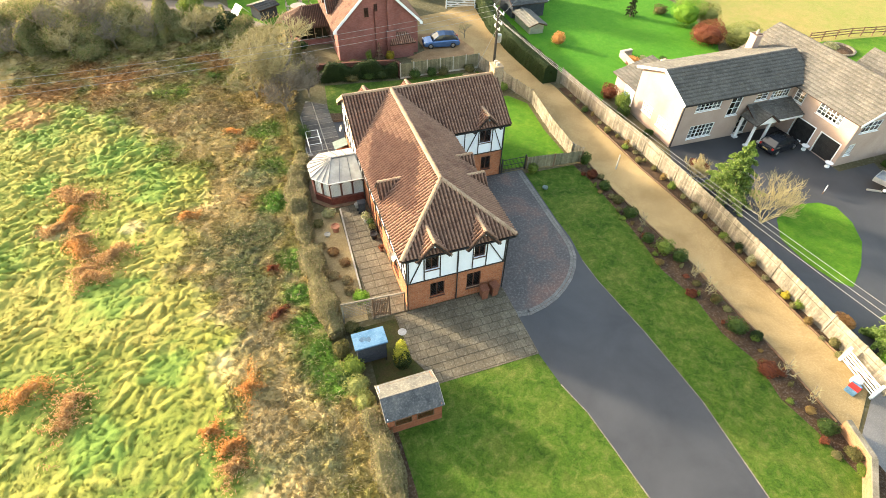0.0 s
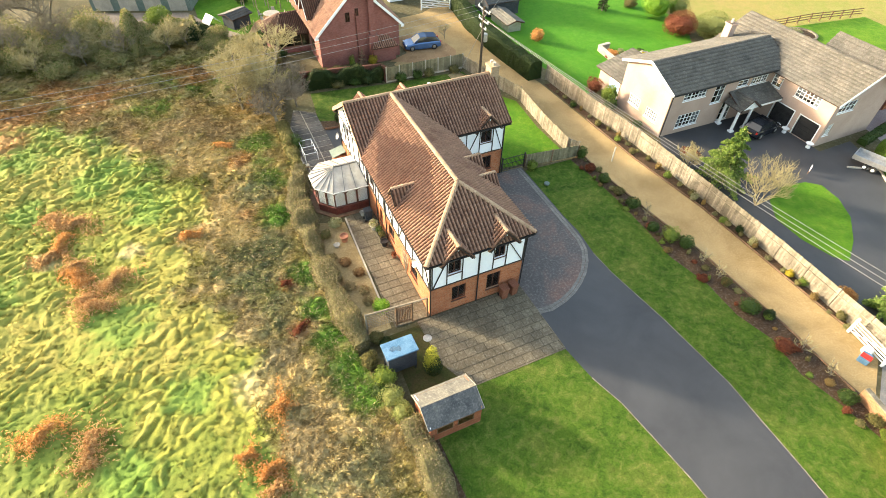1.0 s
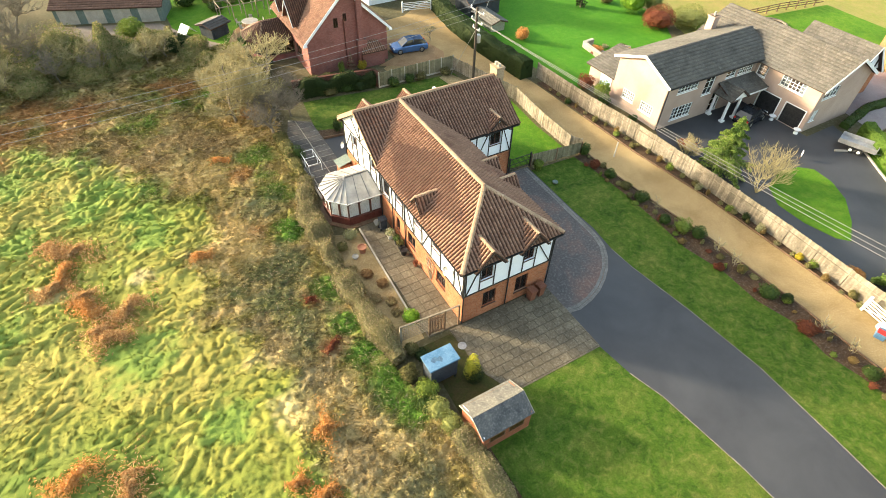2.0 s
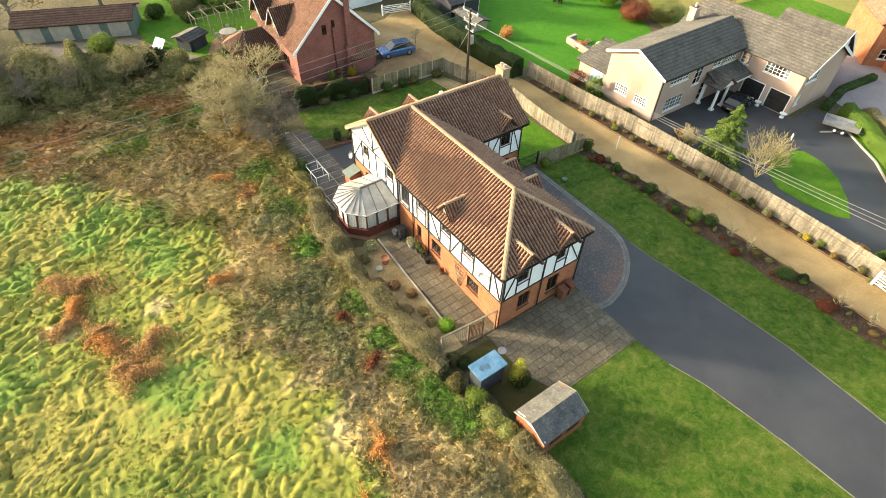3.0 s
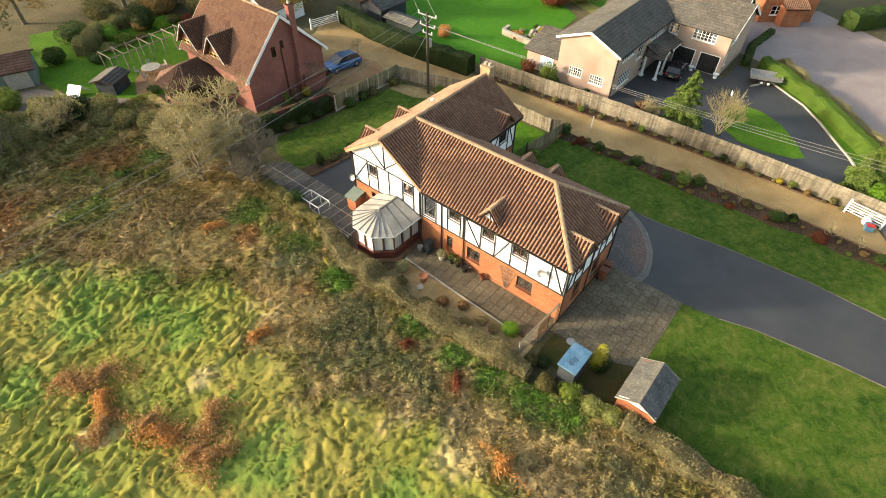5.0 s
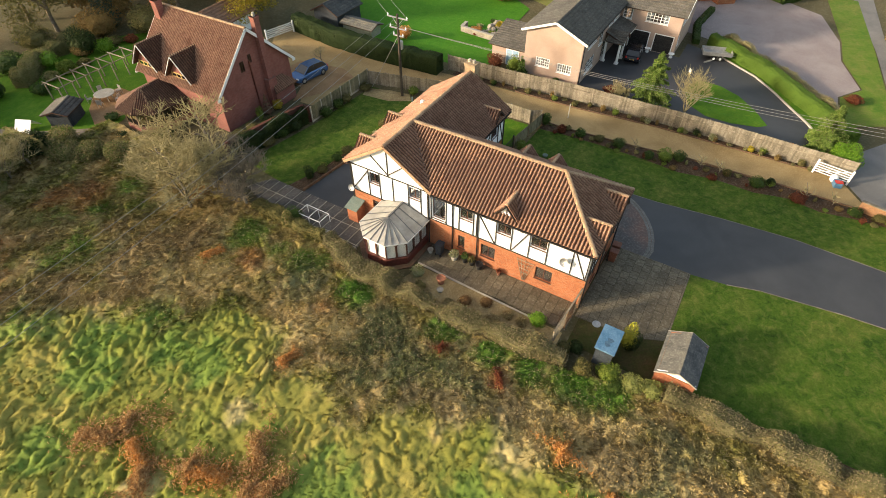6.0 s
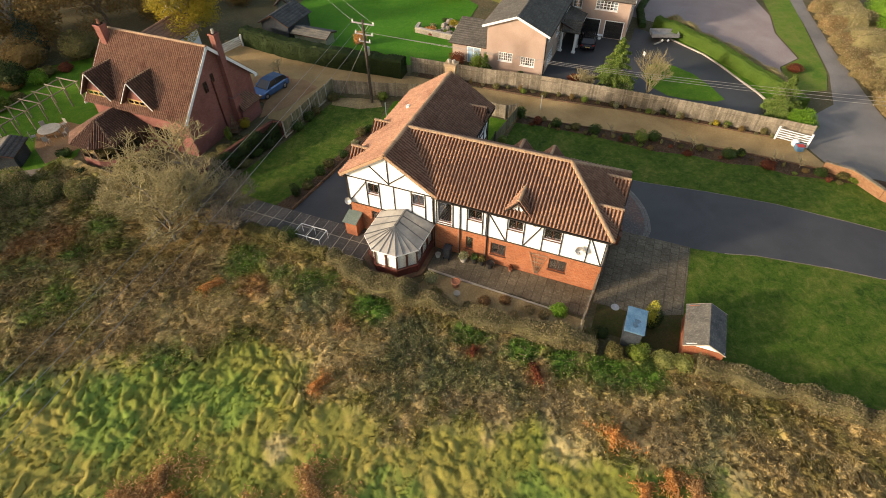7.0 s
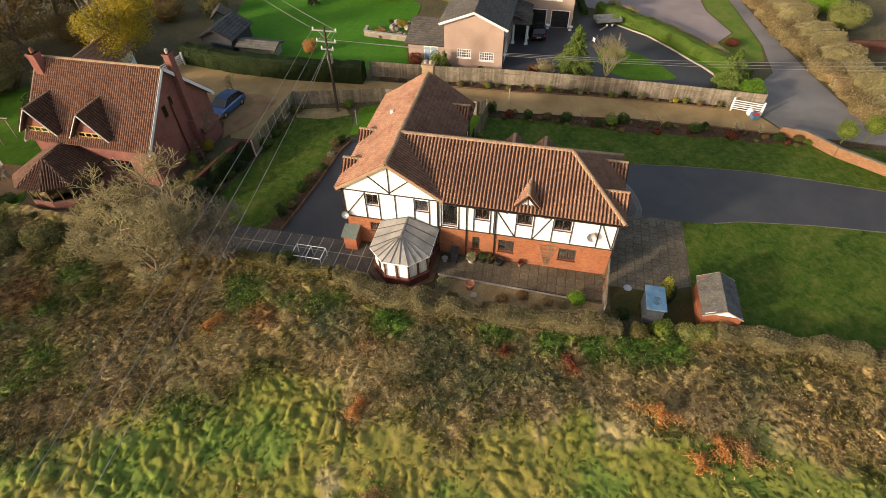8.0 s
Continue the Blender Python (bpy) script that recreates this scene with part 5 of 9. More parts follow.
# chimney
bm = boxes((11.78, 12.5, 14.95, 15.85, -0.2, 8.2), (11.74, 12.54, 14.91, 15.89, 8.05, 8.17), (11.72, 12.56, 14.89, 15.91, 8.2, 8.28))
chim = part("chimney", bm, "brick_buff", house, "buff brick end chimney")
for y in (15.2, 15.6):
    bm = lathe([(0.13, 0), (0.12, 0.18), (0.14, 0.2), (0.12, 0.24)])
    bmesh.ops.translate(bm, vec=(12.14, y, 8.28), verts=bm.verts)
    part("chimney_pot", bm, "concrete", chim)
bm = boxes((7.2, 7.45, 17.0, 17.25, 6.45, 6.75))
part("roof_vent", bm, "whiteframe", house, "small pale vent on the rear slope")


# conservatory
def conservatory():
    cons = thing("conservatory", (0, 0, 0), 0, "octagonal mahogany conservatory with pale polycarbonate roof against the gable", "conservatory")
    eave = [(-0.06, 16.05), (-2.75, 16.05), (-3.8, 14.95), (-3.8, 13.25), (-2.75, 12.15), (-0.06, 12.1)]
    ctr = Vector((-2.05, 14.1, 3.15))
    wallz = (Vector((-0.2, 14.1, 3.15)))
    bm = bmesh.new()
    base = [(-0.06, 16.4), (-2.95, 16.4), (-4.15, 15.1), (-4.15, 13.1), (-2.95, 11.8), (-0.06, 11.75)]
    vs = [bm.verts.new((x, y, 0.0)) for x, y in base]
    f = bm.faces.new(vs)
    r = bmesh.ops.extrude_face_region(bm, geom=[f])
    bmesh.ops.translate(bm, vec=(0, 0, 0.1), verts=[v for v in r["geom"] if isinstance(v, bmesh.types.BMVert)])
    bmesh.ops.recalc_face_normals(bm, faces=bm.faces[:])
    part("plinth", bm, "wood", cons)
    for (a, b), (c, d) in zip(eave, eave[1:]):
        p, q = Vector((a, b, 0)), Vector((c, d, 0))
        L = (q - p).length
        x = (q - p).normalized()
        inward = Vector((-x.y, x.x, 0))
        if inward.dot(Vector((-2, 14.1, 0)) - p) < 0:
            inward = -inward
        f = Face(p, x, inward)
        bm = bmesh.new()
        f.slab(bm, 0, L, 0.0, 0.14, 0.08, 0.72)
        f.slab(bm, -0.02, L + 0.02, -0.05, 0.16, 0.72, 0.78)
        side = part("dwarf_wall", bm, "mahog", cons, "dark red panelled dwarf wall")
        n = 3 if L > 2 else 2
        for i in range(n):
            u0, u1 = L * i / n, L * (i + 1) / n
            bm = bmesh.new()
            f.slab(bm, u0, u0 + 0.07, 0.02, 0.1, 0.78, 2.25)
            f.slab(bm, u1 - 0.07, u1, 0.02, 0.1, 0.78, 2.25)
            f.slab(bm, u0, u1, 0.02, 0.1, 2.12, 2.25)
            k = 7
            for j in range(k):
                t0, t1 = j / k, (j + 1) / k
                w = u1 - u0 - 0.14
                za, zb = 1.98 + 0.16 * math.sin(math.pi * t0), 1.98 + 0.16 * math.sin(math.pi * t1)
                bar(bm, f.at(u0 + 0.07 + w * t0, 0.06, za + 0.04), f.at(u0 + 0.07 + w * t1, 0.06, zb + 0.04), 0.06, 0.09, up=f.i)
            win = part("window", bm, "frame", cons)
            bm = bmesh.new()
            f.slab(bm, u0 + 0.05, u1 - 0.05, 0.05, 0.062, 0.78, 2.2)
            part("pane", bm, "clearglass", win).visible_shadow = False
            bm = bmesh.new()
            w = u1 - u0 - 0.12
            for j in range(8):
                f.slab(bm, u0 + 0.06 + w * j / 8, u0 + 0.06 + w * (j + 1) / 8, 0.12 + 0.02 * (j % 2), 0.13 + 0.02 * (j % 2), 0.8, 2.12)
            part("blind", bm, "whiteframe", win, "white pleated blind")
        bm = bmesh.new()
        bar(bm, f.at(-0.05, -0.08, 2.3), f.at(L + 0.05, -0.08, 2.3), 0.14, 0.1)
        part("gutter", bm, "whiteframe", cons, "pale gutter")
    # roof: ridge to the wall, fan round the end
    ring = [Vector((a, b, 2.34)) for a, b in [(-0.06, 16.2), (-2.82, 16.2), (-3.95, 15.02), (-3.95, 13.18), (-2.82, 12.0), (-0.06, 11.95)]]
    faces = [(ring[0], ring[1], ctr, wallz), (ring[1], ring[2], ctr), (ring[2], ring[3], ctr), (ring[3], ring[4], ctr), (ring[4], ring[5], wallz, ctr)]
    for fs in faces:
        bm = bmesh.new()
        vs = [bm.verts.new(p) for p in fs]
        f = bm.faces.new(vs)
        f.normal_update()
        if f.normal.z < 0:
            f.normal_flip()
        r = bmesh.ops.solidify(bm, geom=[f], thickness=0.03)
        panel = part("roof_panel", bm, "pvc", cons, "pale weathered polycarbonate panel")
        a, b = fs[0], fs[1]
        bm = bmesh.new()
        lift = Vector((0, 0, 0.035))
        if len(fs) == 3:
            for t in (0.0, 0.33, 0.66):
                bar(bm, a.lerp(b, t) + lift, ctr + lift, 0.05, 0.04)
        else:
            top = (fs[2], fs[3])
            for t in (0.0, 0.33, 0.66, 1.0):
                e = a.lerp(b, t)
                bar(bm, e + lift, top[1].lerp(top[0], t) + lift if fs[2] == ctr else top[0].lerp(top[1], 1 - t) * 0 + (top[0].lerp(top[1], 1 - t)) + lift, 0.045, 0.04)
        part("glazing_bar", bm, "lead", cons, "grey glazing bars")
    bm = bmesh.new()
    bar(bm, ctr + Vector((0, 0, 0.05)), wallz + Vector((0, 0, 0.05)), 0.12, 0.1)
    tube(bm, ctr, ctr + Vector((0, 0, 0.28)), 0.04, 0.01)
    part("ridge", bm, "lead", cons, "grey ridge with a finial")


conservatory()


# ---------------------------------------------------------------- the red brick house
def simple_gable(face, tri, material, parent, d0=-0.01, d1=0.25, name="gable", label=""):
    bm = bmesh.new()
    a = [bm.verts.new(face.at(u, d0, z)) for u, z in tri]
    b = [bm.verts.new(face.at(u, d1, z)) for u, z in tri]
    bm.faces.new(a), bm.faces.new(b[::-1])
    for i in range(len(tri)):
        j = (i + 1) % len(tri)
        bm.faces.new((a[i], b[i], b[j], a[j]))
    bmesh.ops.recalc_face_normals(bm, faces=bm.faces[:])
    return part(name, bm, material, parent, label)


def red_house():
    h = thing("house", (0, 0, 0), 0, "pink-red brick house with steep brown tiled roof and dormers", "house")
    x0, x1, y0, y1, ez, rz, xr = 2.9, 12.0, 36.2, 46.9, 3.75, 8.3, 7.45
    fs, fn = Face((0, y0, 0), (1, 0, 0), (0, 1, 0)), Face((0, y1, 0), (1, 0, 0), (0, -1, 0))
    fw, fe = Face((x0, 0, 0), (0, 1, 0), (1, 0, 0)), Face((x1, 0, 0), (0, 1, 0), (-1, 0, 0))
    swin = [(6.0, 6.5, 4.6, 5.6), (7.1, 7.5, 5.1, 5.9)]
    wwin = [(38.5, 40.5, 0.9, 2.2)]
    fs.wall("wall", x0, x1, -0.1, ez, [], "brick_pink", h)
    fn.wall("wall", x0, x1, -0.1, ez, [], "brick_pink", h)
    fw.wall("wall", y0 + 0.006, y1 - 0.006, -0.1, ez, wwin, "brick_pink", h)
    fe.wall("wall", y0 + 0.006, y1 - 0.006, -0.1, ez, [], "brick_pink", h)
    for f in (fs, fn):
        simple_gable(f, [(x0, ez), (x1, ez), (xr, rz - 0.15)], "brick_pink", h)
    for u0, u1, a, b in swin:
        bm = bmesh.new()
        fs.slab(bm, u0, u1, -0.03, 0.03, a, b)
        w = part("window", bm, "frame", h)
        bm = bmesh.new()
        for q in range(2):
            fs.slab(bm, u0 + 0.05 + (u1 - u0 - 0.05) * q / 2, u0 + (u1 - u0) * (q + 1) / 2 - 0.03, -0.04, -0.028, a + 0.05, b - 0.05)
        part("pane", bm, "glass", w)
    for u0, u1, a, b in wwin:
        window(fw, u0, u1, a, b, h, frame="wood", lights=3)
    o = 0.4
    sl = (rz - ez) / (xr - x0)
    ze = ez - o * sl * 0.5
    P = lambda x, y, z: (x, y, z)
    a, b = P(x0 - o, y0 - 0.35, ze), P(x0 - o, y1 + 0.35, ze)
    c, d = P(x1 + o, y0 - 0.35, ze), P(x1 + o, y1 + 0.35, ze)
    r0, r1 = P(xr, y0 - 0.35, rz), P(xr, y1 + 0.35, rz)
    slope(h, "roof", [a, b, r1, r0], "tile", w=0.2, g=0.28)
    slope(h, "roof", [c, d, r1, r0], "tile", w=0.2, g=0.28)
    ridge_line(h, r0, r1)
    for e, r in ((a, r0), (c, r0), (b, r1), (d, r1)):
        bm = bmesh.new()
        s = -0.02 if e[1] < 40 else 0.02
        bar(bm, (e[0], e[1] + s, e[2] - 0.05), (r[0], r[1] + s, r[2] - 0.05), 0.04, 0.26)
        bar(bm, (e[0] - 0.1 if e[0] < xr else e[0] - 0.25, e[1] + s, e[2] - 0.12), (e[0] + 0.3 if e[0] < xr else e[0] + 0.1, e[1] + s, e[2] - 0.12), 0.08, 0.2)
        part("bargeboard", bm, "whiteframe", h, "white bargeboard")
    # two dormers on the west slope
    for yc in (45.6, 40.9):
        fd = Face((x0 + 0.1, 0, 0), (0, 1, 0), (1, 0, 0))
        hw = 1.45
        simple_gable(fd, [(yc - hw, 3.4), (yc + hw, 3.4), (yc + hw, 4.5), (yc, 6.0), (yc - hw, 4.5)], "brick_pink", h, name="dormer")
        window(Face((x0 + 0.07, 0, 0), (0, 1, 0), (1, 0, 0)), yc - 1.3, yc + 1.3, 3.42, 4.6, h, frame="yellowwood", lights=4, bars=(0, 2), inset=-0.03, fw=0.1, curtain="curtain")
        top = 6.45
        ex = x0 - 0.35
        for s in (-1, 1):
            e0, e1 = (ex, yc + s * 1.75, 4.25), (x0 + 0.9, yc + s * 1.75, 4.25)
            q0, q1 = (ex, yc, top), (x0 + 2.9, yc, top)
            slope(h, "dormer_roof", [e0, e1, q1, q0], "tiledark")
            bm = bmesh.new()
            bar(bm, (ex - 0.02, yc + s * 1.78, 4.2), (ex - 0.02, yc, top - 0.02), 0.04, 0.12, up=(1, 0, 0))
            part("bargeboard", bm, "whiteframe", h, "white bargeboard")
        ridge_line(h, (ex, yc, top), (x0 + 2.9, yc, top), r=0.1)
    # chimneys
    bm = boxes((8.3, 9.3, 35.55, 36.25, -0.1, 3.0), (8.5, 9.1, 35.7, 36.25, 3.0, 8.9), (8.45, 9.15, 35.65, 36.3, 8.75, 8.9))
    ch = part("chimney", bm, "brick_pink", h, "tall external brick chimney")
    bm = bmesh.new()
    tube(bm, (8.8, 35.97, 8.9), (8.8, 35.97, 9.25), 0.14, 0.12)
    part("chimney_pot", bm, "concrete", ch)
    bm = boxes((6.3, 7.0, 46.2, 46.9, 6.3, 9.0), (6.26, 7.04, 46.16, 46.94, 8.85, 9.0))
    ch = part("chimney", bm, "brick_pink", h, "brick chimney at the far gable")
    bm = bmesh.new()
    tube(bm, (6.65, 46.55, 9.0), (6.65, 46.55, 9.4), 0.13, 0.1)
    part("chimney_pot", bm, "terracotta", ch)
    bm = bmesh.new()
    bar(bm, (7.1, 36.12, 0.0), (7.1, 36.12, 5.4), 0.1, 0.1, up=(0, 1, 0))
    part("downpipe", bm, "mahog", h)
    bm = boxes((8.6, 11.2, 35.3, 36.2, 0, 1.6))
    part("lean_to", bm, "brick_pink", h)
    slope(h, "lean_to_roof", [(8.4, 35.0, 1.7), (11.4, 35.0, 1.7), (10.6, 36.2, 2.5), (9.2, 36.2, 2.5)], "tile")
    # glazed garden room at the south-west corner of the west front
    room = [(2.9, 41.2), (-0.6, 41.6), (-1.5, 43.2), (-1.5, 45.0), (-0.3, 46.3), (2.9, 46.3)]
    for (p, q), (r, s) in zip(room, room[1:]):
        v0, v1 = Vector((p, q, 0)), Vector((r, s, 0))
        x = (v1 - v0).normalized()
        n = Vector((-x.y, x.x, 0))
        if n.dot(Vector((1, 44, 0)) - v0) < 0:
            n = -n
        f = Face(v0, x, n)
        L = (v1 - v0).length
        bm = bmesh.new()
        f.slab(bm, 0, L, 0, 0.2, -0.05, 0.6)
        part("dwarf_wall", bm, "brick_pink", h)
        k = max(2, round(L / 0.8))
        bm = bmesh.new()
        for i in range(k + 1):
            u = min(L * i / k, L - 0.08)
            f.slab(bm, u, u + 0.08, 0.04, 0.14, 0.6, 2.1)
        f.slab(bm, 0, L, 0.03, 0.15, 2.0, 2.15)
        f.slab(bm, 0, L, 0.03, 0.15, 0.6, 0.68)
        fr = part("window", bm, "wood", h)
        bm = bmesh.new()
        f.slab(bm, 0.02, L - 0.02, 0.08, 0.095, 0.66, 2.02)
        part("pane", bm, "glass", fr)
    E0 = [(2.9, 40.9), (-0.8, 41.3), (-1.9, 43.1), (-1.9, 45.15), (-0.5, 46.6), (2.9, 46.6)]
    E0 = [(x, y, 2.15) for x, y in E0]
    t0, t1 = (2.9, 43.9, 3.5), (0.4, 43.9, 3.5)
    for cs in ([E0[0], E0[1], t1, t0], [E0[1], E0[2], t1], [E0[2], E0[3], t1], [E0[3], E0[4], t1], [E0[4], E0[5], t0, t1]):
        n = (Vector(cs[1]) - Vector(cs[0])).cross(Vector(cs[2]) - Vector(cs[0]))
        slope(h, "room_roof", cs, "tiledark", w=0.2, g=0.26)
    for e in E0[1:5]:
        ridge_line(h, e, t1, r=0.1)
    ridge_line(h, t1, t0, r=0.1)
    # low north-east range
    bm = boxes((9.5, 12.5, 47.0, 52.0, -0.1, 2.4))
    part("annexe", bm, "brick_pink", h)
    slope(h, "annexe_roof", [(9.1, 46.9, 2.3), (9.1, 52.3, 2.3), (11, 52.3, 4.2), (11, 46.9, 4.2)], "tile")
    slope(h, "annexe_roof", [(12.9, 46.9, 2.3), (12.9, 52.3, 2.3), (11, 52.3, 4.2), (11, 46.9, 4.2)], "tile")


M["patchblue"] = surf("dark_blue_sheet", (0.035, 0.085, 0.15), (0.06, 0.13, 0.21), 2.5, 12, 0.5, 0.2)
M["yellowwood"] = surf("golden_window_frame", (0.42, 0.30, 0.10), (0.55, 0.4, 0.16), 2, 14, 0.5, 0.1)
red_house()


# ---------------------------------------------------------------- the beige house
def beige_house():
    g = -0.45
    h = thing("house", (0, 0, 0), 0, "large beige brick house with grey tiled roofs and white windows", "house")
    yS, yN, xW, xE = 11.25, 17.7, 28.85, 42.0
    ez, rz, yr = 4.35, 5.85, 14.45
    fW, fS = Face((xW, 0, 0), (0, 1, 0), (1, 0, 0)), Face((0, yS, 0), (1, 0, 0), (0, 1, 0))
    fN = Face((0, yN, 0), (1, 0, 0), (0, -1, 0))
    wW = [(14.7, 16.3, 0.75, 1.75), (12.2, 13.8, 0.6, 1.6)]
    wS = [(30.4, 33.2, 3.0, 4.1), (34.3, 35.6, 1.9, 4.0), (30.6, 33.4, 0.1, 1.5), (37.2, 38.6, 3.0, 4.0), (39.0, 41.2, 2.9, 4.0), (36.2, 37.6, -0.4, 1.7), (39.4, 40.8, 0.4, 1.5)]
    fW.wall("wall", yS + 0.006, yN - 0.006, g - 0.2, ez, wW, "beige", h)
    fS.wall("wall", xW, xE, g - 0.2, ez, wS, "beige", h)
    fN.wall("wall", xW, xE, g - 0.2, ez, [], "beige", h)
    simple_gable(fW, [(yS, ez), (yN, ez), (yr, rz - 0.1)], "beige", h)
    for u0, u1, a, b in wW:
        window(fW, u0, u1, a, b, h, "whiteframe", 3, (1, 2), inset=0.04, curtain="curtain")
    for u0, u1, a, b in wS:
        window(fS, u0, u1, a, b, h, "whiteframe", 1 if u1 - u0 < 1.5 else 3, (1, 2), inset=0.04, curtain="curtain")
    slope(h, "roof_front", [(xW - 0.35, yS - 0.45, ez - 0.1), (43, yS - 0.45, ez - 0.1), (43.5, yr, rz), (xW - 0.35, yr, rz)], "greytile", flat=True, w=0.42, g=0.38)
    slope(h, "roof_back", [(xW - 0.35, yN + 0.5, ez + 0.1), (43, yN + 0.5, ez + 0.1), (43.5, yr, rz), (xW - 0.35, yr, rz)], "greytile2", flat=True, w=0.42, g=0.38)
    for e in ((yS - 0.45, ez - 0.1), (yN + 0.5, ez + 0.1)):
        bm = bmesh.new()
        bar(bm, (xW - 0.37, e[0], e[1] - 0.05), (xW - 0.37, yr, rz - 0.05), 0.04, 0.24)
        part("bargeboard", bm, "whiteframe", h, "white bargeboard")
    bm = bmesh.new()
    bar(bm, (xW - 0.3, yS - 0.5, ez - 0.16), (42, yS - 0.5, ez - 0.16), 0.1, 0.1)
    part("gutter", bm, "black", h)
    bm = bmesh.new()
    tube(bm, (xW + 0.1, yS - 0.08, g), (xW + 0.1, yS - 0.08, ez - 0.1), 0.05)
    part("downpipe", bm, "black", h)
    # cross wing with the garages
    wx, ys, yn, ze, zr, xr = 41.75, 4.2, 19.0, 4.1, 6.3, 45.6
    f2, f3 = Face((wx, 0, 0), (0, 1, 0), (1, 0, 0)), Face((0, ys, 0), (1, 0, 0), (0, 1, 0))
    doors = [(7.45, 9.65, g - 0.1, 1.5), (4.65, 6.75, g - 0.1, 1.5)]
    w2 = [(5.7, 8.3, 2.7, 3.8), (9.9, 11.0, 2.6, 3.8)]
    f2.wall("wall", ys + 0.006, yS, g - 0.3, ze, doors + w2, "beige", h)
    w3 = [(42.4, 44.6, 2.8, 3.9), (42.2, 43.0, 0.5, 1.7)]
    f3.wall("wall", wx, 49.4, g - 0.3, ze, w3, "beige", h)
    simple_gable(f3, [(wx, ze), (49.4, ze), (xr, zr - 0.1)], "beige", h)
    Face((49.4, 0, 0), (0, 1, 0), (-1, 0, 0)).wall("wall", ys + 0.006, yn, g - 0.3, ze, [], "beige", h)
    for u0, u1, a, b in w2:
        window(f2, u0, u1, a, b, h, "whiteframe", 3 if u1 - u0 > 1.5 else 1, (1, 2), inset=0.04, curtain="curtain")
    for u0, u1, a, b in w3:
        window(f3, u0, u1, a, b, h, "whiteframe", 2, (1, 1), inset=0.04, curtain="curtain")
    for u0, u1, a, b in doors:
        bm = bmesh.new()
        f2.slab(bm, u0, u1, 0.13, 0.17, a, b)
        door = part("garage_door", bm, "black", h, "black panelled garage door")
        for i in range(5):
            bm = bmesh.new()
            f2.slab(bm, u0 + 0.02, u1 - 0.02, 0.105, 0.128, a + (b - a) * (i + 0.04) / 5, a + (b - a) * (i + 0.96) / 5)
            part("door_panel", bm, "black", door)
        bm = bmesh.new()
        for q in ((u0 - 0.1, u0, a, b + 0.1), (u1, u1 + 0.1, a, b + 0.1), (u0, u1, b, b + 0.1)):
            f2.slab(bm, q[0], q[1], -0.03, 0.12, q[2], q[3])
        part("door_frame", bm, "whiteframe", h)
    slope(h, "roof_wing", [(wx - 0.45, ys - 0.4, ze - 0.1), (wx - 0.45, yn, ze - 0.1), (xr, yn, zr), (xr, ys - 0.4, zr)], "greytile2", flat=True, w=0.42, g=0.38)
    slope(h, "roof_wing", [(49.85, ys - 0.4, ze - 0.1), (49.85, yn, ze - 0.1), (xr, yn, zr), (xr, ys - 0.4, zr)], "greytile2", flat=True, w=0.42, g=0.38)
    for e in (wx - 0.45, 49.85):
        bm = bmesh.new()
        bar(bm, (e, ys - 0.43, ze - 0.15), (xr, ys - 0.43, zr - 0.05), 0.04, 0.26)
        part("bargeboard", bm, "whiteframe", h, "white bargeboard")
    bm = boxes((41.3, 42.1, 17.4, 18.2, 3, 6.1), (41.22, 42.18, 17.32, 18.28, 5.95, 6.1))
    ch = part("chimney", bm, "beige", h, "pale chimney")
    bm = bmesh.new()
    tube(bm, (41.7, 17.8, 6.1), (41.7, 17.8, 6.5), 0.14, 0.11)
    part("chimney_pot", bm, "concrete", ch)
    # porch on white columns
    slope(h, "porch_roof", [(36.0, 9.1, 2.05), (41.6, 9.1, 2.05), (41.6, 11.2, 2.75), (36.4, 11.2, 2.75)], "greytile", flat=True, w=0.42, g=0.3)
    bm = boxes((36.0, 41.6, 9.1, 9.25, 1.8, 2.02))
    part("porch_beam", bm, "whiteframe", h)
    for x, y in ((36.3, 9.3), (38.0, 9.3), (36.3, 10.9)):
        bm = bmesh.new()
        tube(bm, (x, y, g - 0.2), (x, y, 1.85), 0.15, 0.13, 12)
        box(bm, x - 0.22, x + 0.22, y - 0.22, y + 0.22, g - 0.2, g + 0.1)
        part("column", bm, "whiteframe", h, "white round column")
    fp = Face((0, 9.02, 0), (1, 0, 0), (0, 1, 0))
    simple_gable(fp, [(36.0, 1.95), (38.4, 1.95), (37.2, 2.75)], "whiteframe", h, 0.0, 0.1, "porch_gable", "white porch gable")
    for e in (35.85, 38.55):
        slope(h, "porch_roof", [(e, 8.85, 1.95), (e, 10.9, 1.95), (37.2, 10.9, 2.9), (37.2, 8.85, 2.9)], "greytile", flat=True, w=0.42, g=0.3)
    # low extension to the north-west
    bm = boxes((29.6, 33.5, 17.9, 22.0, g - 0.2, 1.7))
    part("extension", bm, "beige", h)
    slope(h, "extension_roof", [(29.2, 17.75, 1.7), (29.2, 22.3, 1.7), (33.6, 22.3, 2.9), (33.6, 17.75, 2.9)], "greytile2", flat=True, w=0.42, g=0.38)
    fx = Face((29.57, 0, 0), (0, 1, 0), (1, 0, 0))
    bm = bmesh.new()
    fx.slab(bm, 18.6, 20.2, -0.05, 0.0, g, 1.45)
    w = part("french_window", bm, "whiteframe", h, "white French window")
    for a, b in ((18.7, 19.35), (19.45, 20.1)):
        bm = bmesh.new()
        fx.slab(bm, a, b, -0.065, -0.05, g + 0.15, 1.35)
        # sky reflection painted as a blue colour, no see-through glass
        part("pane", bm, "skypaint", w)


beige_house()


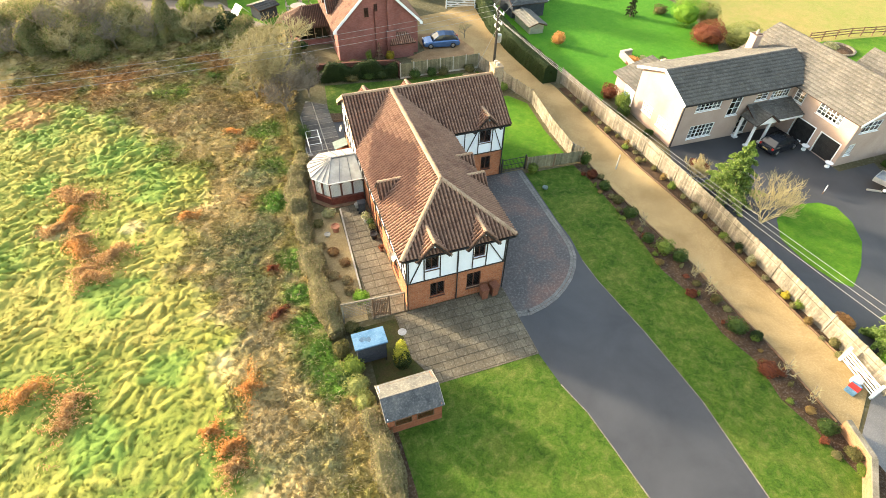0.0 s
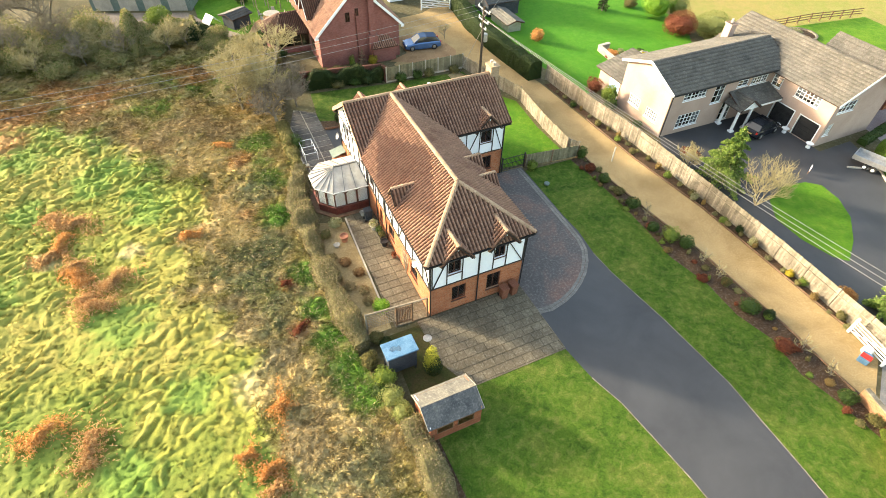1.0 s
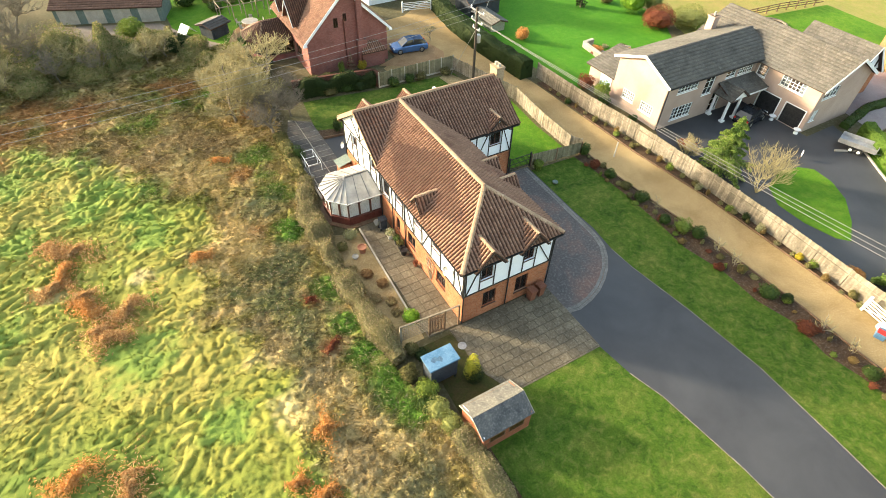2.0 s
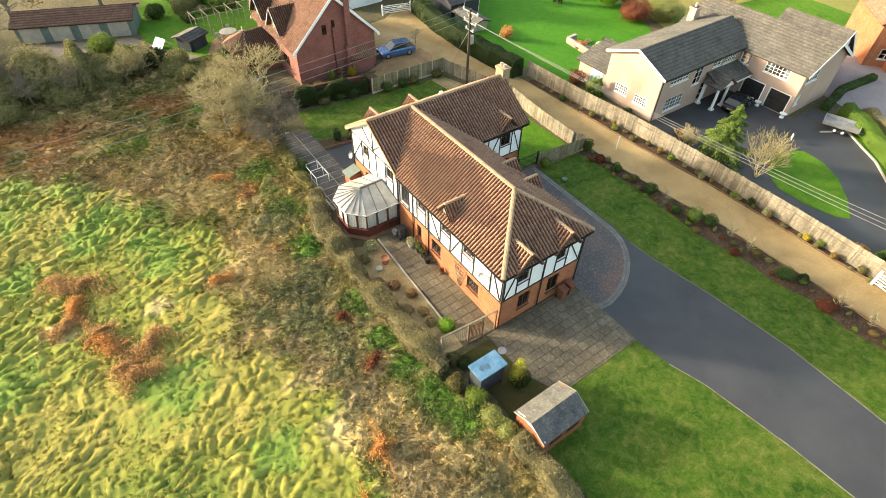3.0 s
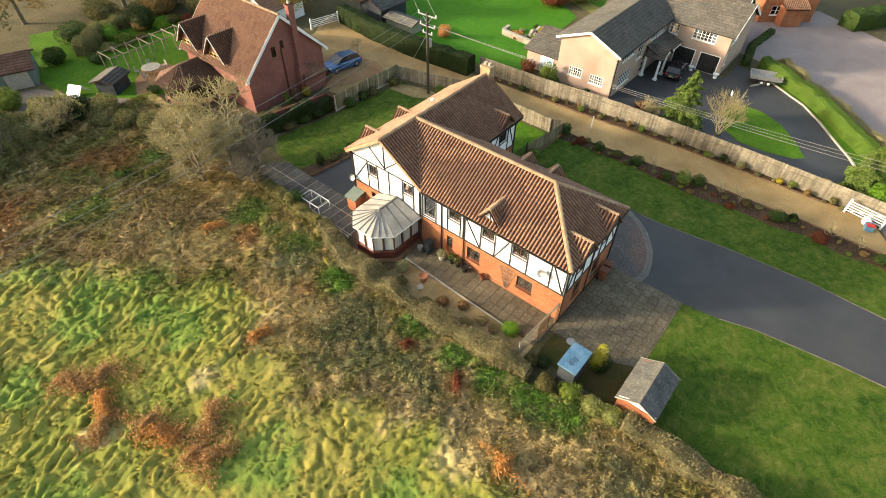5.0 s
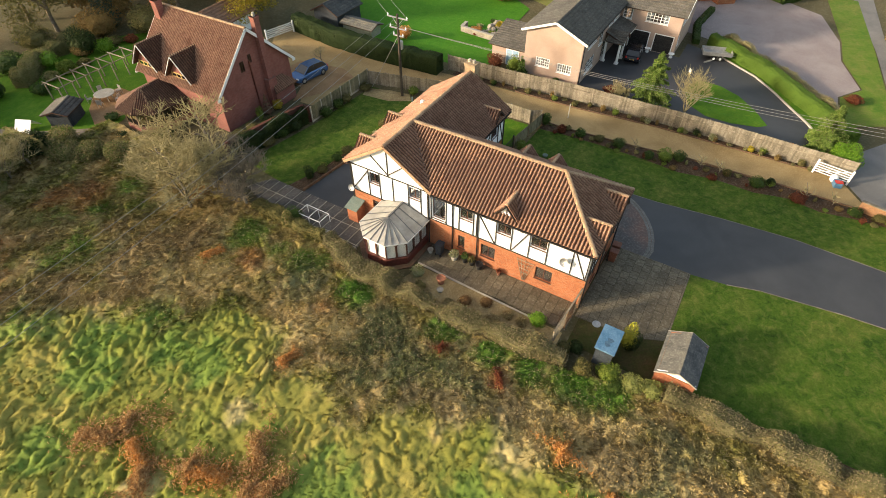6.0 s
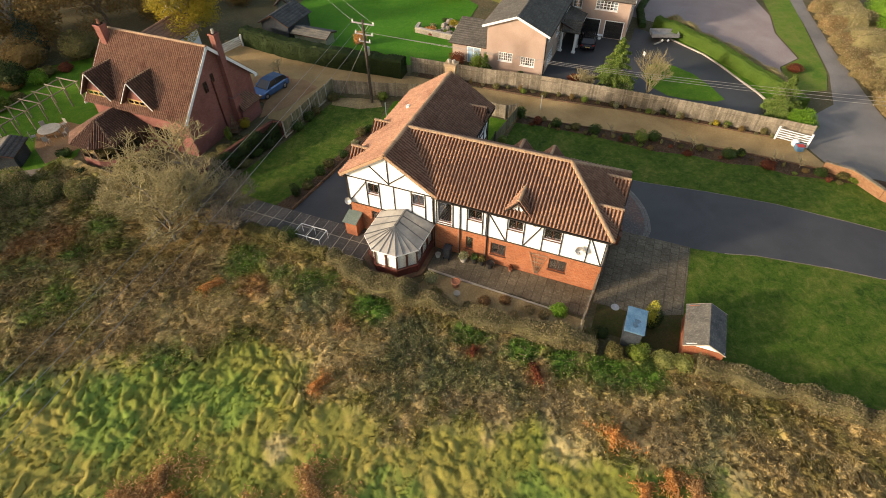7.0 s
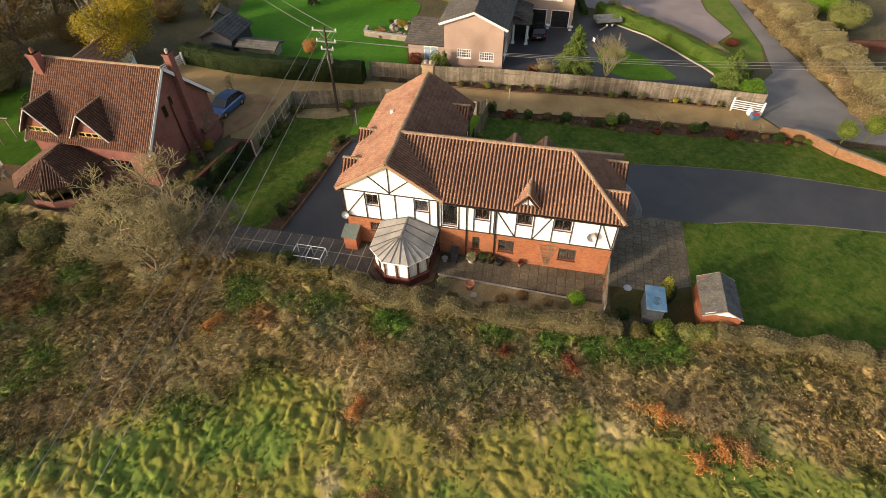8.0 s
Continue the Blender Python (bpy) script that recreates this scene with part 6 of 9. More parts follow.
# ---------------------------------------------------------------- the orange house beyond
def orange_house(x0, y0, turn, label):
    h = thing("house", (x0, y0, lie(x0, y0)), turn, label, "house")
    f = Face((0, 0, 0), (1, 0, 0), (0, 1, 0))
    hs = [(1.2, 2.6, 0.9, 2.1), (4.0, 5.4, 0.9, 2.1), (1.2, 2.6, 3.3, 4.3), (4.0, 5.4, 3.3, 4.3)]
    f.wall("wall", 0, 7, -0.3, 4.9, hs, "brick", h)
    Face((0, 0, 0), (0, 1, 0), (1, 0, 0)).wall("wall", 0.006, 8.994, -0.3, 4.9, [], "brick", h)
    Face((7, 0, 0), (0, 1, 0), (-1, 0, 0)).wall("wall", 0.006, 8.994, -0.3, 4.9, [], "brick", h)
    Face((0, 9, 0), (1, 0, 0), (0, -1, 0)).wall("wall", 0, 7, -0.3, 4.9, [], "brick", h)
    simple_gable(f, [(0, 4.9), (7, 4.9), (3.5, 7.9)], "brick", h)
    for u0, u1, a, b in hs:
        window(f, u0, u1, a, b, h, "whiteframe", 2, (0, 1), inset=0.05)
    for x, o in ((-0.4, 0), (7.4, 0)):
        slope(h, "roof", [(x, -0.4, 4.75), (x, 9.4, 4.75), (3.5, 9.4, 8.05), (3.5, -0.4, 8.05)], "tile")
    ridge_line(h, (3.5, -0.4, 8.05), (3.5, 9.4, 8.05))
    bm = boxes((2.2, 4.8, -1.6, 0, -0.3, 2.3))
    part("porch", bm, "brick", h)
    slope(h, "porch_roof", [(2.0, -1.9, 2.3), (5.0, -1.9, 2.3), (5.0, 0, 3.1), (2.0, 0, 3.1)], "tile")
    return h


def timbered_garage():
    """A garage wing with a half-timbered gable over its door."""
    t = thing("garage", (49.9, 6.0, -0.5), 0, "brick garage with grey tiled roof and half-timbered white gable", "garage")
    L, W, e, r = 5.8, 6.8, 2.7, 5.7
    f = Face((0, 0, 0), (1, 0, 0), (0, 1, 0))
    f.wall("wall", 0, L, -0.1, e, [(1.2, 4.6, -0.1, 2.2)], "brick", t)
    for x, d in ((0, 1), (L, -1)):
        Face((x, 0, 0), (0, 1, 0), (d, 0, 0)).wall("wall", 0.006, W - 0.006, -0.1, e, [], "brick", t)
    Face((0, W, 0), (1, 0, 0), (0, -1, 0)).wall("wall", 0, L, -0.1, e, [], "brick", t)
    for y, d in ((0, 1), (W, -1)):
        simple_gable(Face((0, y, 0), (1, 0, 0), (0, d, 0)), [(0, e), (L, e), (L / 2, r - 0.1)], "white", t)
    for a, b in (((0.1, e + 0.08), (L - 0.1, e + 0.08)), ((L / 2, e), (L / 2, r - 0.2)), ((1.4, e), (1.4, e + 1.4)), ((L - 1.4, e), (L - 1.4, e + 1.4))):
        bm = bmesh.new()
        bar(bm, (a[0], -0.05, a[1]), (b[0], -0.05, b[1]), 0.06, 0.16, up=(0, 1, 0))
        part("timber", bm, "timber", t, "black timber")
    bm = bmesh.new()
    f.slab(bm, 1.2, 4.6, 0.1, 0.15, -0.05, 2.2)
    part("garage_door", bm, "mahog", t, "dark red garage door")
    for x in (-0.4, L + 0.4):
        slope(t, "roof", [(x, -0.4, e - 0.3), (x, W + 0.4, e - 0.3), (L / 2, W + 0.4, r), (L / 2, -0.4, r)], "greytile2", flat=True, w=0.42, g=0.38)
        bm = bmesh.new()
        bar(bm, (x, -0.43, e - 0.35), (L / 2, -0.43, r - 0.05), 0.04, 0.24)
        part("bargeboard", bm, "whiteframe", t, "white bargeboard")


timbered_garage()
orange_house(60.5, 5.5, -50, "orange brick house with brown tiled roof beyond the mauve drive")


# ---------------------------------------------------------------- fences and walls
def fence(pts, height, material, label, bay=1.83, post="concrete", board=0.13, name="fence", gravel=True):
    t = thing(name, (*pts[0], lie(*pts[0])), 0, label, "fence")
    o = t.matrix_world.translation
    meshes = {}
    for a, b in zip(pts, pts[1:]):
        a, b = Vector(a), Vector(b)
        L = (b - a).length
        n = max(1, round(L / bay))
        w = L / n
        ang = math.degrees(math.atan2(b.y - a.y, b.x - a.x))
        key = (round(w, 2), height)
        k = max(4, round((w - 0.1) / board))
        bw = (w - 0.1) / k
        base = 0.16 if gravel else 0.04
        if key not in meshes:
            def keep(nm, bm, mat):
                me = mesh_of(bm, nm)
                me.materials.append(M[mat])
                return me
            meshes[key] = keep("rail", boxes((0.02, w - 0.02, 0.026, 0.06, height * 0.7, height * 0.7 + 0.07)), material)
            meshes[key, "p"] = keep("post", boxes((-0.055, 0.055, -0.055, 0.055, -0.3, height + 0.05), bevel=0.008), post)
            meshes[key, "g"] = keep("gravel_board", boxes((0.05, w - 0.05, -0.025, 0.025, -0.15, 0.16)), "concrete")
            for q in range(5):
                meshes[key, q] = keep("board", boxes((-0.004, bw + 0.004, -0.011, 0.011, base, height - 0.008 * q)), material)
        rs = random.Random(round(L * 10))
        for i in range(n + 1):
            p = a.lerp(b, i / n)
            z = lie(p.x, p.y)
            tilt = random.Random(i * 7 + n).uniform(-0.6, 0.6)
            for kind, nm in ((key, "rail"), ((key, "p"), "post"), ((key, "g"), "gravel_board")):
                if (i == n and nm != "post") or (nm == "gravel_board" and not gravel):
                    continue
                ob = new(nm, meshes[kind])
                ob.parent = t
                ob.matrix_basis = pose(p.x - o.x, p.y - o.y, z - o.z, 0, tilt, ang)
            for j in range(k if i < n else 0):
                ob = new("board", meshes[key, rs.randint(0, 4)])
                ob.parent = t
                ob.matrix_basis = pose(p.x - o.x, p.y - o.y, z - o.z, 0, tilt, ang) @ pose(0.05 + bw * j, 0.012 if j % 2 else -0.012, 0)
    return t


fence([(25.25, -14.8), (25.75, -5.0), (25.85, 2.0), (25.7, 11.0), (25.1, 17.0), (24.8, 25.0)], 1.75, "fence", "tall weathered timber board fence along the lane", bay=2.4, post="fence", board=0.16, gravel=False)
fence([(17.3, 30.6), (18.4, 26.5), (19.7, 22.0), (19.1, 16.6), (18.95, 12.4), (19.5, 11.5)], 1.5, "fence", "pale timber panel fence beside the gravel lane", bay=2.0, post="fence", board=0.16, gravel=False)
fence([(8.3, 30.6), (17.3, 30.6)], 1.65, "fencegrey", "mossy grey-green timber fence at the back lawn", bay=1.5)
fence([(14.2, 11.9), (19.4, 11.35)], 1.25, "fencegrey", "low mossy timber fence across the end of the lawn", bay=2.6, post="wood", gravel=False)


def masonry_wall(pts, height, width, material, label, name="garden_wall"):
    t = thing(name, (*pts[0], lie(*pts[0])), 0, label, "wall")
    o = t.matrix_world.translation
    bm, cap = bmesh.new(), bmesh.new()
    for a, b in zip(pts, pts[1:]):
        a, b = Vector((*a, lie(*a))) - o, Vector((*b, lie(*b))) - o
        up = Vector((0, 0, height / 2 - 0.1))
        bar(bm, a + up, b + up, width, height + 0.2)
        top = Vector((0, 0, height + 0.035))
        bar(cap, a + top, b + top, width + 0.06, 0.07)
    part("wall_body", bm, material, t)
    part("coping", cap, "brick_dark" if material == "brick_dark" else "edge" if material == "brick_brown" else "concrete", t)
    return t


masonry_wall([(-0.2, 33.0), (4.0, 32.4), (8.1, 31.6), (8.3, 30.7)], 1.6, 0.24, "brick_dark", "dark red brick garden wall behind the back lawn")
masonry_wall([(20.9, -15.5), (20.4, -17.6), (18.2, -19.5), (16.2, -22.5), (14, -26)], 0.9, 0.24, "brick_brown", "low brown brick boundary wall curving beside the road")
masonry_wall([(41.0, -25.9), (42.2, -33.0), (43, -40)], 1.2, 0.3, "brick_dark", "low red brick wall beyond the road")


def kerb(pts, material, label, w=0.12, h=0.07, name="edging"):
    t = thing(name, (*pts[0], lie(*pts[0])), 0, label, "edging")
    o = t.matrix_world.translation
    for a, b in zip(pts, pts[1:]):
        a, b = Vector((*a, lie(*a))) - o, Vector((*b, lie(*b))) - o
        n = max(1, round((b - a).length / 0.9))
        for i in range(n):
            bm = bmesh.new()
            z = Vector((0, 0, h / 2 - 0.02))
            bar(bm, a.lerp(b, i / n) + z, a.lerp(b, (i + 0.985) / n) + z, w, h + 0.04)
            part("kerb_stone", bm, material, t)
    return t


kerb([(-2.25, 11.6), (-2.45, 6.8), (-2.6, 2.6)], "concrete", "pale stone edging between path and border")
kerb([(41.8, 0.6), (44.2, -0.9), (42.4, -3.3), (41.2, -5.0), (38.6, -7.2), (35.8, -9.2), (33.5, -10.9), (29.5, -13.1)], "concrete", "pale kerb round the dark forecourt", 0.16, 0.14, "kerb")
kerb([(7.0, -8.0), (7.6, -10.1), (8.2, -15.2), (8.6, -24)], "edge", "thin pale edging between lawn and drive", 0.07, 0.03)
kerb([(13.4, 0.6), (13.45, -1.5), (14.05, -6.4), (14.4, -11.6), (14.1, -17.2), (13.55, -24)], "edge", "thin edging between drive and lawn strip", 0.06, 0.02)
kerb([(20.05, 11.0), (19.95, 9.3), (20.25, 5.3), (20.45, 2.4), (21.05, -2.3), (21.05, -6.2), (21.2, -10), (21.0, -15.2)], "wood", "low timber edging along the lane", 0.08, 0.12)
kerb([(24.15, 16.4), (24.3, 9.1), (25.0, 1.7), (25.0, -4.6), (25.0, -9.4), (25.1, -13.8)], "wood", "timber edging under the tall fence", 0.08, 0.1)
kerb([(-3.5, 16.3), (-3.5, 25.3)], "concrete", "pale edging of the slab terrace", 0.12, 0.2)
kerb([(-0.25, 24.3), (5.4, 23.7), (10.3, 23.4), (12.4, 22.9)], "wood", "low brown edging round the back yard", 0.1, 0.2)


# ---------------------------------------------------------------- sheds and garden things
def garden_shed():
    t = thing("garden_shed", (-2.0, -6.65, 0), 0, "red-brown boarded garden shed with grey felt roof on the lawn", "shed")
    x0, x1, y0, y1, e, r = -1.5, 1.55, -1.05, 1.1, 1.62, 2.2
    bm = bmesh.new()
    for i in range(11):
        z0, z1 = 0.08 + i * 0.134, 0.08 + (i + 1) * 0.134
        for a in ((x0, x1, y0 - 0.012, y0 + 0.03), (x0, x1, y1 - 0.03, y1 + 0.012), (x0 - 0.012, x0 + 0.03, y0, y1), (x1 - 0.03, x1 + 0.012, y0, y1)):
            box(bm, a[0], a[1], a[2], a[3], z0, z1 - 0.012)
    tagged(part("cladding", bm, "shedwood", t, "red-brown shiplap boards"), kind="stuff")
    part("lining", boxes((x0 + 0.035, x1 - 0.035, y0 + 0.035, y1 - 0.035, 0.02, e)), "wood", t)
    for x in (x0, x1):
        f = Face((x, 0, 0), (0, 1, 0), (1 if x < 0 else -1, 0, 0))
        simple_gable(f, [(y0, e), (y1, e), (0, r - 0.03)], "white" if x < 0 else "shedwood", t, -0.01, 0.03, "gable_board")
    for s, mat, run in ((-1, "feltdark", 1.12), (1, "felt", 1.25)):
        bm = bmesh.new()
        ye = s * run
        ze = r - 0.02 - (r - e) * run / 1.08
        c = [Vector((x0 - 0.12, 0, r)), Vector((x1 + 0.12, 0, r)), Vector((x1 + 0.12, ye, ze)), Vector((x0 - 0.12, ye, ze))]
        v = [bm.verts.new(q) for q in c]
        w = [bm.verts.new(q - Vector((0, 0, 0.03))) for q in c]
        bm.faces.new(v), bm.faces.new(w[::-1])
        for q in range(4):
            bm.faces.new((v[q], w[q], w[(q + 1) % 4], v[(q + 1) % 4]))
        bmesh.ops.recalc_face_normals(bm, faces=bm.faces[:])
        part("roof", bm, mat, t, "grey mineral felt")
    for x in (x0 - 0.13, x1 + 0.13):
        for s in (-1, 1):
            bm = bmesh.new()
            run = 1.12 if s < 0 else 1.25
            bar(bm, (x, 0, r - 0.04), (x, s * run, r - 0.04 - (r - e) * run / 1.08), 0.02, 0.07, up=(0, 0, 1))
            part("bargeboard", bm, "concrete", t, "pale bargeboard")
    for x in (-1.1, 0.15):
        bm = boxes((x, x + 0.9, y0 - 0.03, y0 - 0.01, 0.85, 1.35))
        w = part("window", bm, "glass", t)
        bm = boxes((x - 0.04, x, y0 - 0.04, y0, 0.8, 1.4), (x + 0.9, x + 0.94, y0 - 0.04, y0, 0.8, 1.4), (x, x + 0.9, y0 - 0.04, y0, 0.8, 0.85), (x, x + 0.9, y0 - 0.04, y0, 1.35, 1.4))
        part("window_frame", bm, "wood", w)
    part("bearer", boxes((x0, x1, y0, y1, 0, 0.07)), "wood", t)


garden_shed()


def blue_shed():
    t = thing("tank_shed", (-3.2, -2.55, 0), 0, "small navy shed with pale blue flat roof beside the hedge", "shed")
    bm = boxes((-0.85, 0.85, -0.5, 0.5, 0.35, 1.92))
    part("body", bm, "navy", t)
    for i in range(8):
        for y in (-0.516, 0.502):
            part("board", boxes((-0.87, 0.87, y, y + 0.014, 0.38 + i * 0.19, 0.38 + i * 0.19 + 0.17)), "navy", t)
    bm = boxes((-0.98, 0.98, -0.6, 0.6, 1.93, 2.05), bevel=0.015)
    roof = part("roof", bm, "bluebin", t, "pale blue roof sheet")
    bm = bmesh.new()
    ring = [(-0.62, 0.02), (-0.5, -0.16), (-0.28, -0.1), (-0.05, -0.3), (0.08, -0.12), (0.02, 0.12), (-0.16, 0.05), (-0.3, 0.2), (-0.48, 0.16)]
    low, top = ([bm.verts.new((x, y, z)) for x, y in ring] for z in (2.04, 2.06))
    bm.faces.new(top)
    for i in range(len(ring)):
        bm.faces.new((low[i], low[i - 1], top[i - 1], top[i]))
    bmesh.ops.recalc_face_normals(bm, faces=bm.faces[:])
    part("patch", bm, "patchblue", roof, "dark torn patch in the sheet")
    for x in (-0.8, 0.8):
        for y in (-0.45, 0.45):
            part("leg", boxes((x - 0.05, x + 0.05, y - 0.05, y + 0.05, 0, 0.4)), "black", t)


blue_shed()


def side_gate():
    t = thing("side_gate", (-4.25, 0.5, 0), 0, "pale trellis screen and dark wooden gate beside the house corner", "gate")
    part("top_rail", boxes((-0.05, 4.05, -0.05, 0.05, 1.9, 1.98, pose(0, 0, 0, 0, 0, -4))), "fence", t, "pale capping rail")
    for x in (0, 1.95, 3.0, 4.0):
        part("post", boxes((x - 0.05, x + 0.05, -0.05 - x * 0.07, 0.05 - x * 0.07, 0, 1.95)), "fence" if x < 1 else "wood", t)
    bm = bmesh.new()
    for i in range(14):
        box(bm, 0.05 + i * 0.136, 0.07 + i * 0.136, -0.02, 0.0, 0.5, 1.88, pose(0, 0, 0, 0, 0, -4))
    for i in range(9):
        box(bm, 0.05, 1.92, 0.0, 0.02, 0.55 + i * 0.155, 0.575 + i * 0.155, pose(0, 0, 0, 0, 0, -4))
    tagged(part("trellis", bm, "fence", t, "pale lattice panel"), kind="stuff")
    bm = bmesh.new()
    for i in range(9):
        box(bm, 2.0 + i * 0.108, 2.06 + i * 0.108, -0.02, 0.01, 0.1, 1.75, pose(0, 0, 0, 0, 0, -4))
    for z in (0.25, 1.5):
        box(bm, 2.0, 2.95, -0.05, -0.02, z, z + 0.1, pose(0, 0, 0, 0, 0, -4))
    bar(bm, (2.05, -0.17, 0.3), (2.9, -0.23, 1.5), 0.03, 0.08, up=(0, 1, 0))
    part("gate_leaf", bm, "wood", t, "dark slatted gate leaf")


side_gate()


def pot(at, r, h, material, label, plant=None, seed=0, name="plant_pot"):
    t = thing(name, (*at, lie(*at) + 0.02), 0, label, "pot")
    part("pot", lathe([(r * 0.72, 0), (r * 0.85, h * 0.5), (r, h * 0.88), (r * 1.12, h * 0.88), (r * 1.12, h), (r * 0.95, h), (r * 0.9, h * 0.85)]), material, t, smooth=False)
    if plant:
        rs = np.random.RandomState(seed)
        bl = [(0, 0, h + r * 0.7, r * 1.3, r * 1.3, r)]
        p, d = clump_points(bl, 220, rs, 0.2)
        part("plant", leaves("plant", p, r * 0.3, rs, out=d), plant, t)
    return t


pot((-3.05, 9.2), 0.3, 0.55, "terracotta", "terracotta pot in the gravel border")
pot((-3.75, 8.85), 0.22, 0.22, "concrete", "low pale stone bowl in the border")
pot((-0.45, 8.75), 0.22, 0.45, "black", "black planter against the house wall", "green", 3)
pot((-0.45, 8.2), 0.22, 0.45, "black", "black planter against the house wall", "olive", 4)
pot((-0.5, 7.55), 0.27, 0.5, "black", "wide black planter against the house wall")
pot((-0.6, 9.55), 0.28, 0.4, "concrete", "pot of pale winter plants by the wall", "flower", 5)
pot((-0.9, 12.0 - 0.6), 0.2, 0.35, "concrete", "grey pot beside the conservatory")
pot((-0.3, 6.1), 0.16, 0.3, "terracotta", "small terracotta pot by the wall", "redleaf", 6)


def wheelie_bin(x, y, turn, material, label):
    t = thing("wheelie_bin", (x, y, lie(x, y) + 0.02), turn, label, "bin", "bins by the house")
    bm = boxes((-0.25, 0.25, -0.28, 0.28, 0.06, 0.98))
    for v in bm.verts:
        if v.co.z < 0.5:
            v.co.x *= 0.8
            v.co.y *= 0.8
    part("body", bm, material, t)
    part("lid", boxes((-0.28, 0.28, -0.32, 0.3, 0.98, 1.05), bevel=0.02), material, t)
    for s in (-0.2, 0.2):
        bm = bmesh.new()
        tube(bm, (s - 0.03, 0.27, 0.09), (s + 0.03, 0.27, 0.09), 0.09, n=12)
        part("wheel", bm, "rubber", t)
    return t


M["binbrown"] = surf("brown_plastic", (0.16, 0.06, 0.035), (0.22, 0.085, 0.05), 2, 14, 0.5, 0.1)
wheelie_bin(5.15, -0.35, 0, "binbrown", "brown wheelie bin against the brick gable end")
wheelie_bin(5.9, -0.3, 4, "binbrown", "brown wheelie bin against the brick gable end")
wheelie_bin(-0.65, 10.75, 90, "navy", "dark blue wheelie bin by the conservatory")


def drain_cover(x, y):
    t = thing("drain_cover", (x, y, 0.03), 0, "round pale manhole cover in the slab patio", "drain cover")
    part("cover", lathe([(0.28, 0), (0.28, 0.012), (0.24, 0.014), (0.24, 0.008), (0.05, 0.008)], 20), "metal", t)


drain_cover(-0.9, -1.35)


def oil_tank_box():
    t = thing("meter_cupboard", (-0.75, 18.4, 0), 0, "red-brown timber cupboard with grey-green sloping lid against the gable", "cupboard")
    part("body", boxes((-0.35, 0.65, -0.5, 0.45, 0.0, 1.3)), "shedwood", t)
    bm = bmesh.new()
    bar(bm, (-0.5, 0, 1.3), (0.68, 0, 1.62), 1.15, 0.05)
    part("lid", bm, "sage", t, "grey-green sloping lid")


oil_tank_box()


def satellite_dish(at, r, label):
    t = thing("satellite_dish", at, 0, label, "satellite dish")
    bm = lathe([(0.02, 0.0), (r * 0.6, 0.04), (r, 0.13), (r, 0.15), (r * 0.6, 0.06), (0.02, 0.02)], 18)
    bmesh.ops.rotate(bm, cent=(0, 0, 0), matrix=Euler((0, radians(-68), 0)).to_matrix(), verts=bm.verts)
    part("dish", bm, "metal", t)
    bm = bmesh.new()
    tube(bm, (0.0, 0, 0), (0.28, 0, -0.05), 0.02)
    tube(bm, (0, 0, -0.1), (-0.3, 0, -0.05), 0.012)
    part("arm", bm, "black", t)


satellite_dish((-0.3, 1.75, 3.72), 0.3, "pale satellite dish fixed to the white upper wall")
satellite_dish((-0.3, 18.7, 2.72), 0.28, "grey satellite dish at the gable corner")


def trellis_fan():
    t = thing("fan_trellis", (-0.06, 4.35, 0.25), 0, "pale wooden fan trellis against the brick wall", "trellis")
    for k in range(5):
        y = -0.62 + k * 0.31
        bm = bmesh.new()
        bar(bm, (0, y * 0.12, 0), (0, y, 2.0 - 0.12 * abs(y)), 0.02, 0.045, up=(1, 0, 0))
        part("slat", bm, "fence", t)
    for z in (0.7, 1.1, 1.5, 1.85):
        w = 0.1 + 0.52 * z / 2
        bm = bmesh.new()
        bar(bm, (-0.02, -w, z), (-0.02, w, z), 0.02, 0.04, up=(1, 0, 0))
        part("slat", bm, "fence", t)


trellis_fan()


def cold_frame():
    t = thing("garden_rack", (-2.6, 21.0, 0.03), 0, "white metal tube rack on the slab terrace", "rack")
    for a, b in (((-0.6, -1.1), (-0.6, 1.1)), ((0.5, -1.1), (0.5, 1.1)), ((-0.6, -1.1), (0.5, -1.1)), ((-0.6, 1.1), (0.5, 1.1)), ((-0.6, 0), (0.5, 0))):
        bm = bmesh.new()
        tube(bm, (*a, 0.8), (*b, 0.8), 0.025, n=6)
        part("rail", bm, "whiteframe", t)
    for x in (-0.6, 0.5):
        for y in (-1.1, 0, 1.1):
            bm = bmesh.new()
            tube(bm, (x, y, 0), (x, y, 0.8), 0.025, n=6)
            part("leg", bm, "whiteframe", t)


cold_frame()
part_stone = thing("stone_block", (-3.3, 19.3, 0.03), 10, "small white stone block at the terrace edge", "block")
part("block", boxes((-0.25, 0.25, -0.2, 0.2, 0, 0.2), bevel=0.03), "concrete", part_stone)


def lane_post(x, y, h, label, material="concrete"):
    t = thing("marker_post", (x, y, lie(x, y)), 0, label, "post")
    part("shaft", boxes((-0.05, 0.05, -0.05, 0.05, -0.1, h), bevel=0.01), material, t)
    part("cap", boxes((-0.06, 0.06, -0.06, 0.06, h, h + 0.03)), material, t)


lane_post(22.0, 9.6, 1.5, "slim pale post standing in the gravel lane")
lane_post(14.9, 23.3, 1.6, "thin pale post on the back lawn", "sage")
lawn_lamp = thing("lawn_light", (14.6, 8.9, lie(14.6, 8.9)), 0, "small dark green lawn light at the edge of the grass", "light")
part("bowl", lathe([(0.1, 0), (0.22, 0.08), (0.25, 0.2), (0.2, 0.24)]), "sage", lawn_lamp)


